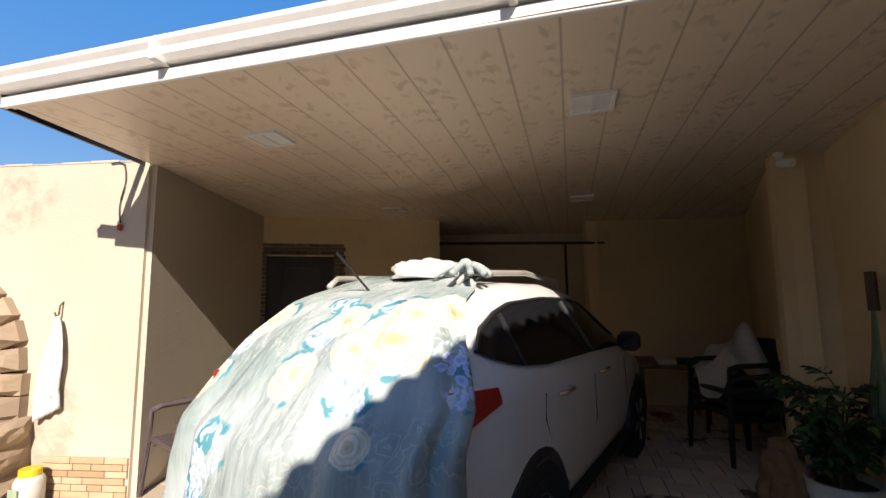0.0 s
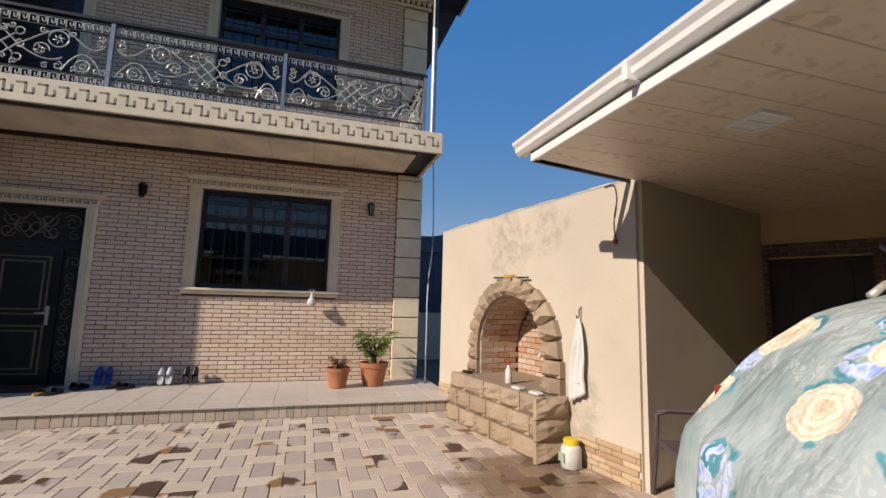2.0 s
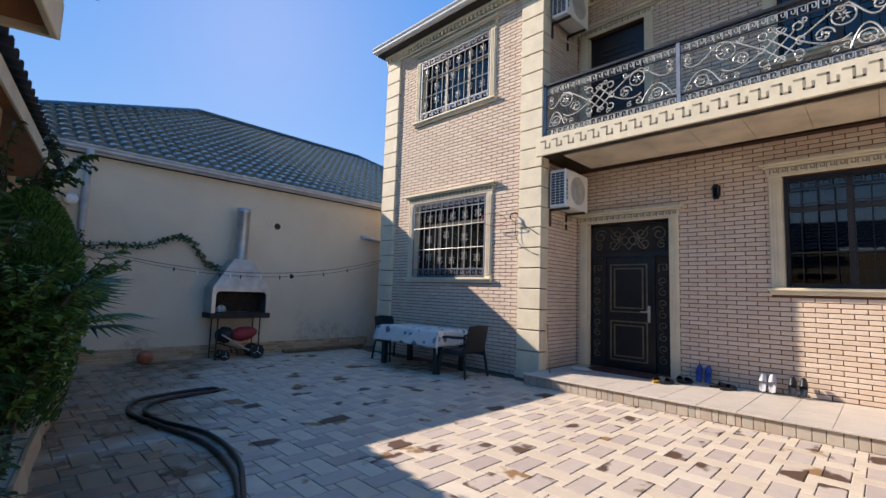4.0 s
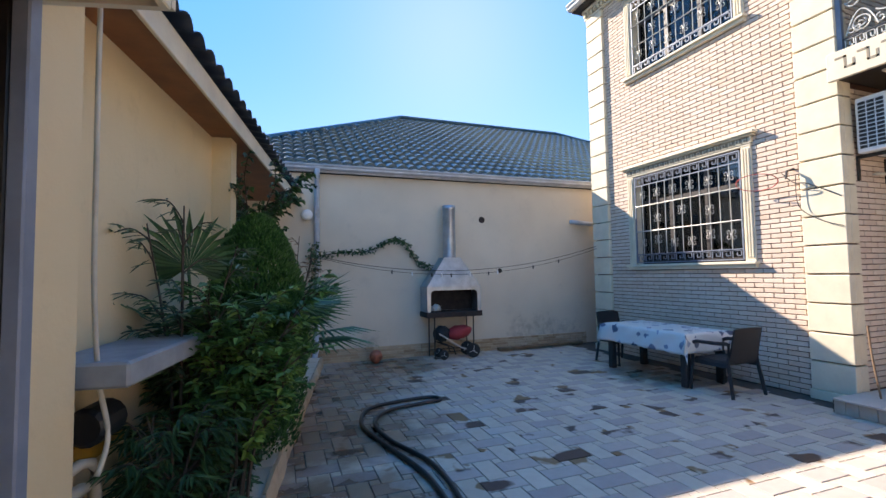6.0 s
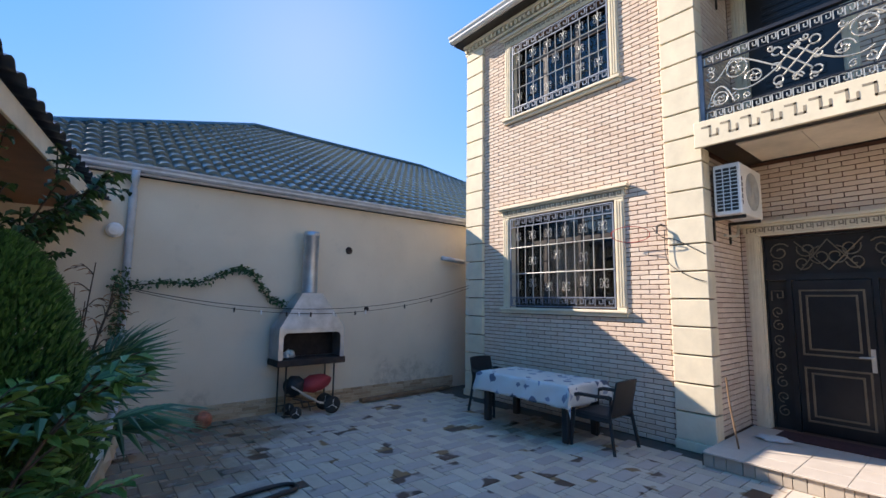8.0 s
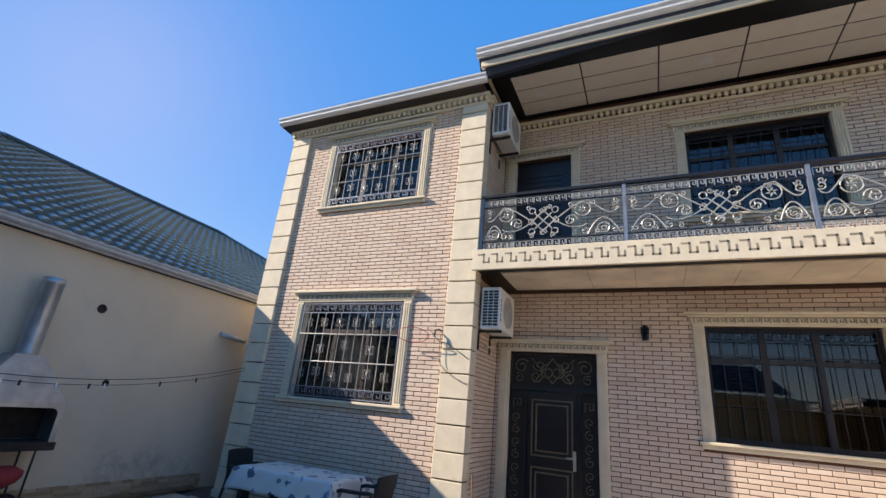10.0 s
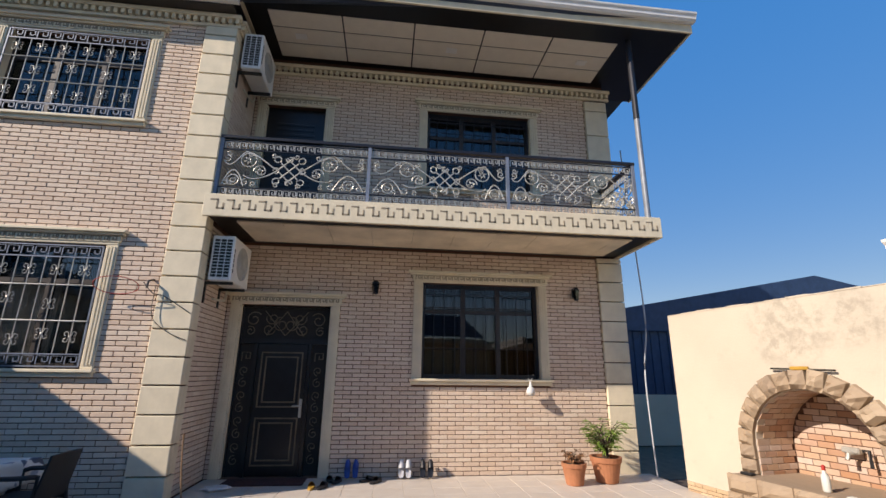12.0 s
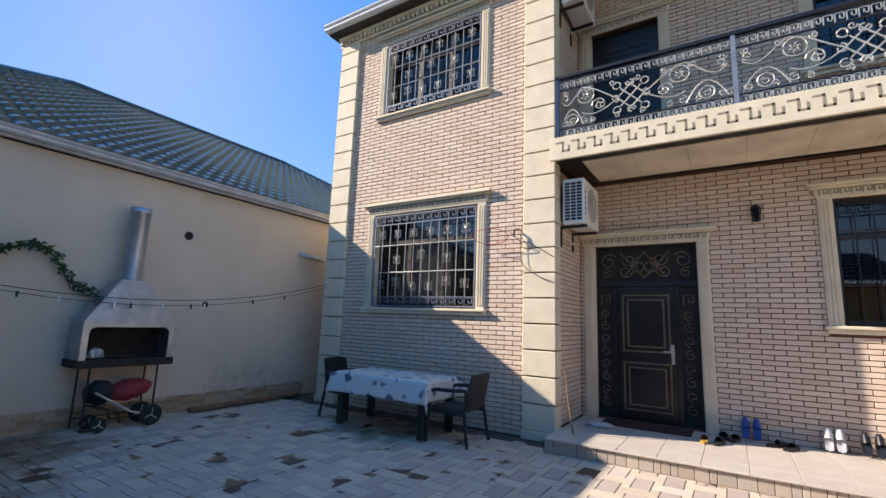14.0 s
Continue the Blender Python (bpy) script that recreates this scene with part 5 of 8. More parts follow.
tube(bm, [(-11.6, 2.75, 0.6), (-11.7, 2.35, 3.2)], 0.06, 8)
part("leaning_post", bm, BROWN_FRAME, blue)

# ---- things: parked car under a flowered cover ----
CAR_WHITE = plain("white_car_paint", (0.78, 0.78, 0.78), 0.18, 0, 0.04, 2.0, 0.0)
RUBBER = plain("black_rubber", (0.015, 0.015, 0.016), 0.7)
PLASTIC_BLACK = plain("black_plastic", (0.02, 0.02, 0.022), 0.45)
CHROME = plain("chrome", (0.7, 0.7, 0.7), 0.12, 1.0, 0.05)
CAR_GLASS = plain("tinted_car_glass", (0.012, 0.013, 0.016), 0.04, 0, 0.1, 2, 0.0)
TAIL_RED = plain("red_tail_lamp", (0.45, 0.02, 0.02), 0.15, 0, 0.1)
CARM = Matrix(((0.914, 0.29, 0, -1.262), (-0.277, 0.957, 0, 1.708), (0, 0, 0.955, 0), (0, 0, 0, 1)))


def along(x, pairs):
    xs, ys = zip(*pairs)
    return float(np.interp(x, xs, ys))


def car_top(l):
    return along(l, ((0, 0.98), (0.08, 1.06), (0.3, 1.36), (0.5, 1.53), (0.8, 1.62), (1.3, 1.655), (1.8, 1.66), (2.3, 1.61), (2.6, 1.50), (3.25, 1.10), (3.4, 1.06), (4.1, 0.92), (4.3, 0.8), (4.41, 0.62)))


def car_plan(l):
    return along(l, ((0, 0.78), (0.08, 0.87), (0.25, 0.94), (0.6, 0.985), (1.2, 1.0), (3.4, 1.0), (3.9, 0.96), (4.2, 0.88), (4.41, 0.68)))


def car_side(l, z):
    """Half the car's width at a place along it and a height."""
    top = car_top(l)
    belt = min(1.15, top - 0.08)
    roof = along(l, ((0, 0.80), (0.5, 0.60), (2.2, 0.60), (2.6, 0.62), (3.3, 0.76), (4.41, 0.8)))
    w = along(z, ((0.25, 0.80), (0.4, 0.87), (0.7, 0.91), (belt - 0.06, 0.90), (belt, 0.875), (top - 0.045, roof + 0.03), (top, roof - 0.06)))
    return w * car_plan(l)


def parked_car():
    car = new("car")
    tagged(car, "white compact crossover car parked under the carport roof", "car")
    bm = bmesh.new()
    ls = [0, 0.04, 0.08] + [0.1 + 0.05 * i for i in range(86)] + [4.38, 4.41]
    rings = []
    for l in ls:
        top = car_top(l)
        belt = min(1.15, top - 0.08)
        zs = [0.25, 0.4, 0.55, 0.7, 0.85 if belt > 0.95 else (0.7 + belt) / 2, belt - 0.06, belt, belt + (top - belt) * 0.4, top - 0.045, top - 0.012]
        side = [(car_side(l, z), z) for z in zs] + [(car_side(l, top) * 0.55, top + 0.008), (0.0, top + 0.014)]
        ring = [bm.verts.new((w, l, z)) for w, z in side] + [bm.verts.new((-w, l, z)) for w, z in side[-2::-1]]
        rings.append(ring)
    for a, b in zip(rings, rings[1:]):
        for j in range(len(a) - 1):
            bm.faces.new((a[j], a[j + 1], b[j + 1], b[j]))
        bm.faces.new((a[-1], a[0], b[0], b[-1]))
    bm.faces.new(rings[0][::-1])
    bm.faces.new(rings[-1])
    body = part("body", bm, CAR_WHITE, car, smooth=True)
    for s in (-1, 1):
        # side glass in one dark band, with pillars
        bm = bmesh.new()
        cols = []
        for i in range(25):
            l = 0.50 + 2.48 * i / 24
            lo = along(l, ((0.5, 1.29), (0.62, 1.24), (0.8, 1.20), (1.1, 1.17), (2.0, 1.15), (3.0, 1.12)))
            hi = along(l, ((0.5, 1.295), (0.62, 1.39), (0.8, 1.46), (1.0, 1.505), (1.5, 1.535), (2.1, 1.53), (3.0, 1.5)))
            hi = max(lo + 0.002, min(hi, car_top(l) - 0.075))
            cols.append([bm.verts.new((s * (car_side(l, lo + (hi - lo) * k / 4) + 0.018), l, lo + (hi - lo) * k / 4)) for k in range(5)])
        for a, b in zip(cols, cols[1:]):
            for j in range(4):
                bm.faces.new((a[j], a[j + 1], b[j + 1], b[j]))
        gl = part("side_glass", bm, CAR_GLASS, body, "dark tinted side windows", True)
        bm = bmesh.new()
        tube(bm, [(s * (car_side(l, z) + 0.018), l, z) for l, z in ((0.5, 1.295), (0.62, 1.395), (0.8, 1.467), (1.0, 1.512), (1.5, 1.542), (2.1, 1.537), (2.4, 1.50), (2.6, 1.425), (2.98, 1.19))], 0.014, 5)
        part("window_visor", bm, PLASTIC_BLACK, gl)
        bm = bmesh.new()
        tube(bm, [(s * (car_side(l, z) + 0.02), l, z) for l, z in ((0.84, 1.20), (0.84, 1.3), (0.85, 1.46))], 0.012, 5)
        part("pillar", bm, PLASTIC_BLACK, gl)
        bm = bmesh.new()
        tube(bm, [(s * (car_side(l, z) + 0.02), l, z) for l, z in ((1.98, 1.16), (1.93, 1.35), (1.88, 1.52))], 0.02, 5)
        part("pillar", bm, PLASTIC_BLACK, gl)
        # door seams
        for ln in ([(1.02, 1.03), (1.0, 0.9), (1.15, 0.62), (1.42, 0.42), (1.5, 0.3)], [(1.98, 1.0), (1.97, 0.7), (1.98, 0.3)], [(2.98, 1.0), (3.02, 0.7), (3.0, 0.32)], [(1.5, 0.3), (2.98, 0.3)], [(0.2, 0.62), (0.55, 0.56)]):
            bm = bmesh.new()
            tube(bm, [(s * (car_side(l, z) + 0.001), l, z) for l, z in ln], 0.005, 4)
            part("door_seam", bm, RUBBER, body)
        for l in (1.2, 2.1):
            bm = bmesh.new()
            z = 0.99
            tube(bm, [(s * (car_side(l, z) + 0.004), l, z), (s * (car_side(l, z) + 0.04), l + 0.03, z + 0.005), (s * (car_side(l, z) + 0.04), l + 0.17, z + 0.01), (s * (car_side(l, z) + 0.004), l + 0.2, z + 0.01)], 0.014, 8)
            part("door_handle", bm, CHROME, body, "chrome door handle")
        bm = bmesh.new()
        box(bm, (s * 0.90, 2.74, 1.08), (s * 1.09, 2.86, 1.25), None, 0.04)
        mirror = part("wing_mirror", bm, PLASTIC_BLACK, body)
        bm = bmesh.new()
        box(bm, (s * 0.945, 2.728, 1.10), (s * 1.075, 2.739, 1.23), None, 0.004)
        part("mirror_glass", bm, CAR_GLASS, mirror)
        bm = bmesh.new()
        tube(bm, [(s * 0.5, 0.75, 1.63), (s * 0.53, 0.85, 1.69), (s * 0.55, 1.6, 1.725), (s * 0.55, 2.2, 1.68), (s * 0.53, 2.3, 1.61)], 0.02, 8)
        part("roof_rail", bm, SILVER_METAL, body, "silver roof rail", True)
        bm = bmesh.new()
        cols = []
        for i in range(7):
            l = 0.07 + 0.45 * i / 6
            lo, hi = 0.96 + 0.11 * i / 6, 1.17 - 0.03 * i / 6
            cols.append([bm.verts.new((s * (car_side(l, z) + 0.008), l, z)) for z in (lo, (lo + hi) / 2, hi)])
        for a, b in zip(cols, cols[1:]):
            for j in range(2):
                bm.faces.new((a[j], a[j + 1], b[j + 1], b[j]))
        part("tail_lamp", bm, TAIL_RED, body, "red wrap-round tail lamp", True)
        bm = bmesh.new()
        tube(bm, [(s * (car_side(l, 0.3) + 0.015), l, 0.27) for l in (1.3, 2.0, 2.7, 3.05)], 0.05, 6)
        part("sill_trim", bm, PLASTIC_BLACK, body)
        for l in (0.88, 3.52):
            turn = Matrix.Translation((s * 0.80, l, 0.335)) @ Matrix.Rotation(s * pi / 2, 4, 'Y')
            bm = bmesh.new()
            lathe(bm, [(0.20, -0.06), (0.31, -0.06), (0.335, -0.03), (0.338, 0.06), (0.325, 0.105), (0.30, 0.118), (0.215, 0.112)], 32, turn)
            wheel = part("wheel", bm, RUBBER, car)
            bm = bmesh.new()
            lathe(bm, [(0.01, 0.085), (0.05, 0.09), (0.06, 0.075), (0.19, 0.08), (0.212, 0.113), (0.218, 0.10), (0.218, 0.0), (0.01, 0.0)], 24, turn)
            for k in range(5):
                a = 2 * pi * k / 5
                tube(bm, [turn @ Vector((0.04 * cos(a), 0.04 * sin(a), 0.09)), turn @ Vector((0.2 * cos(a), 0.2 * sin(a), 0.105))], 0.025, 5)
            part("rim", bm, SILVER_METAL, wheel)
            bm = bmesh.new()
            tube(bm, [(s * (car_side(l, 0.6) - 0.006), l + 0.40 * cos(t), 0.335 + 0.40 * sin(t)) for t in [pi * k / 14 for k in range(15)]], 0.045, 6)
            part("wheel_arch", bm, PLASTIC_BLACK, body)
            bm = bmesh.new()
            lathe(bm, [(0.01, 0), (0.4, 0), (0.4, 0.112), (0.01, 0.112)], 28, turn)
            part("wheel_well", bm, RUBBER, body)
    bm = bmesh.new()
    tube(bm, [(0.0, 0.62, 1.58), (0.0, 0.35, 1.80)], 0.007, 5)
    part("aerial", bm, PLASTIC_BLACK, body)
    car.matrix_basis = CARM
    return car


parked_car()


def flower_cloth():
    m = Nodes("flowered_cotton")
    co = m.coords()
    mp = m.add("ShaderNodeMapping")
    mp.inputs["Scale"].default_value = (1.0, 0.65, 0.85)
    m.join(co, mp.inputs["Vector"])
    wob = m.add("ShaderNodeTexNoise", Scale=7.0, Detail=5.0)
    m.join(mp.outputs[0], wob.inputs["Vector"])
    vec = m.add("ShaderNodeMix")
    vec.data_type = 'VECTOR'
    vec.inputs[0].default_value = 0.16
    m.join(mp.outputs[0], vec.inputs[4])
    m.join(wob.outputs["Color"], vec.inputs[5])

    def cells(scale, rnd=1.0):
        v = m.add("ShaderNodeTexVoronoi", Scale=scale, Randomness=rnd)
        m.join(vec.outputs[1], v.inputs["Vector"])
        return v
    def bunch(spots, edge=0.10):
        """Distance to the nearest flower heart over its size, with a ragged petal edge."""
        near = None
        for x, y, z, size in spots:
            d = m.t.nodes.new("ShaderNodeVectorMath")
            d.operation = 'DISTANCE'
            m.join(co, d.inputs[0])
            d.inputs[1].default_value = (x, y, z)
            one = m.math('DIVIDE', d.outputs["Value"], size)
            near = one if near is None else m.math('MINIMUM', near, one)
        return m.math('ADD', near, m.math('MULTIPLY', m.math('SUBTRACT', m.noise(9.0, 3, 0.6), 0.5), edge * 10))

    base = m.mix(m.ramp(m.noise(2.2, 3), (0.4, (0, 0, 0)), (0.6, (1, 1, 1))), (0.27, 0.34, 0.33), (0.40, 0.46, 0.46))
    lace = cells(16.0, 0.8)
    region = m.ramp(m.noise(2.6, 2), (0.50, (0, 0, 0)), (0.56, (1, 1, 1)))
    ring = m.ramp(m.math('FRACT', m.math('MULTIPLY', lace.outputs["Distance"], 3.0)), (0.35, (0, 0, 0)), (0.45, (1, 1, 1)), (0.6, (1, 1, 1)), (0.7, (0, 0, 0)))
    col = m.mix(m.math('MULTIPLY', m.math('MULTIPLY', ring, region), 0.45), base, (0.58, 0.60, 0.54))
    ROSES = [(0.51, 0.21, 1.37, 0.17), (0.52, 0.36, 1.48, 0.12), (0.07, 0.04, 1.20, 0.11), (0.17, 0.27, 1.44, 0.10), (0.34, 0.16, 1.31, 0.10), (0.66, 0.5, 1.48, 0.12), (0.57, -0.11, 1.01, 0.07), (-0.45, 0.3, 1.45, 0.12), (-0.6, 0.1, 1.1, 0.11), (0.1, -0.1, 0.55, 0.12)]
    BLUES = [(0.39, 0.41, 1.52, 0.08), (0.04, 0.37, 1.52, 0.07), (0.09, 0.20, 1.38, 0.09), (0.45, 0.05, 1.17, 0.11), (0.74, 0.32, 1.27, 0.09), (0.62, 0.4, 1.44, 0.07), (0.82, 0.26, 1.17, 0.08), (-0.22, -0.19, 0.88, 0.11), (-0.27, -0.2, 0.72, 0.08), (-0.55, 0.25, 1.3, 0.1), (0.2, -0.12, 0.72, 0.09)]
    rosed, blued = bunch(ROSES, 0.07), bunch(BLUES, 0.09)
    around = m.math('MINIMUM', rosed, blued)
    leaf = cells(9.0)
    leafm = m.math('MULTIPLY', m.ramp(m.math('MULTIPLY', around, 0.5), (0.66, (1, 1, 1)), (0.72, (0, 0, 0))), m.ramp(leaf.outputs["Distance"], (0.40, (1, 1, 1)), (0.46, (0, 0, 0))))
    col = m.mix(leafm, col, m.mix(leaf.outputs["Distance"], (0.04, 0.22, 0.30), (0.20, 0.44, 0.46)))
    blue = cells(24.0)
    petal = m.mix(m.ramp(blue.outputs["Distance"], (0.1, (0, 0, 0)), (0.5, (1, 1, 1))), (0.24, 0.36, 0.72), (0.58, 0.66, 0.86))
    col = m.mix(m.math('MULTIPLY', m.ramp(m.math('MULTIPLY', blued, 0.5), (0.52, (1, 1, 1)), (0.58, (0, 0, 0))), m.ramp(blue.outputs["Distance"], (0.55, (1, 1, 1)), (0.65, (0, 0, 0)))), col, petal)
    swirl = m.math('FRACT', m.math('ADD', m.math('MULTIPLY', rosed, 3.2), m.math('MULTIPLY', m.noise(14, 3), 1.6)))
    cream = m.ramp(swirl, (0.0, (0.62, 0.47, 0.28)), (0.18, (0.76, 0.66, 0.48)), (0.6, (0.84, 0.78, 0.64)), (1.0, (0.78, 0.68, 0.50)))
    cream = m.mix(m.ramp(rosed, (0.1, (1, 1, 1)), (0.45, (0, 0, 0))), cream, (0.58, 0.42, 0.24))
    col = m.mix(m.ramp(m.math('MULTIPLY', rosed, 0.5), (0.56, (1, 1, 1)), (0.60, (0, 0, 0))), col, cream)
    m.colour(col)
    m.gloss(0.8, 0, 0.25)
    folds = m.add("ShaderNodeMapping")
    folds.inputs["Scale"].default_value = (1.0, 0.8, 0.16)
    folds.inputs["Rotation"].default_value = (0.0, 0.25, 0.0)
    m.join(co, folds.inputs["Vector"])
    m.bump(m.noise(7.0, 3, 0.5, folds.outputs[0]), 0.8, 0.07)
    return m.mat


def car_cover():
    n, k = 130, 54
    bm = bmesh.new()
    grid = []
    for j in range(k + 1):
        v = j / k
        z = 0.22 + 1.48 * v
        lr = along(z, ((0, -0.03), (0.95, -0.03), (1.06, 0.06), (1.36, 0.28), (1.53, 0.48), (1.62, 0.78), (1.70, 1.2)))
        a = max(0.0, 1.2 - lr) + 0.075
        b = (car_side(1.2, min(z, 1.64)) + 0.045)
        row = []
        for i in range(n + 1):
            ph = radians(-58 + 138 * i / n)
            c, s = cos(ph), sin(ph)
            e = 0.46 if ph < 0 else 0.60
            l = 1.2 - a * abs(c) ** e * (1 if c > 0 else -1)
            w = -b * (1.0 if s > 0 else 0.97) * abs(s) ** e * (1 if s > 0 else -1)
            low = max(0.0, 1 - v * 1.05)
            fold = 0.05 * (abs(sin(ph * 7 + 1.6 * sin(v * 2.4 + ph * 2))) - 0.5) + 0.018 * sin(ph * 29 + v * 7) + 0.02 * noise.noise(Vector((ph * 3, v * 5, 1.7)))
            out = low * (0.12 - 0.02 * max(0.0, s)) + fold * (0.25 + 0.9 * low)
            out += 0.015 * noise.noise(Vector((ph * 6, v * 9, 5.1)))
            d = Vector((w * 0.9, (l - 1.2) * 1.0, 0))
            d = d.normalized() if d.length > 0.01 else Vector((0, 0, 0))
            row.append(bm.verts.new((w + d.x * out, l + d.y * out, z + (0.012 if v > 0.95 else 0) + 0.012 * noise.noise(Vector((l * 5, w * 5, 0))))))
        grid.append(row)
    for j in range(k):
        for i in range(n):
            bm.faces.new((grid[j][i], grid[j][i + 1], grid[j + 1][i + 1], grid[j + 1][i]))
    ob = solid("car_cover", bm, flower_cloth(), "pale blue-grey flowered cotton sheet draped over the rear of the car", "cloth cover", smooth=True)
    ob.matrix_basis = CARM
    sol = ob.modifiers.new("thickness", 'SOLIDIFY')
    sol.thickness = 0.004
    # the sheet's corner, gathered and knotted over the roof rail
    bm = bmesh.new()
    for k in range(9):
        a = radians(-70 + 32 * k)
        tube(bm, smooth_line([(0.50, 0.86, 1.72), (0.50 + 0.07 * cos(a), 0.84 + 0.07 * sin(a), 1.735), (0.50 + 0.17 * cos(a), 0.80 + 0.19 * sin(a), 1.675)], 5), 0.02, 7)
    bmesh.ops.create_icosphere(bm, subdivisions=2, radius=0.045, matrix=Matrix.Translation((0.50, 0.86, 1.735)))
    part("knot", bm, ob.data.materials[0], ob, "gathered knot of the flowered sheet", True)
    return ob


car_cover()


def crumple(name, centre, size, mat, label, category, seed, m=None):
    bm = bmesh.new()
    bmesh.ops.create_icosphere(bm, subdivisions=4, radius=1.0)
    for v in bm.verts:
        p = v.co.copy()
        f = 1 + 0.4 * noise.noise(p * 2.3 + Vector((seed, 0, 0))) + 0.3 * abs(noise.noise(p * 4.5 + Vector((0, seed, 0))))
        v.co = Vector((p.x * size[0], p.y * size[1], max(-0.25, p.z) * size[2])) * f
        v.co += Vector(centre)
    ob = solid(name, bm, mat, label, category, smooth=True)
    if m is not None:
        ob.matrix_basis = m
    return ob


WHITE_CLOTH = plain("white_cotton", (0.66, 0.65, 0.63), 0.9, 0, 0.12)
crumple("rumpled_cloth", (0.12, 1.0, 1.70), (0.22, 0.2, 0.09), WHITE_CLOTH, "crumpled white cloth lying on the car roof", "cloth", 2.0, CARM)

# ---- carport fittings ----
LAMP_WHITE = plain("lamp_diffuser", (0.75, 0.74, 0.70), 0.4, 0, 0.05)


def ceiling_lamp(x, y):
    c = thing("ceiling_lamp", (x, y, CZ), "unlit square recessed ceiling lamp in a white frame", "ceiling lamp", "carport ceiling lamps")
    bm = bmesh.new()
    r = 0.125
    for q in ((-r, -r, r, -r + 0.02), (-r, r - 0.02, r, r), (-r, -r + 0.02, -r + 0.02, r - 0.02), (r - 0.02, -r + 0.02, r, r - 0.02), (-0.006, -r + 0.02, 0.006, r - 0.02)):
        box(bm, (x + q[0], y + q[1], CZ - 0.022), (x + q[2], y + q[3], CZ - 0.001))
    part("frame", bm, WHITE_PAINT, c)
    bm = bmesh.new()
    for s in (-1, 1):
        box(bm, (x + (0.007 if s > 0 else -0.104), y - 0.104, CZ - 0.014), (x + (0.104 if s > 0 else -0.007), y + 0.104, CZ - 0.002))
    part("diffuser", bm, LAMP_WHITE, c)


for x, y in ((0.16, 2.58), (-1.97, 2.54), (0.16, 5.14), (-2.05, 5.08)):
    ceiling_lamp(x, y)

sec = thing("security_camera", (1.62, 4.0, 2.5), "small white bullet security camera under the ceiling", "camera")
bm = bmesh.new()
lathe(bm, [(0.035, 0), (0.035, 0.02), (0.02, 0.03), (0.02, 0.06)], 14, Matrix.Translation((1.62, 4.0, CZ)) @ Matrix.Rotation(pi, 4, 'X'))
part("bracket", bm, WHITE_PAINT, sec)
bm = bmesh.new()
lathe(bm, [(0.02, 0), (0.035, 0.005), (0.036, 0.12), (0.03, 0.125)], 14, Matrix.Translation((1.63, 4.03, CZ - 0.075)) @ Matrix.Rotation(radians(105), 4, Vector((0.9, 0.4, 0))))
part("body", bm, WHITE_PAINT, sec)

cd = thing("door_3", (-3.3, 5.3, 0), "dark brown door in the carport with a patterned stone surround", "door", kind="structure")
cu = (CC - CB).normalized()
cm = face_dir(CB, cu)
bm = bmesh.new()
box(bm, (0.08, 0, -0.16), (0.98, 2.08, -0.1), cm)
leaf = part("door_leaf", bm, BROWN_FRAME, cd)
for z0, z1 in ((0.2, 0.95), (1.1, 1.95)):
    bm = bmesh.new()
    box(bm, (0.28, z0, -0.1), (0.8, z1, -0.085), cm, 0.006)
    part("panel", bm, BROWN_FRAME, leaf)
cells = brick_cells(-0.02, 1.12, 0.0, 2.24, [(0.1, 0.96, 0.0, 2.06)], 0.16, 0.055, 0.006)
DARK_STONE = pieces("dark_surround_stone", [(0.16, 0.12, 0.10), (0.24, 0.18, 0.14), (0.12, 0.10, 0.09)], 0.7)
lay_pieces("surround_stone", cells, cm @ Matrix.Translation((0, 0, 0.001)), 0.018, DARK_STONE, cd, lambda c: True)
bm = bmesh.new()
box(bm, (-7.5, 4.6, 0), (-7.3, 9.5, 2.9))
box(bm, (-7.3, 9.3, 0), (3.5, 9.5, 2.9))
box(bm, (3.3, 4.0, 0), (3.5, 9.3, 2.9))
box(bm, (-7.3, 4.6, 0), (-4.3, 4.8, 2.9))
solid("wall_18", bm, GREY_WALL, "plain plastered outer walls behind the carport", "wall", "structure")

PIPE = plain("dark_steel_pipe", (0.05, 0.045, 0.04), 0.5, 0.5)
rail = thing("pull_up_bar", (-0.7, 6.4, 2.2), "dark steel pipe spanning the alcove", "pipe")
bm = bmesh.new()
tube(bm, [(-1.85, 6.12, 2.28), (0.5, 6.86, 2.28)], 0.02, 8)
part("bar", bm, PIPE, rail)
bm = bmesh.new()
tube(bm, [(-0.05, 6.68, 2.28), (-0.05, 6.68, 0.0)], 0.018, 8)
part("upright", bm, PIPE, rail)

hang = thing("wall_cable", (-3.45, 2.72, 2.4), "dark brown cable with a small red socket hanging on the wall", "cable")
RED_PLASTIC = plain("red_plastic", (0.42, 0.04, 0.03), 0.45)
bm = bmesh.new()
p = [mf @ Vector((3.47 + 0.02 * sin(i * 0.9), 2.6 - i * 0.07, 0.012)) for i in range(8)]
tube(bm, [mf @ Vector((3.35, 2.61, 0.012)), mf @ Vector((3.42, 2.62, 0.014))] + p, 0.006, 5)
part("cable", bm, BROWN_FRAME, hang)
bm = bmesh.new()
box(bm, (3.452, 2.05, 0.002), (3.488, 2.10, 0.03), mf, 0.006)
part("socket", bm, RED_PLASTIC, hang)

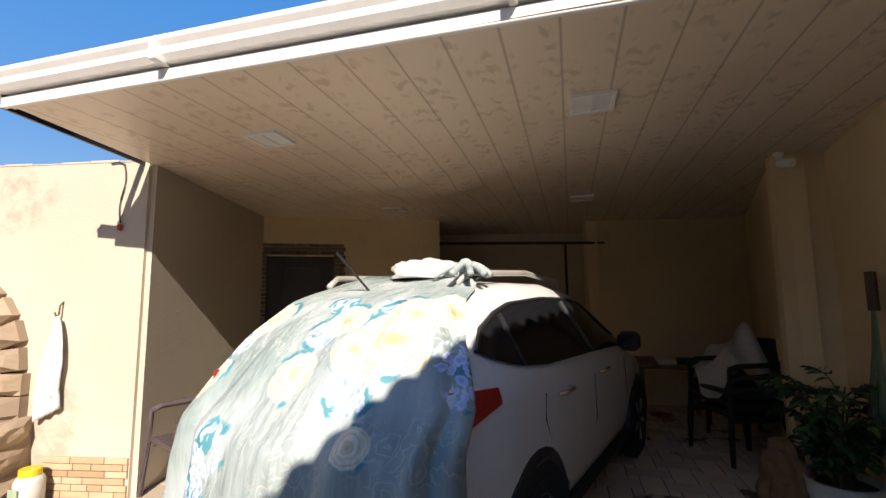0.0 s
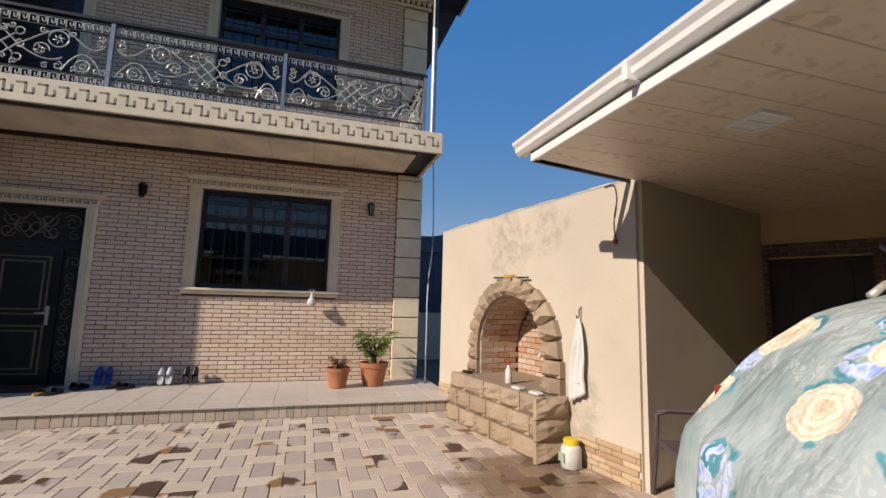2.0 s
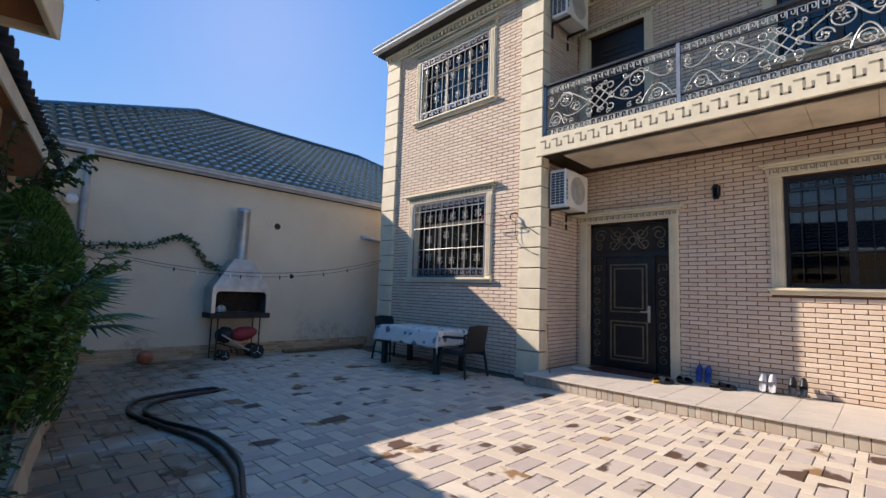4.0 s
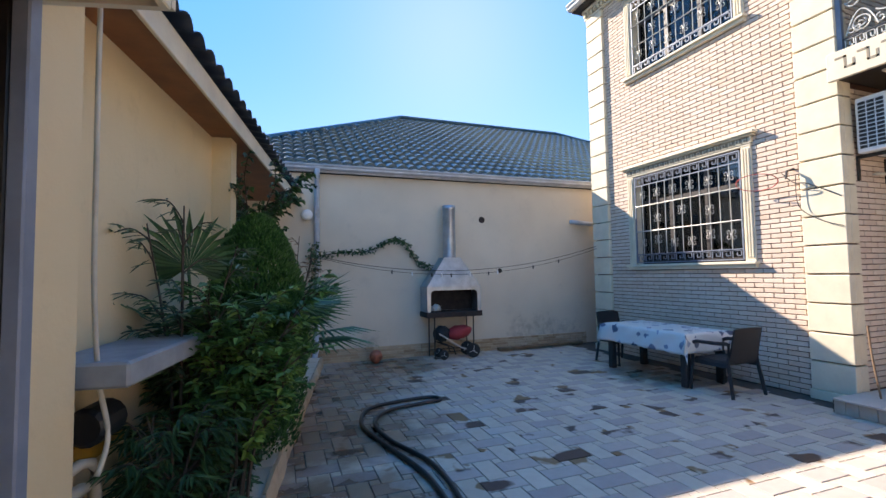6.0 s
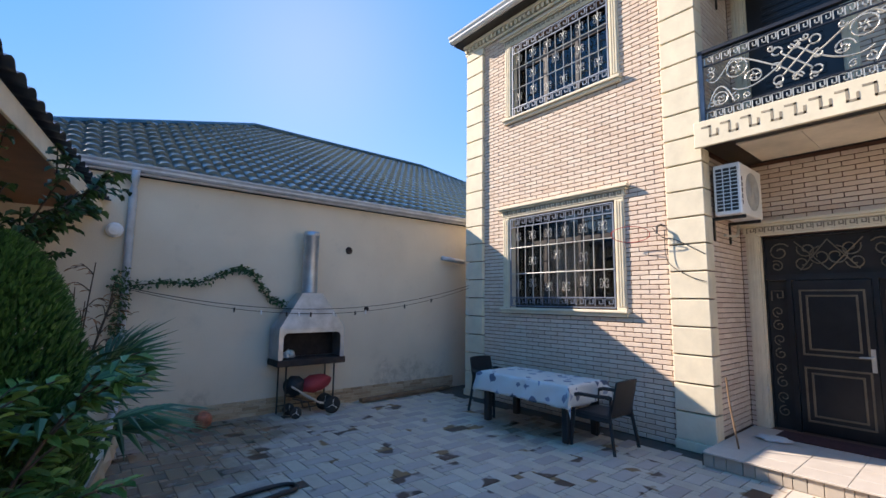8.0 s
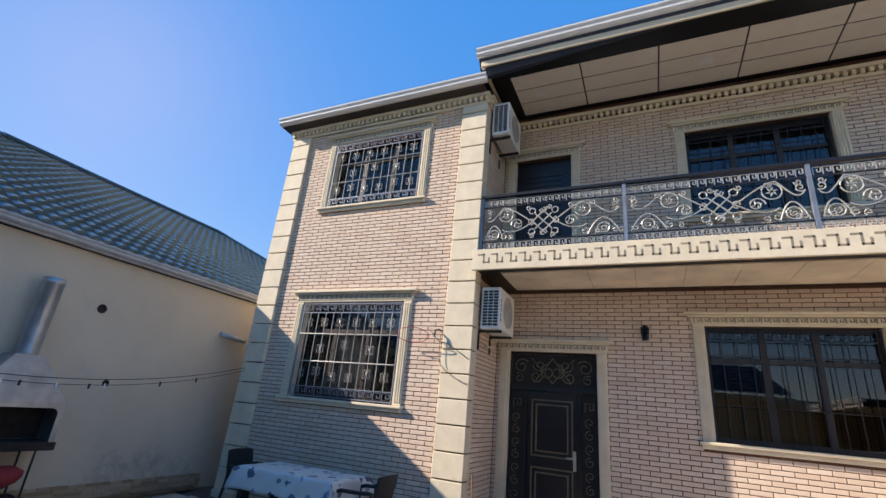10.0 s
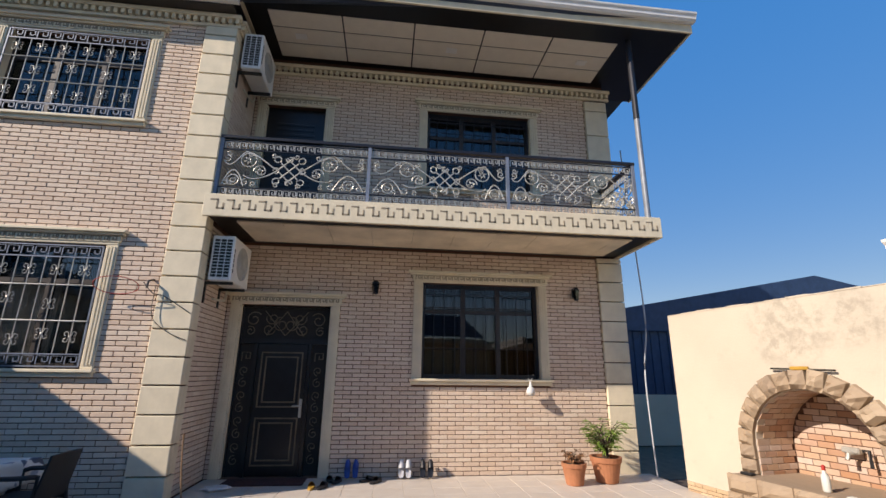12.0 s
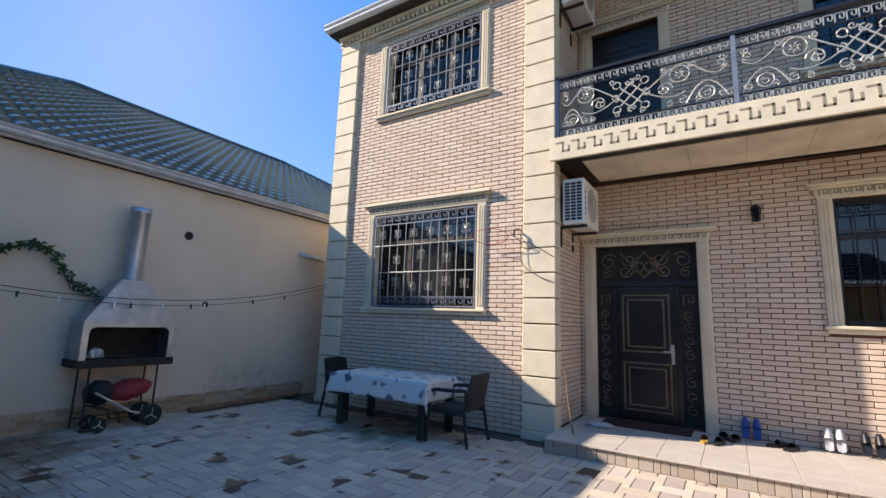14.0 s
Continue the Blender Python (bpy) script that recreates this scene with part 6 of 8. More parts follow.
# towel on its hook
tw = thing("towel", mf @ Vector((3.03, 0.65, 0.05)), "white cotton towel hanging from a wall hook", "towel")
bm = bmesh.new()
grid = []
for j in range(25):
    v = j / 24
    row = []
    for i in range(17):
        u = i / 16 - 0.5
        w = 0.03 + 0.17 * min(1, v * 2.2) ** 0.7
        row.append(bm.verts.new(mf @ Vector((3.03 - 0.035 * v + u * w + 0.012 * sin(v * 7), 1.36 - 0.8 * v + (0.10 * (u + 0.5) if v > 0.8 else 0), 0.04 + 0.02 * sin(u * 16 + v * 2) * min(1, v * 3) + 0.01))))
    grid.append(row)
for a, b in zip(grid, grid[1:]):
    for i in range(16):
        bm.faces.new((a[i], a[i + 1], b[i + 1], b[i]))
cl = part("cloth", bm, WHITE_CLOTH, tw, smooth=True)
cl.modifiers.new("thickness", 'SOLIDIFY').thickness = 0.006
bm = bmesh.new()
tube(bm, [mf @ Vector(q) for q in ((3.02, 1.48, 0.002), (3.02, 1.45, 0.03), (3.02, 1.38, 0.035), (3.02, 1.37, 0.06), (3.02, 1.40, 0.07))], 0.007, 6)
part("hook", bm, BRONZE, tw)

YELLOW_PLASTIC = plain("yellow_plastic_lid", (0.75, 0.55, 0.03), 0.4)
JAR_PLASTIC = plain("cloudy_white_plastic", (0.62, 0.63, 0.58), 0.35, 0, 0.2)
jar = thing("plastic_jar", (-3.90, 2.49, 0), "cloudy plastic jar with a yellow screw lid on the paving", "jar")
jm = Matrix.Translation((-3.90, 2.49, 0.002))
bm = bmesh.new()
lathe(bm, [(0.085, 0.0), (0.095, 0.01), (0.095, 0.17), (0.08, 0.2), (0.06, 0.21)], 18, jm)
body = part("body", bm, JAR_PLASTIC, jar, smooth=True)
bm = bmesh.new()
lathe(bm, [(0.068, 0.205), (0.07, 0.21), (0.07, 0.255), (0.06, 0.26)], 18, jm)
part("lid", bm, YELLOW_PLASTIC, jar, "yellow screw lid")
bm = bmesh.new()
box(bm, (-3.95, 2.385, 0.06), (-3.86, 2.393, 0.14))
part("label", bm, plain("faded_green_label", (0.35, 0.45, 0.3), 0.6), body)

tap = thing("water_tap", mf @ Vector((1.95, 0.9, -0.5)), "grey metal water tap on the niche wall", "tap")
bm = bmesh.new()
tube(bm, [mf @ Vector(q) for q in ((1.92, 0.93, -0.6), (1.92, 0.93, -0.48), (1.9, 0.92, -0.42), (1.9, 0.86, -0.39))], 0.022, 8)
box(bm, (1.80, 0.92, -0.54), (1.98, 0.985, -0.46), mf, 0.015)
part("body", bm, SILVER_METAL, tap)
bm = bmesh.new()
tube(bm, [mf @ Vector(q) for q in ((2.0, 0.96, -0.5), (2.06, 0.97, -0.5), (2.07, 0.8, -0.48))], 0.018, 6)
part("lever", bm, PLASTIC_BLACK, tap)
holder = thing("soap_holder", mf @ Vector((2.3, 1.1, -0.58)), "black plastic holder on the niche wall", "holder")
bm = bmesh.new()
box(bm, (2.25, 1.05, -0.605), (2.36, 1.33, -0.54), mf, 0.012)
part("body", bm, PLASTIC_BLACK, holder)
bot = thing("detergent_bottle", mf @ Vector((1.95, 0.585, 0.1)), "pale plastic bottle with a red cap on the basin", "bottle")
bmx = mf @ Matrix.Translation((1.98, 0.588, 0.12)) @ Matrix.Rotation(-pi / 2, 4, 'X')
bm = bmesh.new()
lathe(bm, [(0.035, 0), (0.04, 0.01), (0.038, 0.15), (0.016, 0.19), (0.015, 0.21)], 14, bmx)
part("body", bm, JAR_PLASTIC, bot, smooth=True)
bm = bmesh.new()
lathe(bm, [(0.018, 0.208), (0.018, 0.245), (0.008, 0.26)], 12, bmx)
part("cap", bm, RED_PLASTIC, bot)
for a, b, col, nm, lb in ((2.25, 0.2, JAR_PLASTIC, "soap_dish", "pale soap dish on the basin edge"), (1.05, 0.12, PLASTIC_BLACK, "scrubbing_brush", "dark scrubbing brush on the basin edge"), (2.55, 0.2, WHITE_CLOTH, "sponge", "pale sponge on the basin edge")):
    bm = bmesh.new()
    box(bm, (a, 0.587, b), (a + 0.15, 0.62, b + 0.09), mf, 0.012)
    solid(nm, bm, col, lb, nm.replace("_", " "))
YEL = plain("yellow_brown_handle", (0.45, 0.26, 0.04), 0.5)
tl = thing("garden_tool", mf @ Vector((1.9, 1.8, 0.06)), "long metal tool with a yellow handle lying over the arch", "tool")
bm = bmesh.new()
tube(bm, [mf @ Vector(q) for q in ((1.55, 1.825, 0.05), (2.25, 1.80, 0.05))], 0.012, 6)
part("shaft", bm, PIPE, tl)
bm = bmesh.new()
box(bm, (1.78, 1.805, 0.03), (1.98, 1.845, 0.07), mf, 0.008)
part("grip", bm, YEL, tl)


# ---- armchairs ----
def weave(name, c):
    m = Nodes(name)
    geo = m.coords()
    w1 = m.add("ShaderNodeTexWave", Scale=26.0)
    w1.bands_direction = 'Z'
    w2 = m.add("ShaderNodeTexWave", Scale=22.0)
    w2.bands_direction = 'X'
    for w in (w1, w2):
        m.join(geo, w.inputs["Vector"])
    h = m.math('MULTIPLY', w1.outputs["Fac"], w2.outputs["Fac"])
    m.colour(m.mix(h, tuple(v * 0.45 for v in c), c))
    m.gloss(0.55)
    m.bump(h, 0.8, 0.01)
    return m.mat


def armchair(pose_m, mat, label, group=""):
    ch = new("garden_armchair")
    tagged(ch, label, "chair", group)
    bm = bmesh.new()
    box(bm, (-0.25, -0.24, 0.40), (0.25, 0.26, 0.44), None, 0.012)
    part("seat", bm, mat, ch)
    bm = bmesh.new()
    rows = []
    for j in range(7):
        v = j / 6
        z, y = 0.44 + 0.42 * v, 0.25 + 0.09 * v
        w = 0.25 - 0.01 * v
        rows.append([[bm.verts.new((w * (i / 4 - 1), y + 0.03 * (1 - (i / 4 - 1) ** 2) + d, z + (0.015 * (1 - (i / 4 - 1) ** 2) if j == 6 else 0))) for i in range(9)] for d in (0.0, 0.022)])
    for a, b in zip(rows, rows[1:]):
        for s in (0, 1):
            for i in range(8):
                bm.faces.new((a[s][i], a[s][i + 1], b[s][i + 1], b[s][i]))
        for i in (0, 8):
            bm.faces.new((a[0][i], a[1][i], b[1][i], b[0][i]))
    for r in (rows[0], rows[-1]):
        for i in range(8):
            bm.faces.new((r[0][i], r[0][i + 1], r[1][i + 1], r[1][i]))
    part("backrest", bm, mat, ch)
    for s in (-1, 1):
        bm = bmesh.new()
        tube(bm, [(s * 0.27, 0.27, 0.67), (s * 0.29, 0.1, 0.66), (s * 0.29, -0.15, 0.655), (s * 0.285, -0.23, 0.63)], 0.024, 8)
        part("armrest", bm, mat, ch, smooth=True)
        bm = bmesh.new()
        tube(bm, [(s * 0.285, -0.23, 0.635), (s * 0.28, -0.24, 0.42), (s * 0.30, -0.27, 0.0)], 0.022, 6)
        part("leg", bm, mat, ch)
        bm = bmesh.new()
        tube(bm, [(s * 0.26, 0.28, 0.68), (s * 0.26, 0.26, 0.42), (s * 0.29, 0.33, 0.0)], 0.022, 6)
        part("leg", bm, mat, ch)
        bm = bmesh.new()
        box(bm, (s * 0.25, -0.22, 0.36), (s * 0.275, 0.25, 0.42), None, 0.005)
        part("rail", bm, mat, ch)
    ch.matrix_basis = pose_m
    return ch


DARK_WEAVE = weave("dark_grey_woven_plastic", (0.035, 0.032, 0.035))
BROWN_WEAVE = weave("brown_woven_plastic", (0.16, 0.12, 0.12))
armchair(pose(-6.0, -5.95, 0, 0, 0, 0), DARK_WEAVE, "dark grey woven plastic armchair drawn up to the garden table", "garden chairs")
armchair(pose(-6.15, -8.02, 0, 0, 0, 180), DARK_WEAVE, "dark grey woven plastic armchair at the far table end", "garden chairs")
armchair(pose(-2.84, 2.93, 0, 0, 0, -25), BROWN_WEAVE, "brown woven plastic armchair beside the car")

# ---- garden table with its cloth ----
tab = thing("garden_table", (-6.02, -7.0, 0), "dark plastic garden table against the brick wall", "table")
TX0, TX1, TY0, TY1 = -6.42, -5.62, -7.8, -6.2
bm = bmesh.new()
box(bm, (TX0, TY0, 0.69), (TX1, TY1, 0.735), None, 0.01)
part("tabletop", bm, DARK_WEAVE, tab)
for x in (TX0 + 0.07, TX1 - 0.07):
    for y in (TY0 + 0.08, TY1 - 0.08):
        bm = bmesh.new()
        box(bm, (x - 0.05, y - 0.05, 0), (x + 0.05, y + 0.05, 0.69), None, 0.012)
        part("leg", bm, PLASTIC_BLACK, tab)


def leaf_print():
    m = Nodes("leaf_print_oilcloth")
    co = m.coords()
    wob = m.add("ShaderNodeTexNoise", Scale=7.0)
    m.join(co, wob.inputs["Vector"])
    vec = m.add("ShaderNodeMix")
    vec.data_type = 'VECTOR'
    vec.inputs[0].default_value = 0.09
    m.join(co, vec.inputs[4])
    m.join(wob.outputs["Color"], vec.inputs[5])
    v = m.add("ShaderNodeTexVoronoi", Scale=7.0)
    m.join(vec.outputs[1], v.inputs["Vector"])
    v.distance = 'MANHATTAN'
    sep = m.add("ShaderNodeSeparateColor")
    m.join(v.outputs["Color"], sep.inputs[0])
    mask = m.math('MULTIPLY', m.ramp(v.outputs["Distance"], (0.52, (1, 1, 1)), (0.57, (0, 0, 0))), m.ramp(sep.outputs[0], (0.3, (0, 0, 0)), (0.32, (1, 1, 1))))
    vein = m.noise(30, 2)
    col = m.mix(mask, m.mix(m.noise(5), (0.66, 0.66, 0.62), (0.76, 0.76, 0.73)), m.mix(sep.outputs[1], (0.06, 0.08, 0.13), (0.30, 0.36, 0.46)))
    m.colour(col)
    m.gloss(0.4)
    m.bump(vein, 0.1, 0.003)
    return m.mat


bm = bmesh.new()
nx, ny = 34, 56
grid = []
for i in range(nx + 1):
    row = []
    for j in range(ny + 1):
        x = TX0 - 0.16 + (TX1 - TX0 + 0.46) * i / nx
        y = TY0 - 0.24 + (TY1 - TY0 + 0.52) * j / ny
        ox = max(0, TX0 - 0.01 - x, x - TX1 - 0.01)
        oy = max(0, TY0 - 0.01 - y, y - TY1 - 0.01)
        px = min(max(x, TX0 - 0.012), TX1 + 0.012)
        py = min(max(y, TY0 - 0.012), TY1 + 0.012)
        drop = hypot(ox, oy)
        wav = 0.02 * sin(y * 13 + x * 9) * min(1, drop * 8)
        px += (wav + ox * 0.12) * (1 if x > TX1 else -1) if ox else 0
        py += (wav + oy * 0.12) * (1 if y > TY1 else -1) if oy else 0
        if ox and oy:
            px += 0.05 * (1 if x > TX1 else -1)
            py += 0.05 * (1 if y > TY1 else -1)
        row.append(bm.verts.new((max(px, BAY_X + 0.05), py, 0.742 - drop * 0.97 + 0.002 * sin(x * 21) * sin(y * 17))))
    grid.append(row)
for a, b in zip(grid, grid[1:]):
    for j in range(ny):
        bm.faces.new((a[j], a[j + 1], b[j + 1], b[j]))
cloth = solid("tablecloth", bm, leaf_print(), "white oilcloth printed with grey-blue leaves hanging over the table", "tablecloth", smooth=True)
cloth.modifiers.new("thickness", 'SOLIDIFY').thickness = 0.003

# ---- barbecue ----
ZINC = plain("galvanised_sheet_steel", (0.42, 0.46, 0.50), 0.36, 0.75, 0.25, 5)
RUSTY = plain("sooty_rusted_steel", (0.05, 0.035, 0.03), 0.8, 0.3, 0.5, 9)
bbq = thing("barbecue", (-3.62, -9.75, 0), "galvanised steel barbecue with a tapered hood and tall flue", "barbecue")
X0, X1, Y0, Y1 = -4.17, -3.07, -10.05, -9.62
bm = bmesh.new()
t = 0.012
HZ = 1.36
box(bm, (X0, Y0, 0.88), (X0 + t, Y1, HZ))
box(bm, (X1 - t, Y0, 0.88), (X1, Y1, HZ))
box(bm, (X0 + t, Y0, 0.88), (X1 - t, Y0 + t, HZ))
outer = [(X0, 0.9), (X0, HZ), (X1, HZ), (X1, 0.9)]
hole = []
rr = 0.08
fx0, fx1, fz0, fz1 = X0 + 0.07, X1 - 0.07, 0.93, 1.29
for cx_, cz_, st in ((fx1 - rr, fz1 - rr, 0), (fx0 + rr, fz1 - rr, pi / 2)):
    for k in range(5):
        hole.append((cx_ + rr * cos(st + k * pi / 8), cz_ + rr * sin(st + k * pi / 8)))
# front plate: jambs and a head with rounded corners
box(bm, (X0 + t, Y1 - t, 0.88), (fx0, Y1, HZ))
box(bm, (fx1, Y1 - t, 0.88), (X1 - t, Y1, HZ))
box(bm, (fx0, Y1 - t, fz1), (fx1, Y1, HZ))
for sgn, cx_ in ((1, fx1), (-1, fx0)):
    vs = []
    pts = [(cx_, fz1)] + [(cx_ - sgn * rr + sgn * rr * cos(k * pi / 10), fz1 - rr + rr * sin(k * pi / 10)) for k in range(6)]
    for yy in (Y1, Y1 - t):
        vs.append([bm.verts.new((a, yy, b)) for a, b in pts])
    bm.faces.new(vs[0])
    bm.faces.new(vs[1][::-1])
    for k in range(1, len(pts) - 1):
        bm.faces.new((vs[0][k], vs[0][k + 1], vs[1][k + 1], vs[1][k]))
firebox = part("firebox", bm, ZINC, bbq)
bm = bmesh.new()
lowr = [(X0, Y0, HZ), (X1, Y0, HZ), (X1, Y1, HZ), (X0, Y1, HZ)]
CXB, CYB = -3.62, -9.86
topr = [(CXB - 0.17, CYB - 0.15, 1.92), (CXB + 0.17, CYB - 0.15, 1.92), (CXB + 0.17, CYB + 0.15, 1.92), (CXB - 0.17, CYB + 0.15, 1.92)]
a = [bm.verts.new(p) for p in lowr]
b = [bm.verts.new(p) for p in topr]
for k in range(4):
    bm.faces.new((a[k], a[(k + 1) % 4], b[(k + 1) % 4], b[k]))
bm.faces.new(b)
part("hood", bm, ZINC, bbq)
bm = bmesh.new()
lathe(bm, [(0.135, 1.90), (0.125, 1.95), (0.125, 2.86), (0.132, 2.87), (0.132, 2.95), (0.118, 2.95), (0.118, 2.5)], 24, Matrix.Translation((CXB, CYB, 0)))
part("flue", bm, ZINC, bbq, "shiny round flue", True)
bm = bmesh.new()
box(bm, (X0 - 0.02, Y0, 0.78), (X1 + 0.02, Y1 + 0.03, 0.88), None, 0.008)
part("ash_tray", bm, RUSTY, bbq, "sooty rusted coal tray")
bm = bmesh.new()
box(bm, (X0 + t + 0.003, Y0 + t + 0.003, 0.885), (X1 - t - 0.003, Y0 + t + 0.012, HZ))
part("soot_lining", bm, RUSTY, bbq)
for x in (X0 + 0.15, X1 - 0.15):
    for y in (Y0 + 0.05, Y1 - 0.04):
        bm = bmesh.new()
        tube(bm, [(x, y, 0.78), (x, y, 0)], 0.013, 6)
        part("leg", bm, PIPE, bbq)
bm = bmesh.new()
for y in (Y0 + 0.05, Y1 - 0.04):
    tube(bm, [(X0 + 0.15, y, 0.12), (X1 - 0.15, y, 0.12)], 0.009, 5)
part("stretcher", bm, PIPE, bbq)
crumple("foil_ball", (-3.3, -9.8, 0.92), (0.09, 0.07, 0.08), SILVER_METAL, "crumpled foil on the barbecue coals", "foil", 5.0)

st = thing("pushchair", (-3.65, -9.55, 0), "folded red and black pushchair stored under the barbecue", "pushchair")
RED_CLOTH = plain("red_nylon", (0.36, 0.03, 0.035), 0.7)
bm = bmesh.new()
bmesh.ops.create_icosphere(bm, subdivisions=3, radius=1.0)
for v in bm.verts:
    p = v.co.copy()
    v.co = Vector((-3.72 + p.x * 0.27, -9.72 + p.y * 0.16, 0.47 + p.z * 0.13 - p.x * 0.03)) + p * 0.03 * noise.noise(p * 3)
part("seat_cover", bm, RED_CLOTH, st, smooth=True)
bm = bmesh.new()
bmesh.ops.create_icosphere(bm, subdivisions=3, radius=1.0)
for v in bm.verts:
    p = v.co.copy()
    v.co = Vector((-3.38 + p.x * 0.16, -9.72 + p.y * 0.15, 0.46 + p.z * 0.15)) + p * 0.04 * noise.noise(p * 3)
part("hood", bm, RUBBER, st, "black folded hood", True)
for dy in (-9.56, -9.86):
    bm = bmesh.new()
    tube(bm, [(-3.28, dy, 0.48), (-3.72, dy, 0.2), (-3.92, dy, 0.14)], 0.016, 6)
    part("frame_tube", bm, SILVER_METAL, st)
    bm = bmesh.new()
    tube(bm, [(-3.3, dy, 0.3), (-3.55, dy, 0.22), (-3.6, dy, 0.08)], 0.012, 6)
    part("frame_tube", bm, PLASTIC_BLACK, st)
    for wx, wr in ((-3.95, 0.135), (-3.35, 0.09)):
        turn = Matrix.Translation((wx, dy + 0.03, wr)) @ Matrix.Rotation(-pi / 2, 4, 'X')
        bm = bmesh.new()
        lathe(bm, [(wr * 0.72, -0.025), (wr, -0.02), (wr, 0.02), (wr * 0.72, 0.025)], 22, turn)
        wh = part("wheel", bm, RUBBER, st)
        bm = bmesh.new()
        lathe(bm, [(wr * 0.66, -0.012), (wr * 0.74, -0.012), (wr * 0.74, 0.02), (wr * 0.66, 0.02)], 22, turn)
        for k in range(3):
            a = 2 * pi * k / 3 + 0.4
            tube(bm, [turn @ Vector((0, 0, 0.012)), turn @ Vector((wr * 0.68 * cos(a), wr * 0.68 * sin(a), 0.012))], 0.016, 5)
        part("spokes", bm, WHITE_PAINT, wh)

ball = bmesh.new()
bmesh.ops.create_icosphere(ball, subdivisions=4, radius=0.12, matrix=Matrix.Translation((-2.12, -9.78, 0.12)))
for v in ball.verts:
    d = (v.co - Vector((-2.12, -9.78, 0.12))).normalized()
    v.co -= d * 0.006 * max(0.0, 1 - abs(sin(d.x * 7) * sin(d.y * 7 + 1) * sin(d.z * 7 + 2)) * 8)
solid("football", ball, plain("faded_orange_red_ball", (0.42, 0.12, 0.06), 0.5, 0, 0.6, 14), "faded orange-red ball resting on the paving", "ball", smooth=True)

BLACK_HOSE = plain("black_garden_hose", (0.012, 0.012, 0.013), 0.4)


bm = bmesh.new()
z = 0.028
tube(bm, smooth_line([(-0.95, -2.6, z), (-1.25, -3.4, z), (-1.5, -4.2, z), (-1.55, -5.0, z), (-1.38, -5.8, z), (-1.28, -6.45, z), (-1.45, -6.95, z), (-1.85, -7.12, z), (-2.3, -7.15, z), (-2.36, -6.98, z), (-2.05, -6.92, z), (-1.65, -6.8, z), (-1.42, -6.45, z), (-1.45, -5.9, z), (-1.66, -5.2, z), (-1.62, -4.4, z), (-1.35, -3.6, z), (-1.1, -2.8, z)]), 0.022, 8)
solid("garden_hose", bm, BLACK_HOSE, "thick black rubber hose lying in a loop on the paving", "hose", smooth=True)

# ---- on the rear wall ----


def leaf_mat(name, a, b, spec=0.4):
    m = Nodes(name)
    m.colour(m.ramp(m.random(), (0.0, a), (0.7, b), (1.0, tuple(min(1, v * 1.35) for v in b))))
    m.gloss(0.5, 0, spec)
    m.bsdf.inputs["Transmission Weight"].default_value = 0.0
    m.bsdf.inputs["Subsurface Weight"].default_value = 0.0
    return m.mat


LEAF_DARK = leaf_mat("dark_green_leaf", (0.02, 0.05, 0.018), (0.055, 0.115, 0.035))
LEAF_GREEN = leaf_mat("fresh_green_leaf", (0.06, 0.13, 0.03), (0.14, 0.26, 0.06))
LEAF_CONIFER = leaf_mat("conifer_scale_leaf", (0.025, 0.07, 0.015), (0.065, 0.15, 0.03))
LEAF_LIME = leaf_mat("yellow_green_leaf", (0.09, 0.17, 0.02), (0.18, 0.27, 0.04))
LEAF_GREY = leaf_mat("grey_green_leaf", (0.06, 0.10, 0.05), (0.12, 0.17, 0.09))
LEAF_PALM = leaf_mat("palm_leaf", (0.035, 0.085, 0.04), (0.08, 0.16, 0.06))
LEAF_DRY = leaf_mat("dry_brown_leaf", (0.16, 0.07, 0.03), (0.30, 0.15, 0.07))
BARK = plain("brown_bark", (0.09, 0.06, 0.04), 0.9, relief=0.5)


def leaf_cloud(name, spots, length, width, material, parent, seed, droop=0.2, curl=0.25):
    """Many folded leaves: spots are (place, direction)."""
    rng = random.Random(seed)
    verts, faces = [], []
    for p, d in spots:
        p, d = Vector(p), Vector(d)
        if d.length < 1e-4:
            d = Vector((0, 0, 1))
        d.normalize()
        d = (d + Vector((rng.uniform(-0.3, 0.3), rng.uniform(-0.3, 0.3), rng.uniform(-0.3, 0.2) - droop * 0.5))).normalized()
        s = d.cross(Vector((rng.uniform(-0.4, 0.4), rng.uniform(-0.4, 0.4), 1)))
        if s.length < 1e-3:
            s = Vector((1, 0, 0))
        s.normalize()
        nrm = s.cross(d)
        l, w = length * rng.uniform(0.7, 1.25), width * rng.uniform(0.75, 1.2)
        k = len(verts)
        verts += [p, p + d * l * 0.35 + s * w * 0.5 + nrm * w * curl, p + d * l * 0.4, p + d * l * 0.35 - s * w * 0.5 + nrm * w * curl,
                  p + d * l * 0.75 + s * w * 0.35 - Vector((0, 0, droop * l * 0.15)) + nrm * w * curl, p + d * l * 0.75 - s * w * 0.35 - Vector((0, 0, droop * l * 0.15)) + nrm * w * curl,
                  p + d * l - Vector((0, 0, droop * l * 0.35))]
        faces += [(k, k + 1, k + 2), (k, k + 2, k + 3), (k + 1, k + 4, k + 6, k + 2), (k + 2, k + 6, k + 5, k + 3)]
    me = bpy.data.meshes.new(name)
    me.from_pydata([tuple(v) for v in verts], [], faces)
    me.materials.append(material)
    me.update()
    ob = tagged(new(name, me), kind="stuff")
    ob.parent = parent
    if parent.parent is None and parent.type == 'EMPTY':
        ob.matrix_parent_inverse = parent.matrix_basis.inverted()
    return ob


def stem(bm, pts, r0, r1):
    tube(bm, smooth_line(pts, 5), r0, 5, taper=r1 / r0)


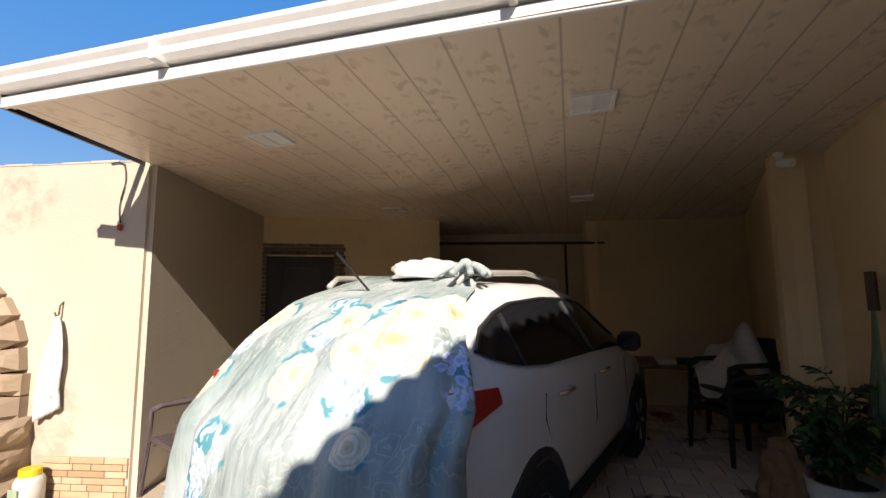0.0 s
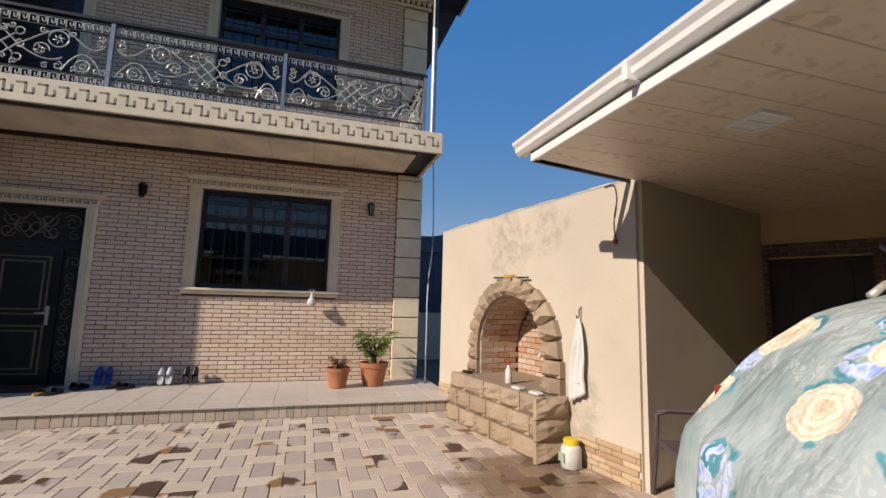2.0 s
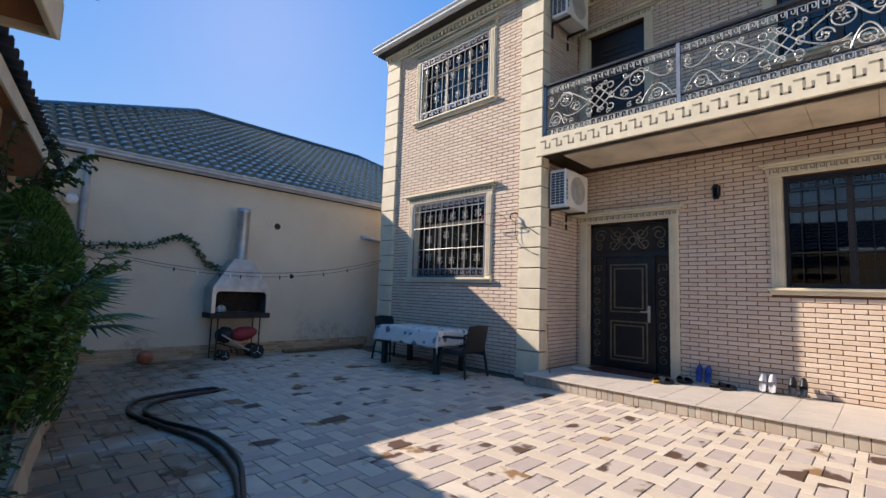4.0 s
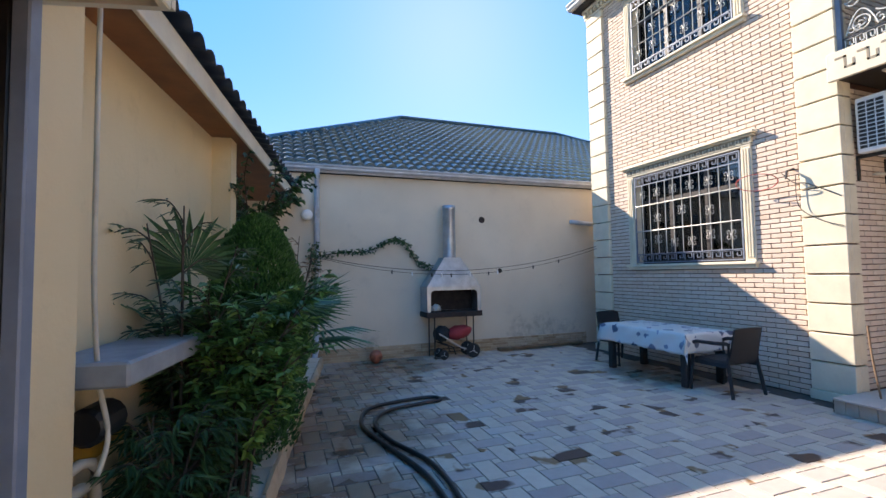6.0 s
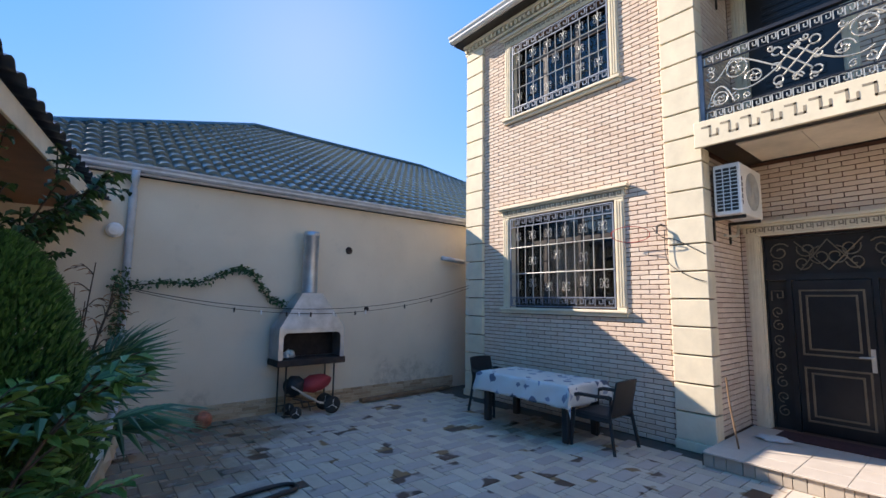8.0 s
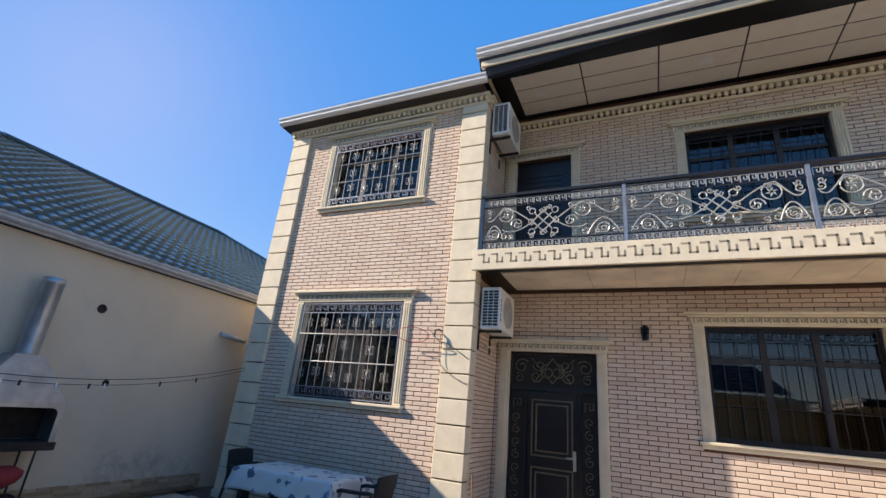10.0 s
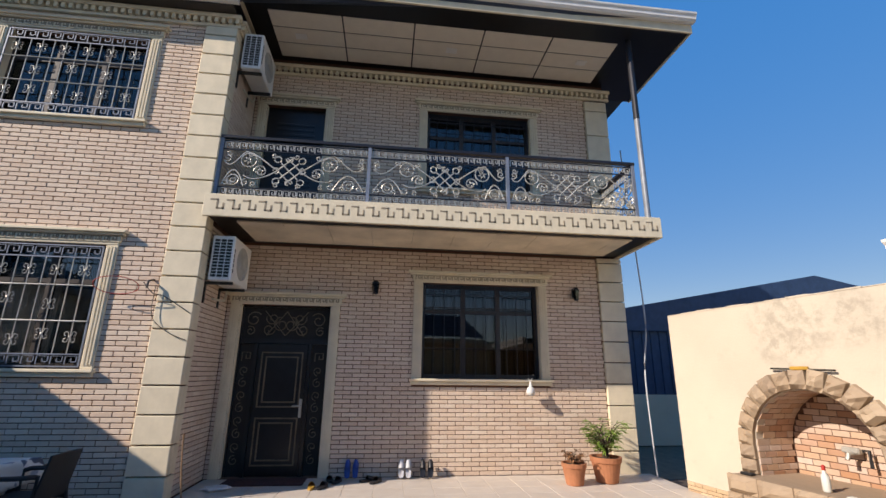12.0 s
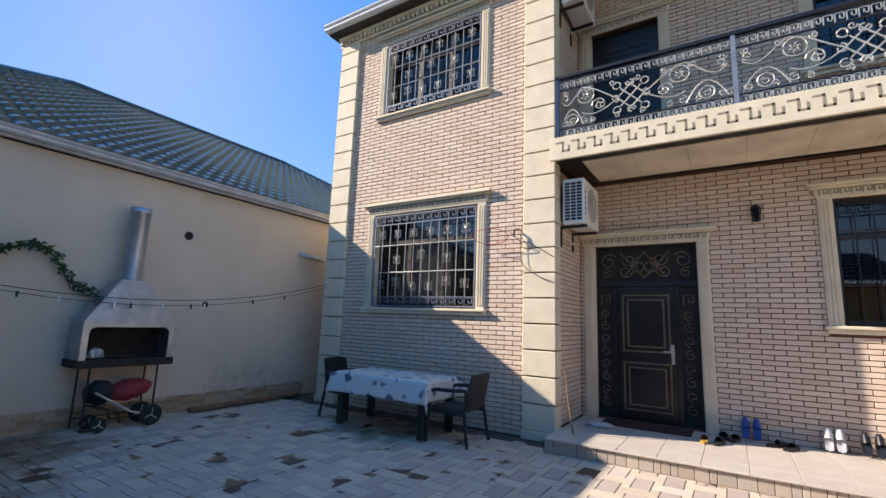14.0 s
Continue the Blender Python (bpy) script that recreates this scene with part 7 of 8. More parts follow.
def bushy(name, base, label, stems, height, spread, leaf, width, mat, per, seed, lean=(0, 0), droop=0.3, bare=0.25, twigs=5, category="shrub"):
    """A shrub: rising stems that fork into twigs, leaves along the twigs."""
    rng = random.Random(seed)
    pl = thing(name, base, label, category)
    bm = bmesh.new()
    spots = []
    for i in range(stems):
        a = 2 * pi * i / stems + rng.uniform(-0.4, 0.4)
        h = height * rng.uniform(0.65, 1.05)
        sp = spread * rng.uniform(0.4, 1.0)
        tip = Vector((base[0] + sp * cos(a) + lean[0], base[1] + sp * sin(a) + lean[1], base[2] + h))
        mid = Vector((base[0] + sp * 0.3 * cos(a) + lean[0] * 0.3, base[1] + sp * 0.3 * sin(a) + lean[1] * 0.3, base[2] + h * 0.5))
        line = smooth_line([Vector(base) + Vector((0.04 * cos(a), 0.04 * sin(a), 0)), mid, tip], 6)
        tube(bm, line, 0.014, 5, taper=0.3)
        for k in range(twigs):
            f = bare + (1 - bare) * (k + rng.random()) / twigs
            o = line[min(len(line) - 1, int(f * (len(line) - 1)))]
            b = a + rng.uniform(-1.6, 1.6)
            ln = spread * rng.uniform(0.35, 0.75)
            e = o + Vector((cos(b) * ln, sin(b) * ln, ln * rng.uniform(0.1, 0.9)))
            tl_ = smooth_line([o, (o + e) / 2 + Vector((0, 0, 0.05)), e], 5)
            tube(bm, tl_, 0.006, 4, taper=0.4)
            for q in range(per):
                g = (q + 0.5) / per
                p = tl_[min(len(tl_) - 1, int(g * (len(tl_) - 1)))] + (e - o) * rng.uniform(-0.04, 0.04)
                side = b + (pi / 2.6 if q % 2 else -pi / 2.6)
                spots.append((p, (cos(side) + cos(b) * 0.6, sin(side) + sin(b) * 0.6, rng.uniform(-0.2, 0.6))))
    part("branchwork", bm, BARK, pl)
    leaf_cloud("foliage", spots, leaf, width, mat, pl, seed + 1, droop)
    return pl


def fan_palm(base, label, fronds, stalk, radius, seed, lean=0.5):
    rng = random.Random(seed)
    pl = thing("fan_palm", base, label, "palm")
    bm = bmesh.new()
    lathe(bm, [(0.07, 0), (0.08, 0.15), (0.06, 0.35), (0.03, 0.45)], 9, Matrix.Translation(base))
    part("trunk", bm, BARK, pl)
    for i in range(fronds):
        a = 2 * pi * i / fronds + rng.uniform(-0.3, 0.3)
        up = rng.uniform(0.35, 1.0)
        d = Vector((cos(a) * (1.1 - up * 0.7), sin(a) * (1.1 - up * 0.7), up)).normalized()
        s0 = Vector(base) + Vector((0, 0, 0.4))
        s1 = s0 + d * stalk * rng.uniform(0.8, 1.15)
        bm = bmesh.new()
        tube(bm, [s0, (s0 + s1) / 2 + Vector((0, 0, 0.03)), s1], 0.011, 5)
        fr = part("stalk", bm, LEAF_PALM, pl)
        bm = bmesh.new()
        out = (d + Vector((0, 0, -0.35))).normalized()
        sd = out.cross(Vector((0, 0, 1))).normalized()
        nn = sd.cross(out)
        blades = 26
        for k in range(blades):
            t = radians(-125 + 250 * k / (blades - 1))
            r = radius * (0.8 + 0.2 * cos(t)) * rng.uniform(0.9, 1.05)
            v = out * cos(t) + sd * sin(t)
            w = v.cross(nn).normalized() * 0.021
            mid = s1 + v * r * 0.55 + nn * 0.02
            tip = s1 + v * r - Vector((0, 0, 0.12 * r)) + nn * 0.01
            p = [bm.verts.new(q) for q in (s1, mid + w, mid + nn * 0.012, mid - w, tip)]
            bm.faces.new((p[0], p[1], p[2]))
            bm.faces.new((p[0], p[2], p[3]))
            bm.faces.new((p[1], p[4], p[2]))
            bm.faces.new((p[2], p[4], p[3]))
        part("fan", bm, LEAF_PALM, fr)
    return pl


def thuja(base, height, radius, seed):
    rng = random.Random(seed)
    pl = thing("conifer", base, "dense green conifer with a pointed crown in the planting bed", "conifer")
    bm = bmesh.new()
    tube(bm, [base, (base[0], base[1], base[2] + height * 0.8)], 0.05, 7, taper=0.3)
    part("trunk", bm, BARK, pl)
    spots = []
    for i in range(22000):
        v = rng.random() ** 0.8
        a = rng.uniform(0, 2 * pi)
        lump = 1 + 0.22 * noise.noise(Vector((cos(a) * 2, sin(a) * 2, v * 6)))
        prof = min(1.0, 0.75 + v * 0.6) * (1 - max(0.0, (v - 0.45) / 0.55) ** 2.2) ** 0.6
        r = radius * prof * lump * (1 - 0.35 * rng.random() ** 2)
        spots.append(((base[0] + r * cos(a), base[1] + r * sin(a), base[2] + 0.15 + (height - 0.15) * v), (cos(a) * 0.6, sin(a) * 0.6, 1.0)))
    leaf_cloud("foliage", spots, 0.04, 0.018, LEAF_CONIFER, pl, seed + 1, 0.0)
    return pl


# planting bed with its stone kerb
KP = [Vector((-0.12, -3.0)), Vector((-0.30, -4.3)), Vector((-0.50, -5.7)), Vector((-0.86, -8.0)), Vector((-1.15, -9.7))]
bed = thing("planter_kerb", (-0.6, -6.5, 0), "low kerb of rough sandstone pieces round the planting bed", "kerb")
rng = random.Random(3)
for p, q in zip(KP, KP[1:]):
    d = (q - p)
    n = max(1, int(d.length / 0.38))
    for i in range(n):
        a, b = p + d * (i / n), p + d * ((i + 0.97) / n)
        m = face_dir(a, (b - a).normalized())
        L = (b - a).length
        bm = rough_stone(rng, 0, L, 0, 0.2 + rng.uniform(-0.01, 0.02), -0.02, 0.035, m)
        part("kerb_stone", bm, SKIRT_STONE, bed)
        bm = bmesh.new()
        box(bm, (0, 0, -0.2), (L, 0.195, -0.022), m, 0.012)
        part("kerb_cap", bm, GREY_WALL, bed, "grey concrete backing")
bm = bmesh.new()
v = [bm.verts.new((p.x + 0.05, p.y, 0.14)) for p in KP] + [bm.verts.new(p) for p in ((1.2, -9.7, 0.14), (0.7, -3.0, 0.14))]
bm.faces.new(v)
solid("planting_soil", bm, SOIL, "dark soil of the planting bed", "soil", "structure")

bushy("willow_leaf_shrub", (0.12, -4.75, 0.14), "tall shrub with long narrow dark leaves on arching stems", 4, 1.95, 0.30, 0.11, 0.017, LEAF_GREY, 18, 21, (-0.05, 0.15), 0.3, 0.45, 5)
bushy("willow_leaf_shrub", (0.1, -3.35, 0.14), "low narrow-leaved shrub at the bed's near end", 5, 0.62, 0.24, 0.11, 0.024, LEAF_GREY, 12, 23, (0.0, 0.0), 0.3, 0.15, 5)
thuja((-0.28, -5.4, 0.14), 1.95, 0.38, 31)
bushy("compound_leaf_shrub", (-0.14, -4.85, 0.14), "bushy shrub with fresh green oval leaflets", 12, 1.3, 0.44, 0.08, 0.038, LEAF_GREEN, 26, 41, (-0.05, 0.05), 0.2, 0.4, 12)
bushy("compound_leaf_shrub", (-0.22, -4.6, 0.14), "lime green sprays among the darker shrubs", 4, 0.98, 0.34, 0.075, 0.034, LEAF_LIME, 12, 43, (-0.1, 0.0), 0.2, 0.55, 4)
bushy("dark_shrub", (0.05, -4.9, 0.14), "dark dense shrub in the middle of the bed", 14, 1.2, 0.36, 0.1, 0.03, LEAF_DARK, 18, 45, (0, 0), 0.3, 0.1, 10)
bushy("dark_shrub", (0.08, -4.35, 0.14), "dark trailing shrub near the concrete shelf", 10, 0.8, 0.26, 0.11, 0.02, LEAF_DARK, 18, 47, (-0.02, 0), 0.5, 0.05, 9)
bushy("dark_shrub", (-0.25, -6.9, 0.14), "dark shrub beyond the conifer", 10, 1.2, 0.38, 0.09, 0.03, LEAF_DARK, 16, 49, (0, 0), 0.3, 0.1, 8)
fan_palm((0.14, -5.45, 0.35), "young fan palm rising behind the shrubs", 9, 0.9, 0.52, 51)
fan_palm((-0.5, -6.9, 0.3), "fan palm leaning over the kerb", 17, 0.62, 0.66, 53)
bushy("climbing_vine", (-0.15, -6.8, 1.6), "climbing vine with round leaves hanging from the eaves", 10, 1.1, 0.5, 0.075, 0.06, LEAF_DARK, 14, 55, (-0.1, 0), 0.6, 0.15, 9, category="vine")
bushy("red_leaf_shrub", (-0.6, -7.9, 0.14), "thin shrub with reddish dry leaves", 5, 2.0, 0.34, 0.08, 0.022, LEAF_DRY, 7, 57, (-0.1, 0), 0.4, 0.5, 5)
for i, (x, y) in enumerate(((-0.05, -3.9), (-0.18, -4.8), (0.0, -3.4), (-0.32, -5.8), (-0.1, -4.3))):
    bushy("ground_herb", (x, y, 0.14), "low leafy herb covering the soil", 7, 0.3, 0.2, 0.07, 0.025, LEAF_DARK, 10, 61 + i, (0, 0), 0.3, 0.1, 4, "herb")

CONCRETE = plain("grey_concrete", (0.33, 0.34, 0.34), 0.8, 0, 0.3, 4, 0.3)
shelf = thing("concrete_shelf", (0.3, -4.3, 1.2), "thick grey concrete slab projecting from the wall", "shelf")
bm = bmesh.new()
box(bm, (-0.13, 1.16, 0.0), (0.83, 1.27, 0.40), lowm, 0.012)
part("slab", bm, CONCRETE, shelf)
pump = thing("water_pump", (0.35, -4.1, 0.5), "small dark water pump with pale plastic pipes under the shelf", "pump")
PVC = plain("cream_plastic_pipe", (0.62, 0.56, 0.44), 0.45)
bm = bmesh.new()
tube(bm, [lowm @ Vector(q) for q in ((-0.25, 0.78, 0.12), (0.05, 0.80, 0.13), (0.12, 0.78, 0.14), (0.14, 0.7, 0.15), (0.14, 0.16, 0.15))], 0.024, 8)
part("pipe", bm, PVC, pump, smooth=True)
bm = bmesh.new()
tube(bm, [lowm @ Vector(q) for q in ((-0.25, 0.66, 0.1), (0.1, 0.67, 0.11), (0.16, 0.66, 0.13), (0.19, 0.45, 0.16))], 0.03, 8)
part("pipe", bm, PVC, pump, smooth=True)
bm = bmesh.new()
lathe(bm, [(0.07, 0), (0.09, 0.02), (0.09, 0.2), (0.06, 0.24)], 14, lowm @ Matrix.Translation((0.05, 0.95, 0.14)) @ Matrix.Rotation(pi / 2, 4, 'Y'))
part("motor", bm, PLASTIC_BLACK, pump)
bm = bmesh.new()
box(bm, (-0.02, 0.72, 0.02), (0.62, 0.84, 0.05), lowm, 0.006)
part("bracket", bm, YEL, pump)
cab = bmesh.new()
tube(cab, smooth_line([nearm @ Vector(q) for q in ((5.47, 2.84, 0.012), (5.47, 2.2, 0.012), (5.47, 1.6, 0.015), (5.49, 1.2, 0.03), (5.51, 0.95, 0.06), (5.46, 0.8, 0.05))], 6), 0.011, 7)
solid("white_cable", cab, PVC, "white cable hanging down the yellow wall", "cable", smooth=True)

bm = bmesh.new()
shade = thing("window_shutter", nearm @ Vector((4.5, 0.0, 0.2)), "dark metal roller shutter box, post and slats under the canopy", "shutter")
box(bm, (3.3, 2.16, 0.03), (4.12, 2.30, 0.6), nearm, 0.03)
part("roller_box", bm, BLACK_SOFFIT, shade)
bm = bmesh.new()
box(bm, (4.50, 0.0, 0.40), (4.54, 2.30, 0.44), nearm, 0.004)
part("post", bm, BLUE_IRON, shade)
for k in range(8):
    bm = bmesh.new()
    box(bm, (4.51, 0.05, 0.005 + k * 0.049), (4.53, 2.30, 0.05 + k * 0.049), nearm, 0.006)
    part("slat", bm, BLACK_SOFFIT, shade)

pb = thing("plastic_bottle", (-0.42, -5.75, 0.2), "clear plastic bottle with a blue cap by the kerb", "bottle")
bm = bmesh.new()
lathe(bm, [(0.05, 0), (0.055, 0.01), (0.055, 0.18), (0.02, 0.24), (0.02, 0.26)], 12, Matrix.Translation((-0.47, -5.9, 0.2)))
part("body", bm, JAR_PLASTIC, pb, smooth=True)
bm = bmesh.new()
lathe(bm, [(0.024, 0.255), (0.024, 0.285), (0.01, 0.29)], 12, Matrix.Translation((-0.47, -5.9, 0.2)))
part("cap", bm, plain("blue_plastic", (0.03, 0.12, 0.5), 0.4), pb)

# garland, string of lights, pipe ends on the rear wall
gar = thing("ivy_garland", (-2.6, -10.06, 2.0), "artificial ivy garland pinned along the rear wall", "garland")
line = smooth_line([(-0.95, -10.05, 1.95), (-1.5, -10.05, 2.02), (-2.0, -10.05, 2.05), (-2.35, -10.05, 2.2), (-2.6, -10.05, 2.27), (-2.8, -10.05, 2.15), (-3.0, -10.05, 1.85), (-3.25, -10.05, 1.75)], 8)
bm = bmesh.new()
tube(bm, line, 0.008, 4)
part("wire", bm, BARK, gar)
rng = random.Random(8)
spots = [(line[rng.randrange(len(line))] + Vector((rng.uniform(-0.05, 0.05), rng.uniform(0, 0.05), rng.uniform(-0.04, 0.04))), (rng.uniform(-1, 1), 0.4, rng.uniform(-1, 1))) for _ in range(520)]
leaf_cloud("leaves", spots, 0.055, 0.04, LEAF_DARK, gar, 9)
gar2 = thing("ivy_garland", (-1.05, -9.95, 1.8), "artificial ivy hanging on the downpipe", "garland")
spots = [(Vector((-1.05 + rng.uniform(-0.09, 0.09), -9.93 + rng.uniform(-0.05, 0.06), rng.uniform(1.2, 2.2))), (rng.uniform(-1, 1), 0.4, rng.uniform(-1, 1))) for _ in range(260)]
leaf_cloud("leaves", spots, 0.055, 0.04, LEAF_DARK, gar2, 10)

lights = thing("clothes_line", (-4.0, -9.9, 1.8), "slack washing line with a few clothes pegs across the wall", "clothes line")
bm = bmesh.new()


def slack(p, q, sag, n=30):
    p, q = Vector(p), Vector(q)
    return [p.lerp(q, i / n) - Vector((0, 0, sag * 4 * (i / n) * (1 - i / n))) for i in range(n + 1)]


ln1 = slack((-1.1, -9.85, 1.95), (-6.75, -9.25, 2.15), 0.38)
ln2 = slack((-1.1, -9.85, 1.93), (-6.75, -9.25, 2.10), 0.42)
tube(bm, ln1, 0.005, 4)
part("line", bm, PIPE, lights)
bm = bmesh.new()
tube(bm, ln2, 0.004, 4)
part("line", bm, PIPE, lights)
for k in (7, 9, 11, 12, 13, 15, 17, 18, 22, 25):
    bm = bmesh.new()
    p = ln2[k]
    box(bm, (p.x - 0.012, p.y - 0.01, p.z - 0.05), (p.x + 0.012, p.y + 0.01, p.z + 0.02), None, 0.004)
    part("peg", bm, PLASTIC_BLACK if k % 3 else WHITE_PAINT, lights)
for x, z, r in ((-4.45, 2.72, 0.07), (-4.85, 1.65, 0.05)):
    bm = bmesh.new()
    lathe(bm, [(r, 0), (r * 0.95, 0.012), (r * 0.5, 0.018), (r * 0.4, 0.006)], 14, Matrix.Translation((x, -10.1, z)) @ Matrix.Rotation(-pi / 2, 4, 'X'))
    solid("wall_plug", bm, RUSTY, "dark round pipe stub in the plaster wall", "pipe stub")
meter = thing("water_meter", (-0.95, -10.0, 2.7), "small round white meter beside the downpipe", "meter")
bm = bmesh.new()
lathe(bm, [(0.09, 0), (0.1, 0.02), (0.1, 0.07), (0.07, 0.1), (0.02, 0.11)], 18, Matrix.Translation((-0.93, -10.1, 2.72)) @ Matrix.Rotation(-pi / 2, 4, 'X'))
part("body", bm, WHITE_PAINT, meter)
bm = bmesh.new()
tube(bm, [(-6.6, -10.0, 2.72), (-7.2, -10.0, 2.68)], 0.05, 10)
solid("drain_pipe", bm, GUTTER_GREY, "short grey drain pipe end by the house corner", "pipe", smooth=True)
WOOD = plain("weathered_plank", (0.22, 0.13, 0.07), 0.85, 0, 0.4, 8)
bm = bmesh.new()
box(bm, (0, 0, 0), (2.1, 0.12, 0.06), Matrix.Translation((-6.75, -10.0, 0.02)) @ Matrix.Rotation(0.04, 4, 'Z'), 0.006)
solid("timber_plank", bm, WOOD, "weathered timber plank lying along the wall foot", "plank")


# ---- on the house front ----
def air_conditioner(x0, z, dx=0.0):
    ac = thing("air_conditioner", (x0 - 0.4, -4.63, z), "white outdoor air conditioner unit on brackets", "air conditioner", "outdoor units")
    y0, y1, x1 = -4.80, -4.49, x0 - 0.80
    bm = bmesh.new()
    box(bm, (x1, y0, z), (x0, y1, z + 0.66), None, 0.015)
    body = part("casing", bm, WHITE_PAINT, ac)
    bm = bmesh.new()
    for j in range(12):
        for k in range(3):
            box(bm, (x0 + 0.001, y0 + 0.035 + k * 0.085, z + 0.05 + j * 0.047), (x0 + 0.006, y0 + 0.105 + k * 0.085, z + 0.085 + j * 0.047))
    part("coil_grille", bm, PIPE, body)
    bm = bmesh.new()
    turn = Matrix.Translation((x0 - 0.42, y1, z + 0.33)) @ Matrix.Rotation(-pi / 2, 4, 'X')
    lathe(bm, [(0.25, 0.0), (0.25, 0.008), (0.24, 0.008), (0.24, 0.001)], 28, turn)
    for r in (0.06, 0.1, 0.14, 0.18, 0.215):
        tube(bm, [turn @ Vector((r * cos(2 * pi * k / 24), r * sin(2 * pi * k / 24), 0.006)) for k in range(24)], 0.004, 4, True)
    part("fan_guard", bm, plain("grey_fan_guard", (0.5, 0.5, 0.48), 0.5), body)
    bm = bmesh.new()
    for k in range(5):
        box(bm, (x0 - 0.055, y1 + 0.001, z + 0.12 + k * 0.075), (x0 - 0.025, y1 + 0.004, z + 0.175 + k * 0.075))
    part("maker_mark", bm, PLASTIC_BLACK, body, "black bars of a worn maker's mark")
    for x in (x0 - 0.12, x0 - 0.68):
        bm = bmesh.new()
        box(bm, (x - 0.02, BAY_Y1 + 0.014, z - 0.04), (x + 0.02, y1, z - 0.001))
        box(bm, (x - 0.02, BAY_Y1 + 0.014, z - 0.3), (x + 0.02, BAY_Y1 + 0.034, z - 0.04))
        part("bracket", bm, PIPE, ac)
    bm = bmesh.new()
    tube(bm, smooth_line([(x1 + 0.05, y0 + 0.02, z + 0.1), (x1 - 0.03, y0, z), (x1 + 0.1, y0 + 0.02, z - 0.18), (x1 + 0.5, y0, z - 0.22)], 6), 0.018, 7)
    part("hose", bm, PVC, ac, smooth=True)
    return ac


air_conditioner(-6.88, 2.95)
air_conditioner(-6.88, 6.45)


def sconce(y, z):
    s = thing("wall_lamp", (REC_X, y, z), "small black lantern wall lamp, unlit", "wall lamp", "porch lamps")
    bm = bmesh.new()
    box(bm, (y - 0.045, z - 0.06, 0.013), (y + 0.045, z + 0.10, 0.03), mr, 0.006)
    tube(bm, [mr @ Vector(q) for q in ((y, z + 0.06, 0.03), (y, z + 0.09, 0.08), (y, z + 0.08, 0.11))], 0.01, 6)
    part("bracket", bm, BLACK_METAL, s)
    bm = bmesh.new()
    lathe(bm, [(0.02, -0.13), (0.045, -0.12), (0.06, 0.06), (0.07, 0.065), (0.02, 0.11)], 6, mr @ Matrix.Translation((y, z, 0.11)) @ Matrix.Rotation(-pi / 2, 4, 'X'))
    part("lantern", bm, BLACK_METAL, s)
    bm = bmesh.new()
    lathe(bm, [(0.046, -0.10), (0.06, 0.05)], 6, mr @ Matrix.Translation((y, z, 0.11)) @ Matrix.Rotation(-pi / 2, 4, 'X') @ Matrix.Diagonal((1.03, 1.03, 1, 1)))
    part("glass", bm, DARK_GLASS, s)


sconce(-2.48, 3.12)
sconce(1.05, 3.12)

jug = thing("hanging_gourd", (-7.9, 0.13, 1.5), "small white gourd-shaped ornament hung below the window", "ornament")
bm = bmesh.new()
lathe(bm, [(0.01, -0.10), (0.06, -0.08), (0.075, -0.03), (0.05, 0.03), (0.02, 0.06), (0.015, 0.12)], 14, Matrix.Translation((-7.83, 0.13, 1.48)))
part("body", bm, WHITE_CLOTH, jug, smooth=True)
bm = bmesh.new()
for a in (-0.3, 0.3):
    tube(bm, [(-7.83, 0.13, 1.58), (-7.84, 0.13 + a * 0.1, 1.66)], 0.006, 5)
part("string", bm, WHITE_CLOTH, jug)

ring = thing("coiled_wire", (-6.6, -5.45, 2.75), "loop of red wire and thin cables fixed at the house corner", "wire")
bm = bmesh.new()
tube(bm, [(-6.55 + 0.1 * sin(t), -5.78 + 0.28 * cos(t), 2.78 + 0.10 * sin(t)) for t in [2 * pi * k / 20 for k in range(20)]], 0.006, 5, True)
part("red_loop", bm, RED_PLASTIC, ring)
bm = bmesh.new()
tube(bm, smooth_line([(-6.64, -5.5, 2.85), (-6.62, -5.35, 2.7), (-6.64, -5.2, 2.66), (-6.65, -4.86, 2.45)], 6), 0.006, 4)
tube(bm, smooth_line([(-6.64, -5.34, 2.8), (-6.64, -5.32, 2.4), (-6.65, -5.1, 2.2), (-6.66, -4.86, 2.1)], 6), 0.005, 4)
part("cable", bm, PIPE, ring)
bm = bmesh.new()
tube(bm, [(-6.74, -5.42, 2.9), (-6.6, -5.42, 2.86), (-6.58, -5.42, 2.76)], 0.015, 6)
part("hook", bm, BROWN_FRAME, ring)

bm = bmesh.new()
tube(bm, smooth_line([(-7.7, 2.05, 5.9), (-7.6, 2.08, 4.0), (-7.55, 2.1, 2.6), (-7.65, 2.06, 1.8), (-7.62, 2.05, 0.9), (-7.55, 2.03, 0.2)], 6), 0.013, 8)
solid("drain_hose", bm, GUTTER_GREY, "grey drain hose hanging down the house corner", "hose", smooth=True)
bm = bmesh.new()
tube(bm, smooth_line([(-6.62, -4.6, 0.172), (-6.67, -4.68, 0.6), (-6.70, -4.72, 0.95)], 4), 0.012, 6)
solid("broom_stick", bm, WOOD, "thin wooden stick leaning by the entrance corner", "stick")

# ---- potted plants on the porch ----
TERRACOTTA = plain("terracotta", (0.42, 0.17, 0.08), 0.8, 0, 0.25, 7)


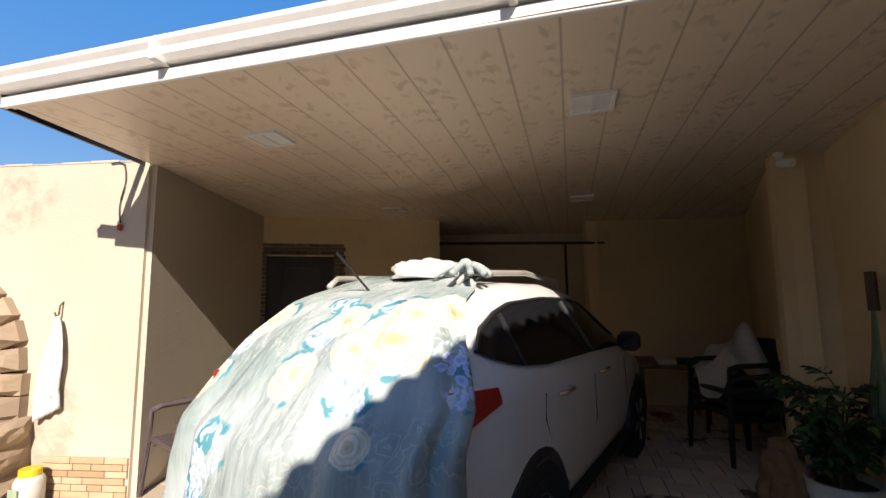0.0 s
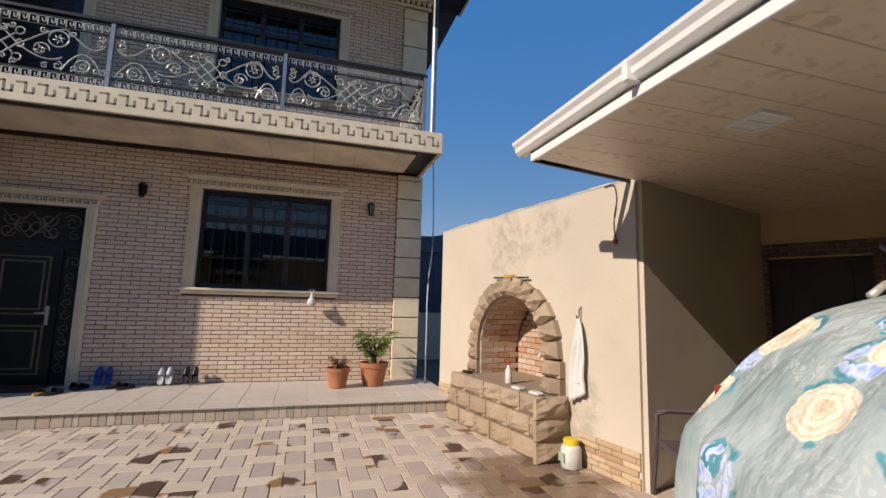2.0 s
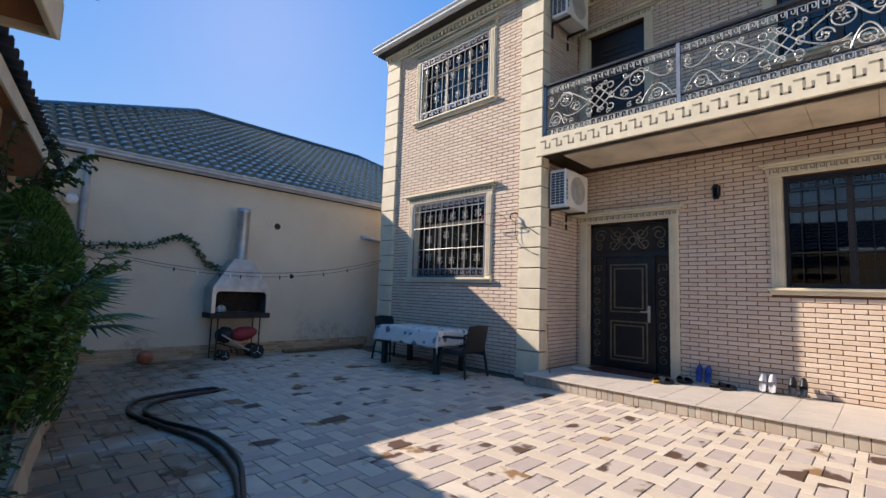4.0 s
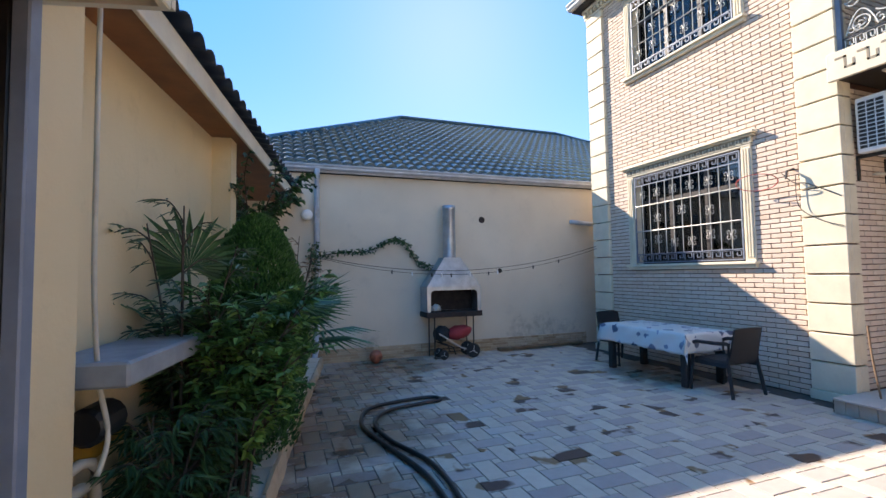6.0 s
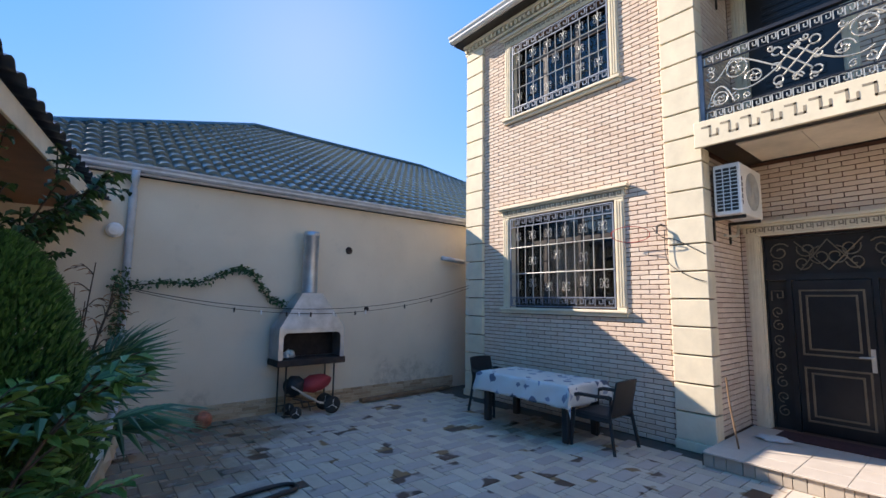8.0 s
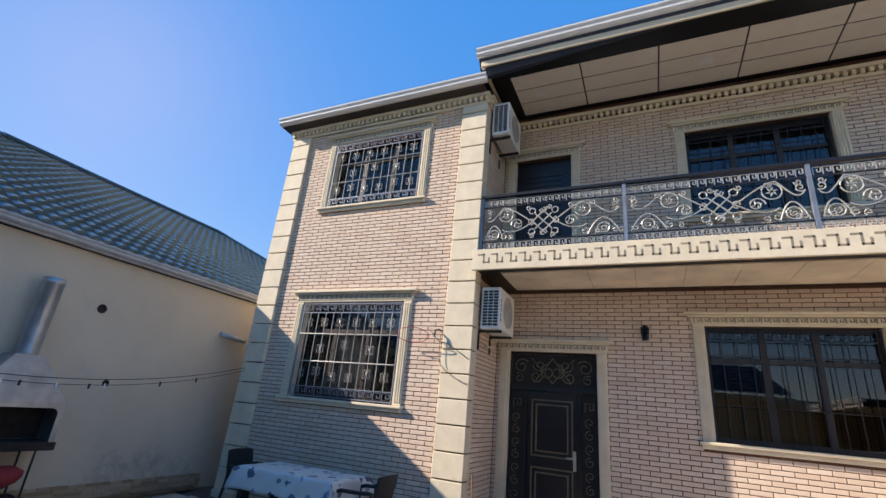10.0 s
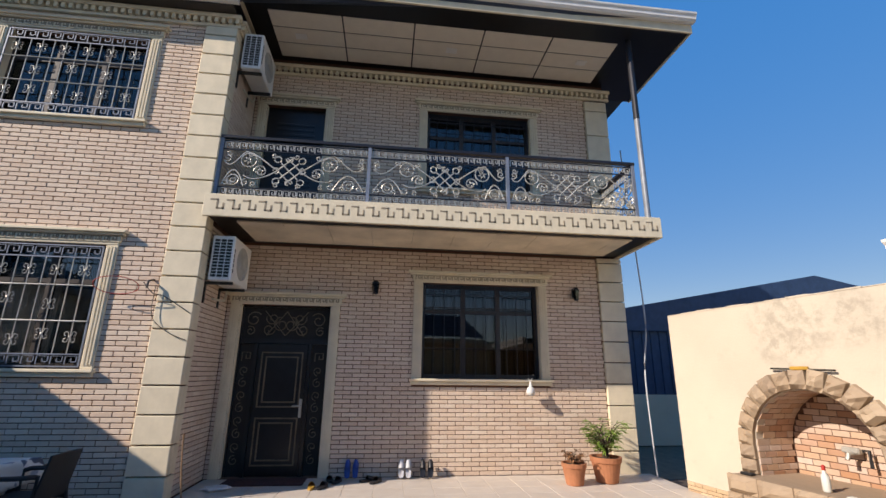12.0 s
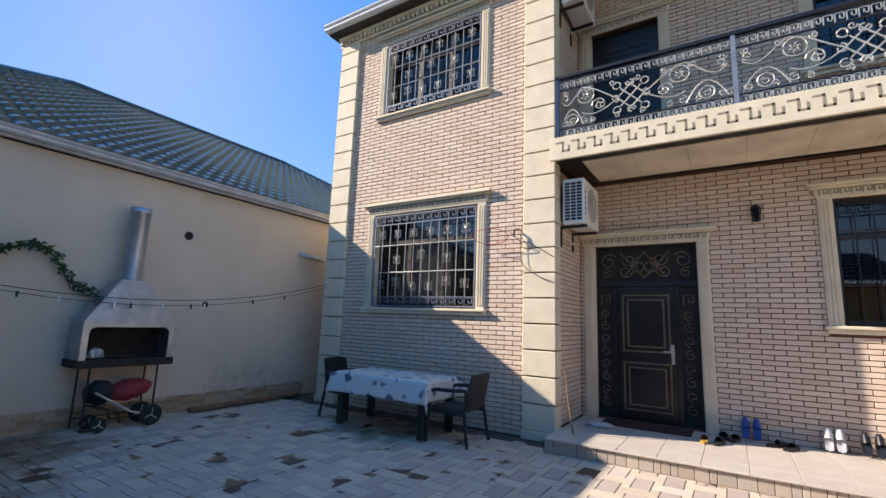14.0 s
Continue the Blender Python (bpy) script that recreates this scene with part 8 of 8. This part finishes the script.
def flower_pot(name, x, y, r, h, label):
    p = thing(name, (x, y, 0.17), label, "flower pot")
    m = Matrix.Translation((x, y, 0.172))
    bm = bmesh.new()
    lathe(bm, [(r * 0.66, 0), (r * 0.7, 0.01), (r * 0.93, h * 0.78), (r, h * 0.8), (r * 1.03, h), (r * 0.92, h), (r * 0.88, h * 0.88)], 26, m)
    part("pot", bm, TERRACOTTA, p, smooth=False)
    bm = bmesh.new()
    lathe(bm, [(0.01, h * 0.88), (r * 0.9, h * 0.89), (r * 0.9, h * 0.86)], 20, m)
    part("soil", bm, SOIL, p)
    return p


flower_pot("flower_pot", -7.30, 0.58, 0.18, 0.30, "smaller terracotta pot with withered plants")
flower_pot("flower_pot", -7.42, 1.14, 0.23, 0.36, "larger terracotta pot holding a green leafy plant")
bushy("potted_plant", (-7.30, 0.58, 0.44), "withered brown plant in a terracotta pot", 8, 0.14, 0.16, 0.06, 0.022, LEAF_DRY, 6, 71, (0, 0), 0.6, 0.2, 3, "plant")
bushy("potted_plant", (-7.42, 1.14, 0.50), "leafy green plant in a terracotta pot", 10, 0.45, 0.30, 0.12, 0.02, LEAF_LIME, 14, 73, (0, 0), 0.3, 0.3, 4, "plant")

# ---- shoes by the door ----
BLUE_RUBBER = plain("blue_rubber_clog", (0.02, 0.06, 0.30), 0.45)
SHOE_WHITE = plain("grey_white_sandal", (0.5, 0.5, 0.52), 0.6)
SHOE_BLACK = plain("black_shoe_leather", (0.015, 0.015, 0.018), 0.4)


def shoe(x, y, turn, mat, label, strap, lean=0.0):
    s = new("slipper")
    tagged(s, label, "shoe", "shoes by the door")
    bm = bmesh.new()
    pts = [(-0.035, -0.12), (-0.045, -0.02), (-0.04, 0.06), (-0.02, 0.125), (0.02, 0.13), (0.045, 0.07), (0.045, -0.02), (0.035, -0.12), (0.0, -0.135)]
    lo = [bm.verts.new((a, b, 0)) for a, b in pts]
    hi = [bm.verts.new((a, b, 0.022 + (0.01 if b < 0 else 0))) for a, b in pts]
    for i in range(len(pts)):
        j = (i + 1) % len(pts)
        bm.faces.new((lo[i], lo[j], hi[j], hi[i]))
    bm.faces.new(lo[::-1])
    bm.faces.new(hi)
    part("sole", bm, mat, s)
    bm = bmesh.new()
    rows = []
    for k in range(8):
        b = 0.0 + 0.115 * k / 7
        w, h = 0.046 - 0.02 * (k / 7) ** 2, (0.075 - 0.035 * (k / 7)) * (1 if not strap else 0.9)
        rows.append([bm.verts.new((w * cos(pi * i / 8), b, 0.02 + h * sin(pi * i / 8))) for i in range(9)])
    for a, b in zip(rows, rows[1:]):
        for i in range(8):
            bm.faces.new((a[i], a[i + 1], b[i + 1], b[i]))
    bm.faces.new(rows[-1])
    part("upper", bm, mat, s, smooth=True)
    s.matrix_basis = Matrix.Translation((x, y, 0.172)) @ Matrix.Rotation(turn, 4, 'Z') @ Matrix.Rotation(lean, 4, 'X')
    return s


def stood(x, y, mat, label):
    """A slipper stood up against the wall on its heel."""
    s = shoe(x, y, pi / 2, mat, label, False)
    s.matrix_basis = Matrix.Translation((x, y, 0.31)) @ Matrix.Rotation(pi / 2, 4, 'Z') @ Matrix.Rotation(radians(72), 4, 'X')
    return s


stood(-7.90, -2.76, BLUE_RUBBER, "blue rubber clog stood against the wall")
stood(-7.90, -2.64, BLUE_RUBBER, "blue rubber clog stood against the wall")
stood(-7.86, -1.95, SHOE_WHITE, "grey and white sandal stood against the wall")
stood(-7.86, -1.84, SHOE_WHITE, "grey and white sandal stood against the wall")
stood(-7.86, -1.62, SHOE_BLACK, "black sandal stood against the wall")
stood(-7.86, -1.50, SHOE_BLACK, "black sandal stood against the wall")
for x, y, a in ((-7.75, -3.0, 1.9), (-7.68, -2.88, 1.3), (-7.70, -2.45, 0.6), (-7.62, -2.32, 1.0)):
    shoe(x, y, a, SHOE_BLACK, "black slipper lying on the porch", True)
shoe(-7.35, -3.2, 1.6, YEL, "yellow and black slipper on the porch", True)
shoe(-7.35, -3.05, 1.2, SHOE_BLACK, "yellow and black slipper on the porch", True)
bm = bmesh.new()
box(bm, (-7.95, -4.5, 0.172), (-7.5, -3.35, 0.182), None, 0.004)
solid("door_mat", bm, plain("dark_red_mat", (0.06, 0.02, 0.022), 0.95, 0, 0.4, 20, 0.5), "dark worn mat in front of the entrance door", "door mat")
crumple("rag", (-7.35, -4.45, 0.19), (0.12, 0.16, 0.03), WHITE_CLOTH, "grey rag lying on the porch floor", "rag", 7.0)

# ---- back of the carport ----
bm = bmesh.new()
bench = thing("work_table", (0.9, 6.0, 0), "low dark wooden table at the rear of the carport", "table")
bm2 = bmesh.new()
box(bm2, (0.75, 6.0, 0.62), (1.55, 6.55, 0.66), None, 0.006)
part("tabletop", bm2, WOOD, bench)
for x in (0.8, 1.5):
    for y in (6.05, 6.5):
        bm2 = bmesh.new()
        box(bm2, (x - 0.025, y - 0.025, 0), (x + 0.025, y + 0.025, 0.62))
        part("leg", bm2, WOOD, bench)
bm.free()
for k, (x, y, sx, sz, mt) in enumerate(((0.85, 6.2, 0.12, 0.08, WOOD), (1.1, 6.15, 0.1, 0.05, WHITE_CLOTH), (1.35, 6.25, 0.12, 0.07, PLASTIC_BLACK))):
    bm = bmesh.new()
    box(bm, (x - sx, y - 0.08, 0.661), (x + sx, y + 0.08, 0.661 + sz), None, 0.01)
    solid("small_box", bm, mt, "small box of odds and ends on the table", "box")
for i in range(3):
    c = armchair(pose(1.45, 4.95, 0.0 + 0.1 * i, 0, 0, -70), DARK_WEAVE, "stacked dark plastic armchair under a plastic sheet", "stacked chairs")
armchair(pose(1.75, 5.5, 0.0, 0, 0, -70), DARK_WEAVE, "dark plastic armchair in the carport shade", "stacked chairs")
SHEET = plain("translucent_plastic_sheet", (0.55, 0.55, 0.52), 0.3, 0, 0.15)
bm = bmesh.new()
grid = []
for i in range(25):
    row = []
    for j in range(25):
        u, v = i / 24 - 0.5, j / 24 - 0.5
        h = 1.0 - 1.1 * max(0, abs(u) - 0.18) - 0.9 * max(0, abs(v) - 0.2) + 0.12 * sin(u * 9) * cos(v * 7) + 0.14 * math.exp(-((u - 0.1) ** 2 + (v + 0.1) ** 2) * 40)
        row.append(bm.verts.new((1.55 + u * 0.75, 5.2 + v * 0.9, max(0.55, h))))
    grid.append(row)
for a, b in zip(grid, grid[1:]):
    for j in range(24):
        bm.faces.new((a[j], a[j + 1], b[j + 1], b[j]))
solid("plastic_sheet", bm, SHEET, "translucent plastic sheet thrown over stacked chairs", "plastic sheet", smooth=True)
rp = thing("plastic_tub", (1.72, 3.75, 0), "white plastic tub used as a plant pot", "tub")
bm = bmesh.new()
lathe(bm, [(0.15, 0), (0.16, 0.01), (0.2, 0.3), (0.21, 0.31), (0.19, 0.31), (0.18, 0.26)], 22, Matrix.Translation((1.62, 3.55, 0)))
part("tub", bm, JAR_PLASTIC, rp)
bm = bmesh.new()
lathe(bm, [(0.01, 0.27), (0.18, 0.275), (0.18, 0.25)], 18, Matrix.Translation((1.62, 3.55, 0)))
part("soil", bm, SOIL, rp)
bushy("potted_plant", (1.62, 3.55, 0.27), "bushy dark green plant in a white tub", 10, 0.62, 0.32, 0.09, 0.06, LEAF_DARK, 12, 81, (0.0, 0), 0.4, 0.2, 5, "plant")
crumple("burlap_sack", (1.38, 3.72, 0.14), (0.15, 0.14, 0.3), plain("tan_burlap", (0.24, 0.14, 0.07), 0.95, 0, 0.3, 12, 0.5), "tan sack slumped beside the plant tub", "sack", 3.0)
wb = thing("grass_broom", (1.78, 3.4, 1.0), "bound grass broom hanging on the yellow wall", "broom")
bm = bmesh.new()
rng = random.Random(5)
bx_, by_ = 1.80, 3.35
for k in range(60):
    a = rng.uniform(-1, 1)
    tube(bm, [(bx_ - 0.02, by_ + a * 0.015, 1.45), (bx_ - 0.03, by_ + a * 0.04, 1.15), (bx_ - 0.035 - rng.uniform(0, 0.03), by_ + a * 0.09, 0.72 + rng.uniform(-0.08, 0.08))], 0.004, 3)
part("bristles", bm, LEAF_GREY, wb)
bm = bmesh.new()
tube(bm, [(bx_ - 0.02, by_, 1.62), (bx_ - 0.02, by_, 1.38)], 0.03, 7)
part("grip", bm, BARK, wb)
rub = bushy("rubber_plant", (-3.35, 4.35, 0.0), "rubber plant with broad glossy leaves beside the car", 5, 1.2, 0.3, 0.2, 0.11, LEAF_GREEN, 7, 85, (0.15, -0.1), 0.2, 0.4, 3, "plant")

# ---- bricks, tiles and pavers ----
holes_b = [(h[0] - 0.15, h[1] + 0.15, h[2] - 0.1, h[3] + 0.2) for h in (W2, W3)]
lay_pieces("brick", brick_cells(-8.865, -5.325, 0.01, 7.03, holes_b), mb, 0.012, BRICK, bay, lambda c: c[2] < 1.7)
holes_r = [(h[0] - 0.15, h[1] + 0.15, h[2] - 0.1, h[3] + 0.2) for h in (W1, W4)] + [(D1[0] - 0.15, D1[1] + 0.15, 0, 2.98), (D2[0] - 0.15, D2[1] + 0.15, 4.1, 6.7)]
lay_pieces("brick", brick_cells(BAY_Y1 + 0.02, 1.515, 0.175, 3.8, holes_r), mr, 0.012, BRICK, rec, lambda c: c[2] < 1.6)
lay_pieces("brick", brick_cells(BAY_Y1 + 0.02, 1.515, 4.14, 7.14, holes_r), mr, 0.012, BRICK, rec, lambda c: False)
lay_pieces("brick", brick_cells(0.175, 1.245, 0.175, 7.03, [(0.0, 2.0, 3.79, 4.14)]), RETM, 0.012, BRICK, ret, lambda c: c[2] < 2.2)
flat = Matrix(((1, 0, 0, 0), (0, 1, 0, 0), (0, 0, 1, -0.0185), (0, 0, 0, 1)))
pav = paver_cells()
near = lambda c: -5.2 < c[0] < -2.0 and -6.4 < c[2] < 0.4
lay_pieces("grey_paver", pav["grey"], flat, 0.02, PAVER_GREY, yard, near)
lay_pieces("cream_paver", pav["cream"], flat, 0.019, PAVER_CREAM, yard, near)
lay_pieces("small_paver", pav["small"], flat, 0.019, PAVER_CREAM, yard, near)
cells = []
for i in range(5):
    for j in range(17):
        x, y = REC_X + 0.02 + i * 0.36, -4.84 + j * 0.415
        cells.append((x, min(x + 0.357, -6.212), y, min(y + 0.412, 2.15), True))
lay_pieces("floor_tile", cells, Matrix.Translation((0, 0, 0.15)), 0.02, STEP_TILE, porch, lambda c: True)
rng = random.Random(11)
cells, a = [], -4.84
while a < 2.1:
    l = rng.uniform(0.06, 0.17)
    cells.append((a, min(a + l - 0.006, 2.15), 0.004, 0.146, True))
    a += l
lay_pieces("riser_stone", cells, face_x(-6.262), 0.022, STEP_FACE, porch, lambda c: True)
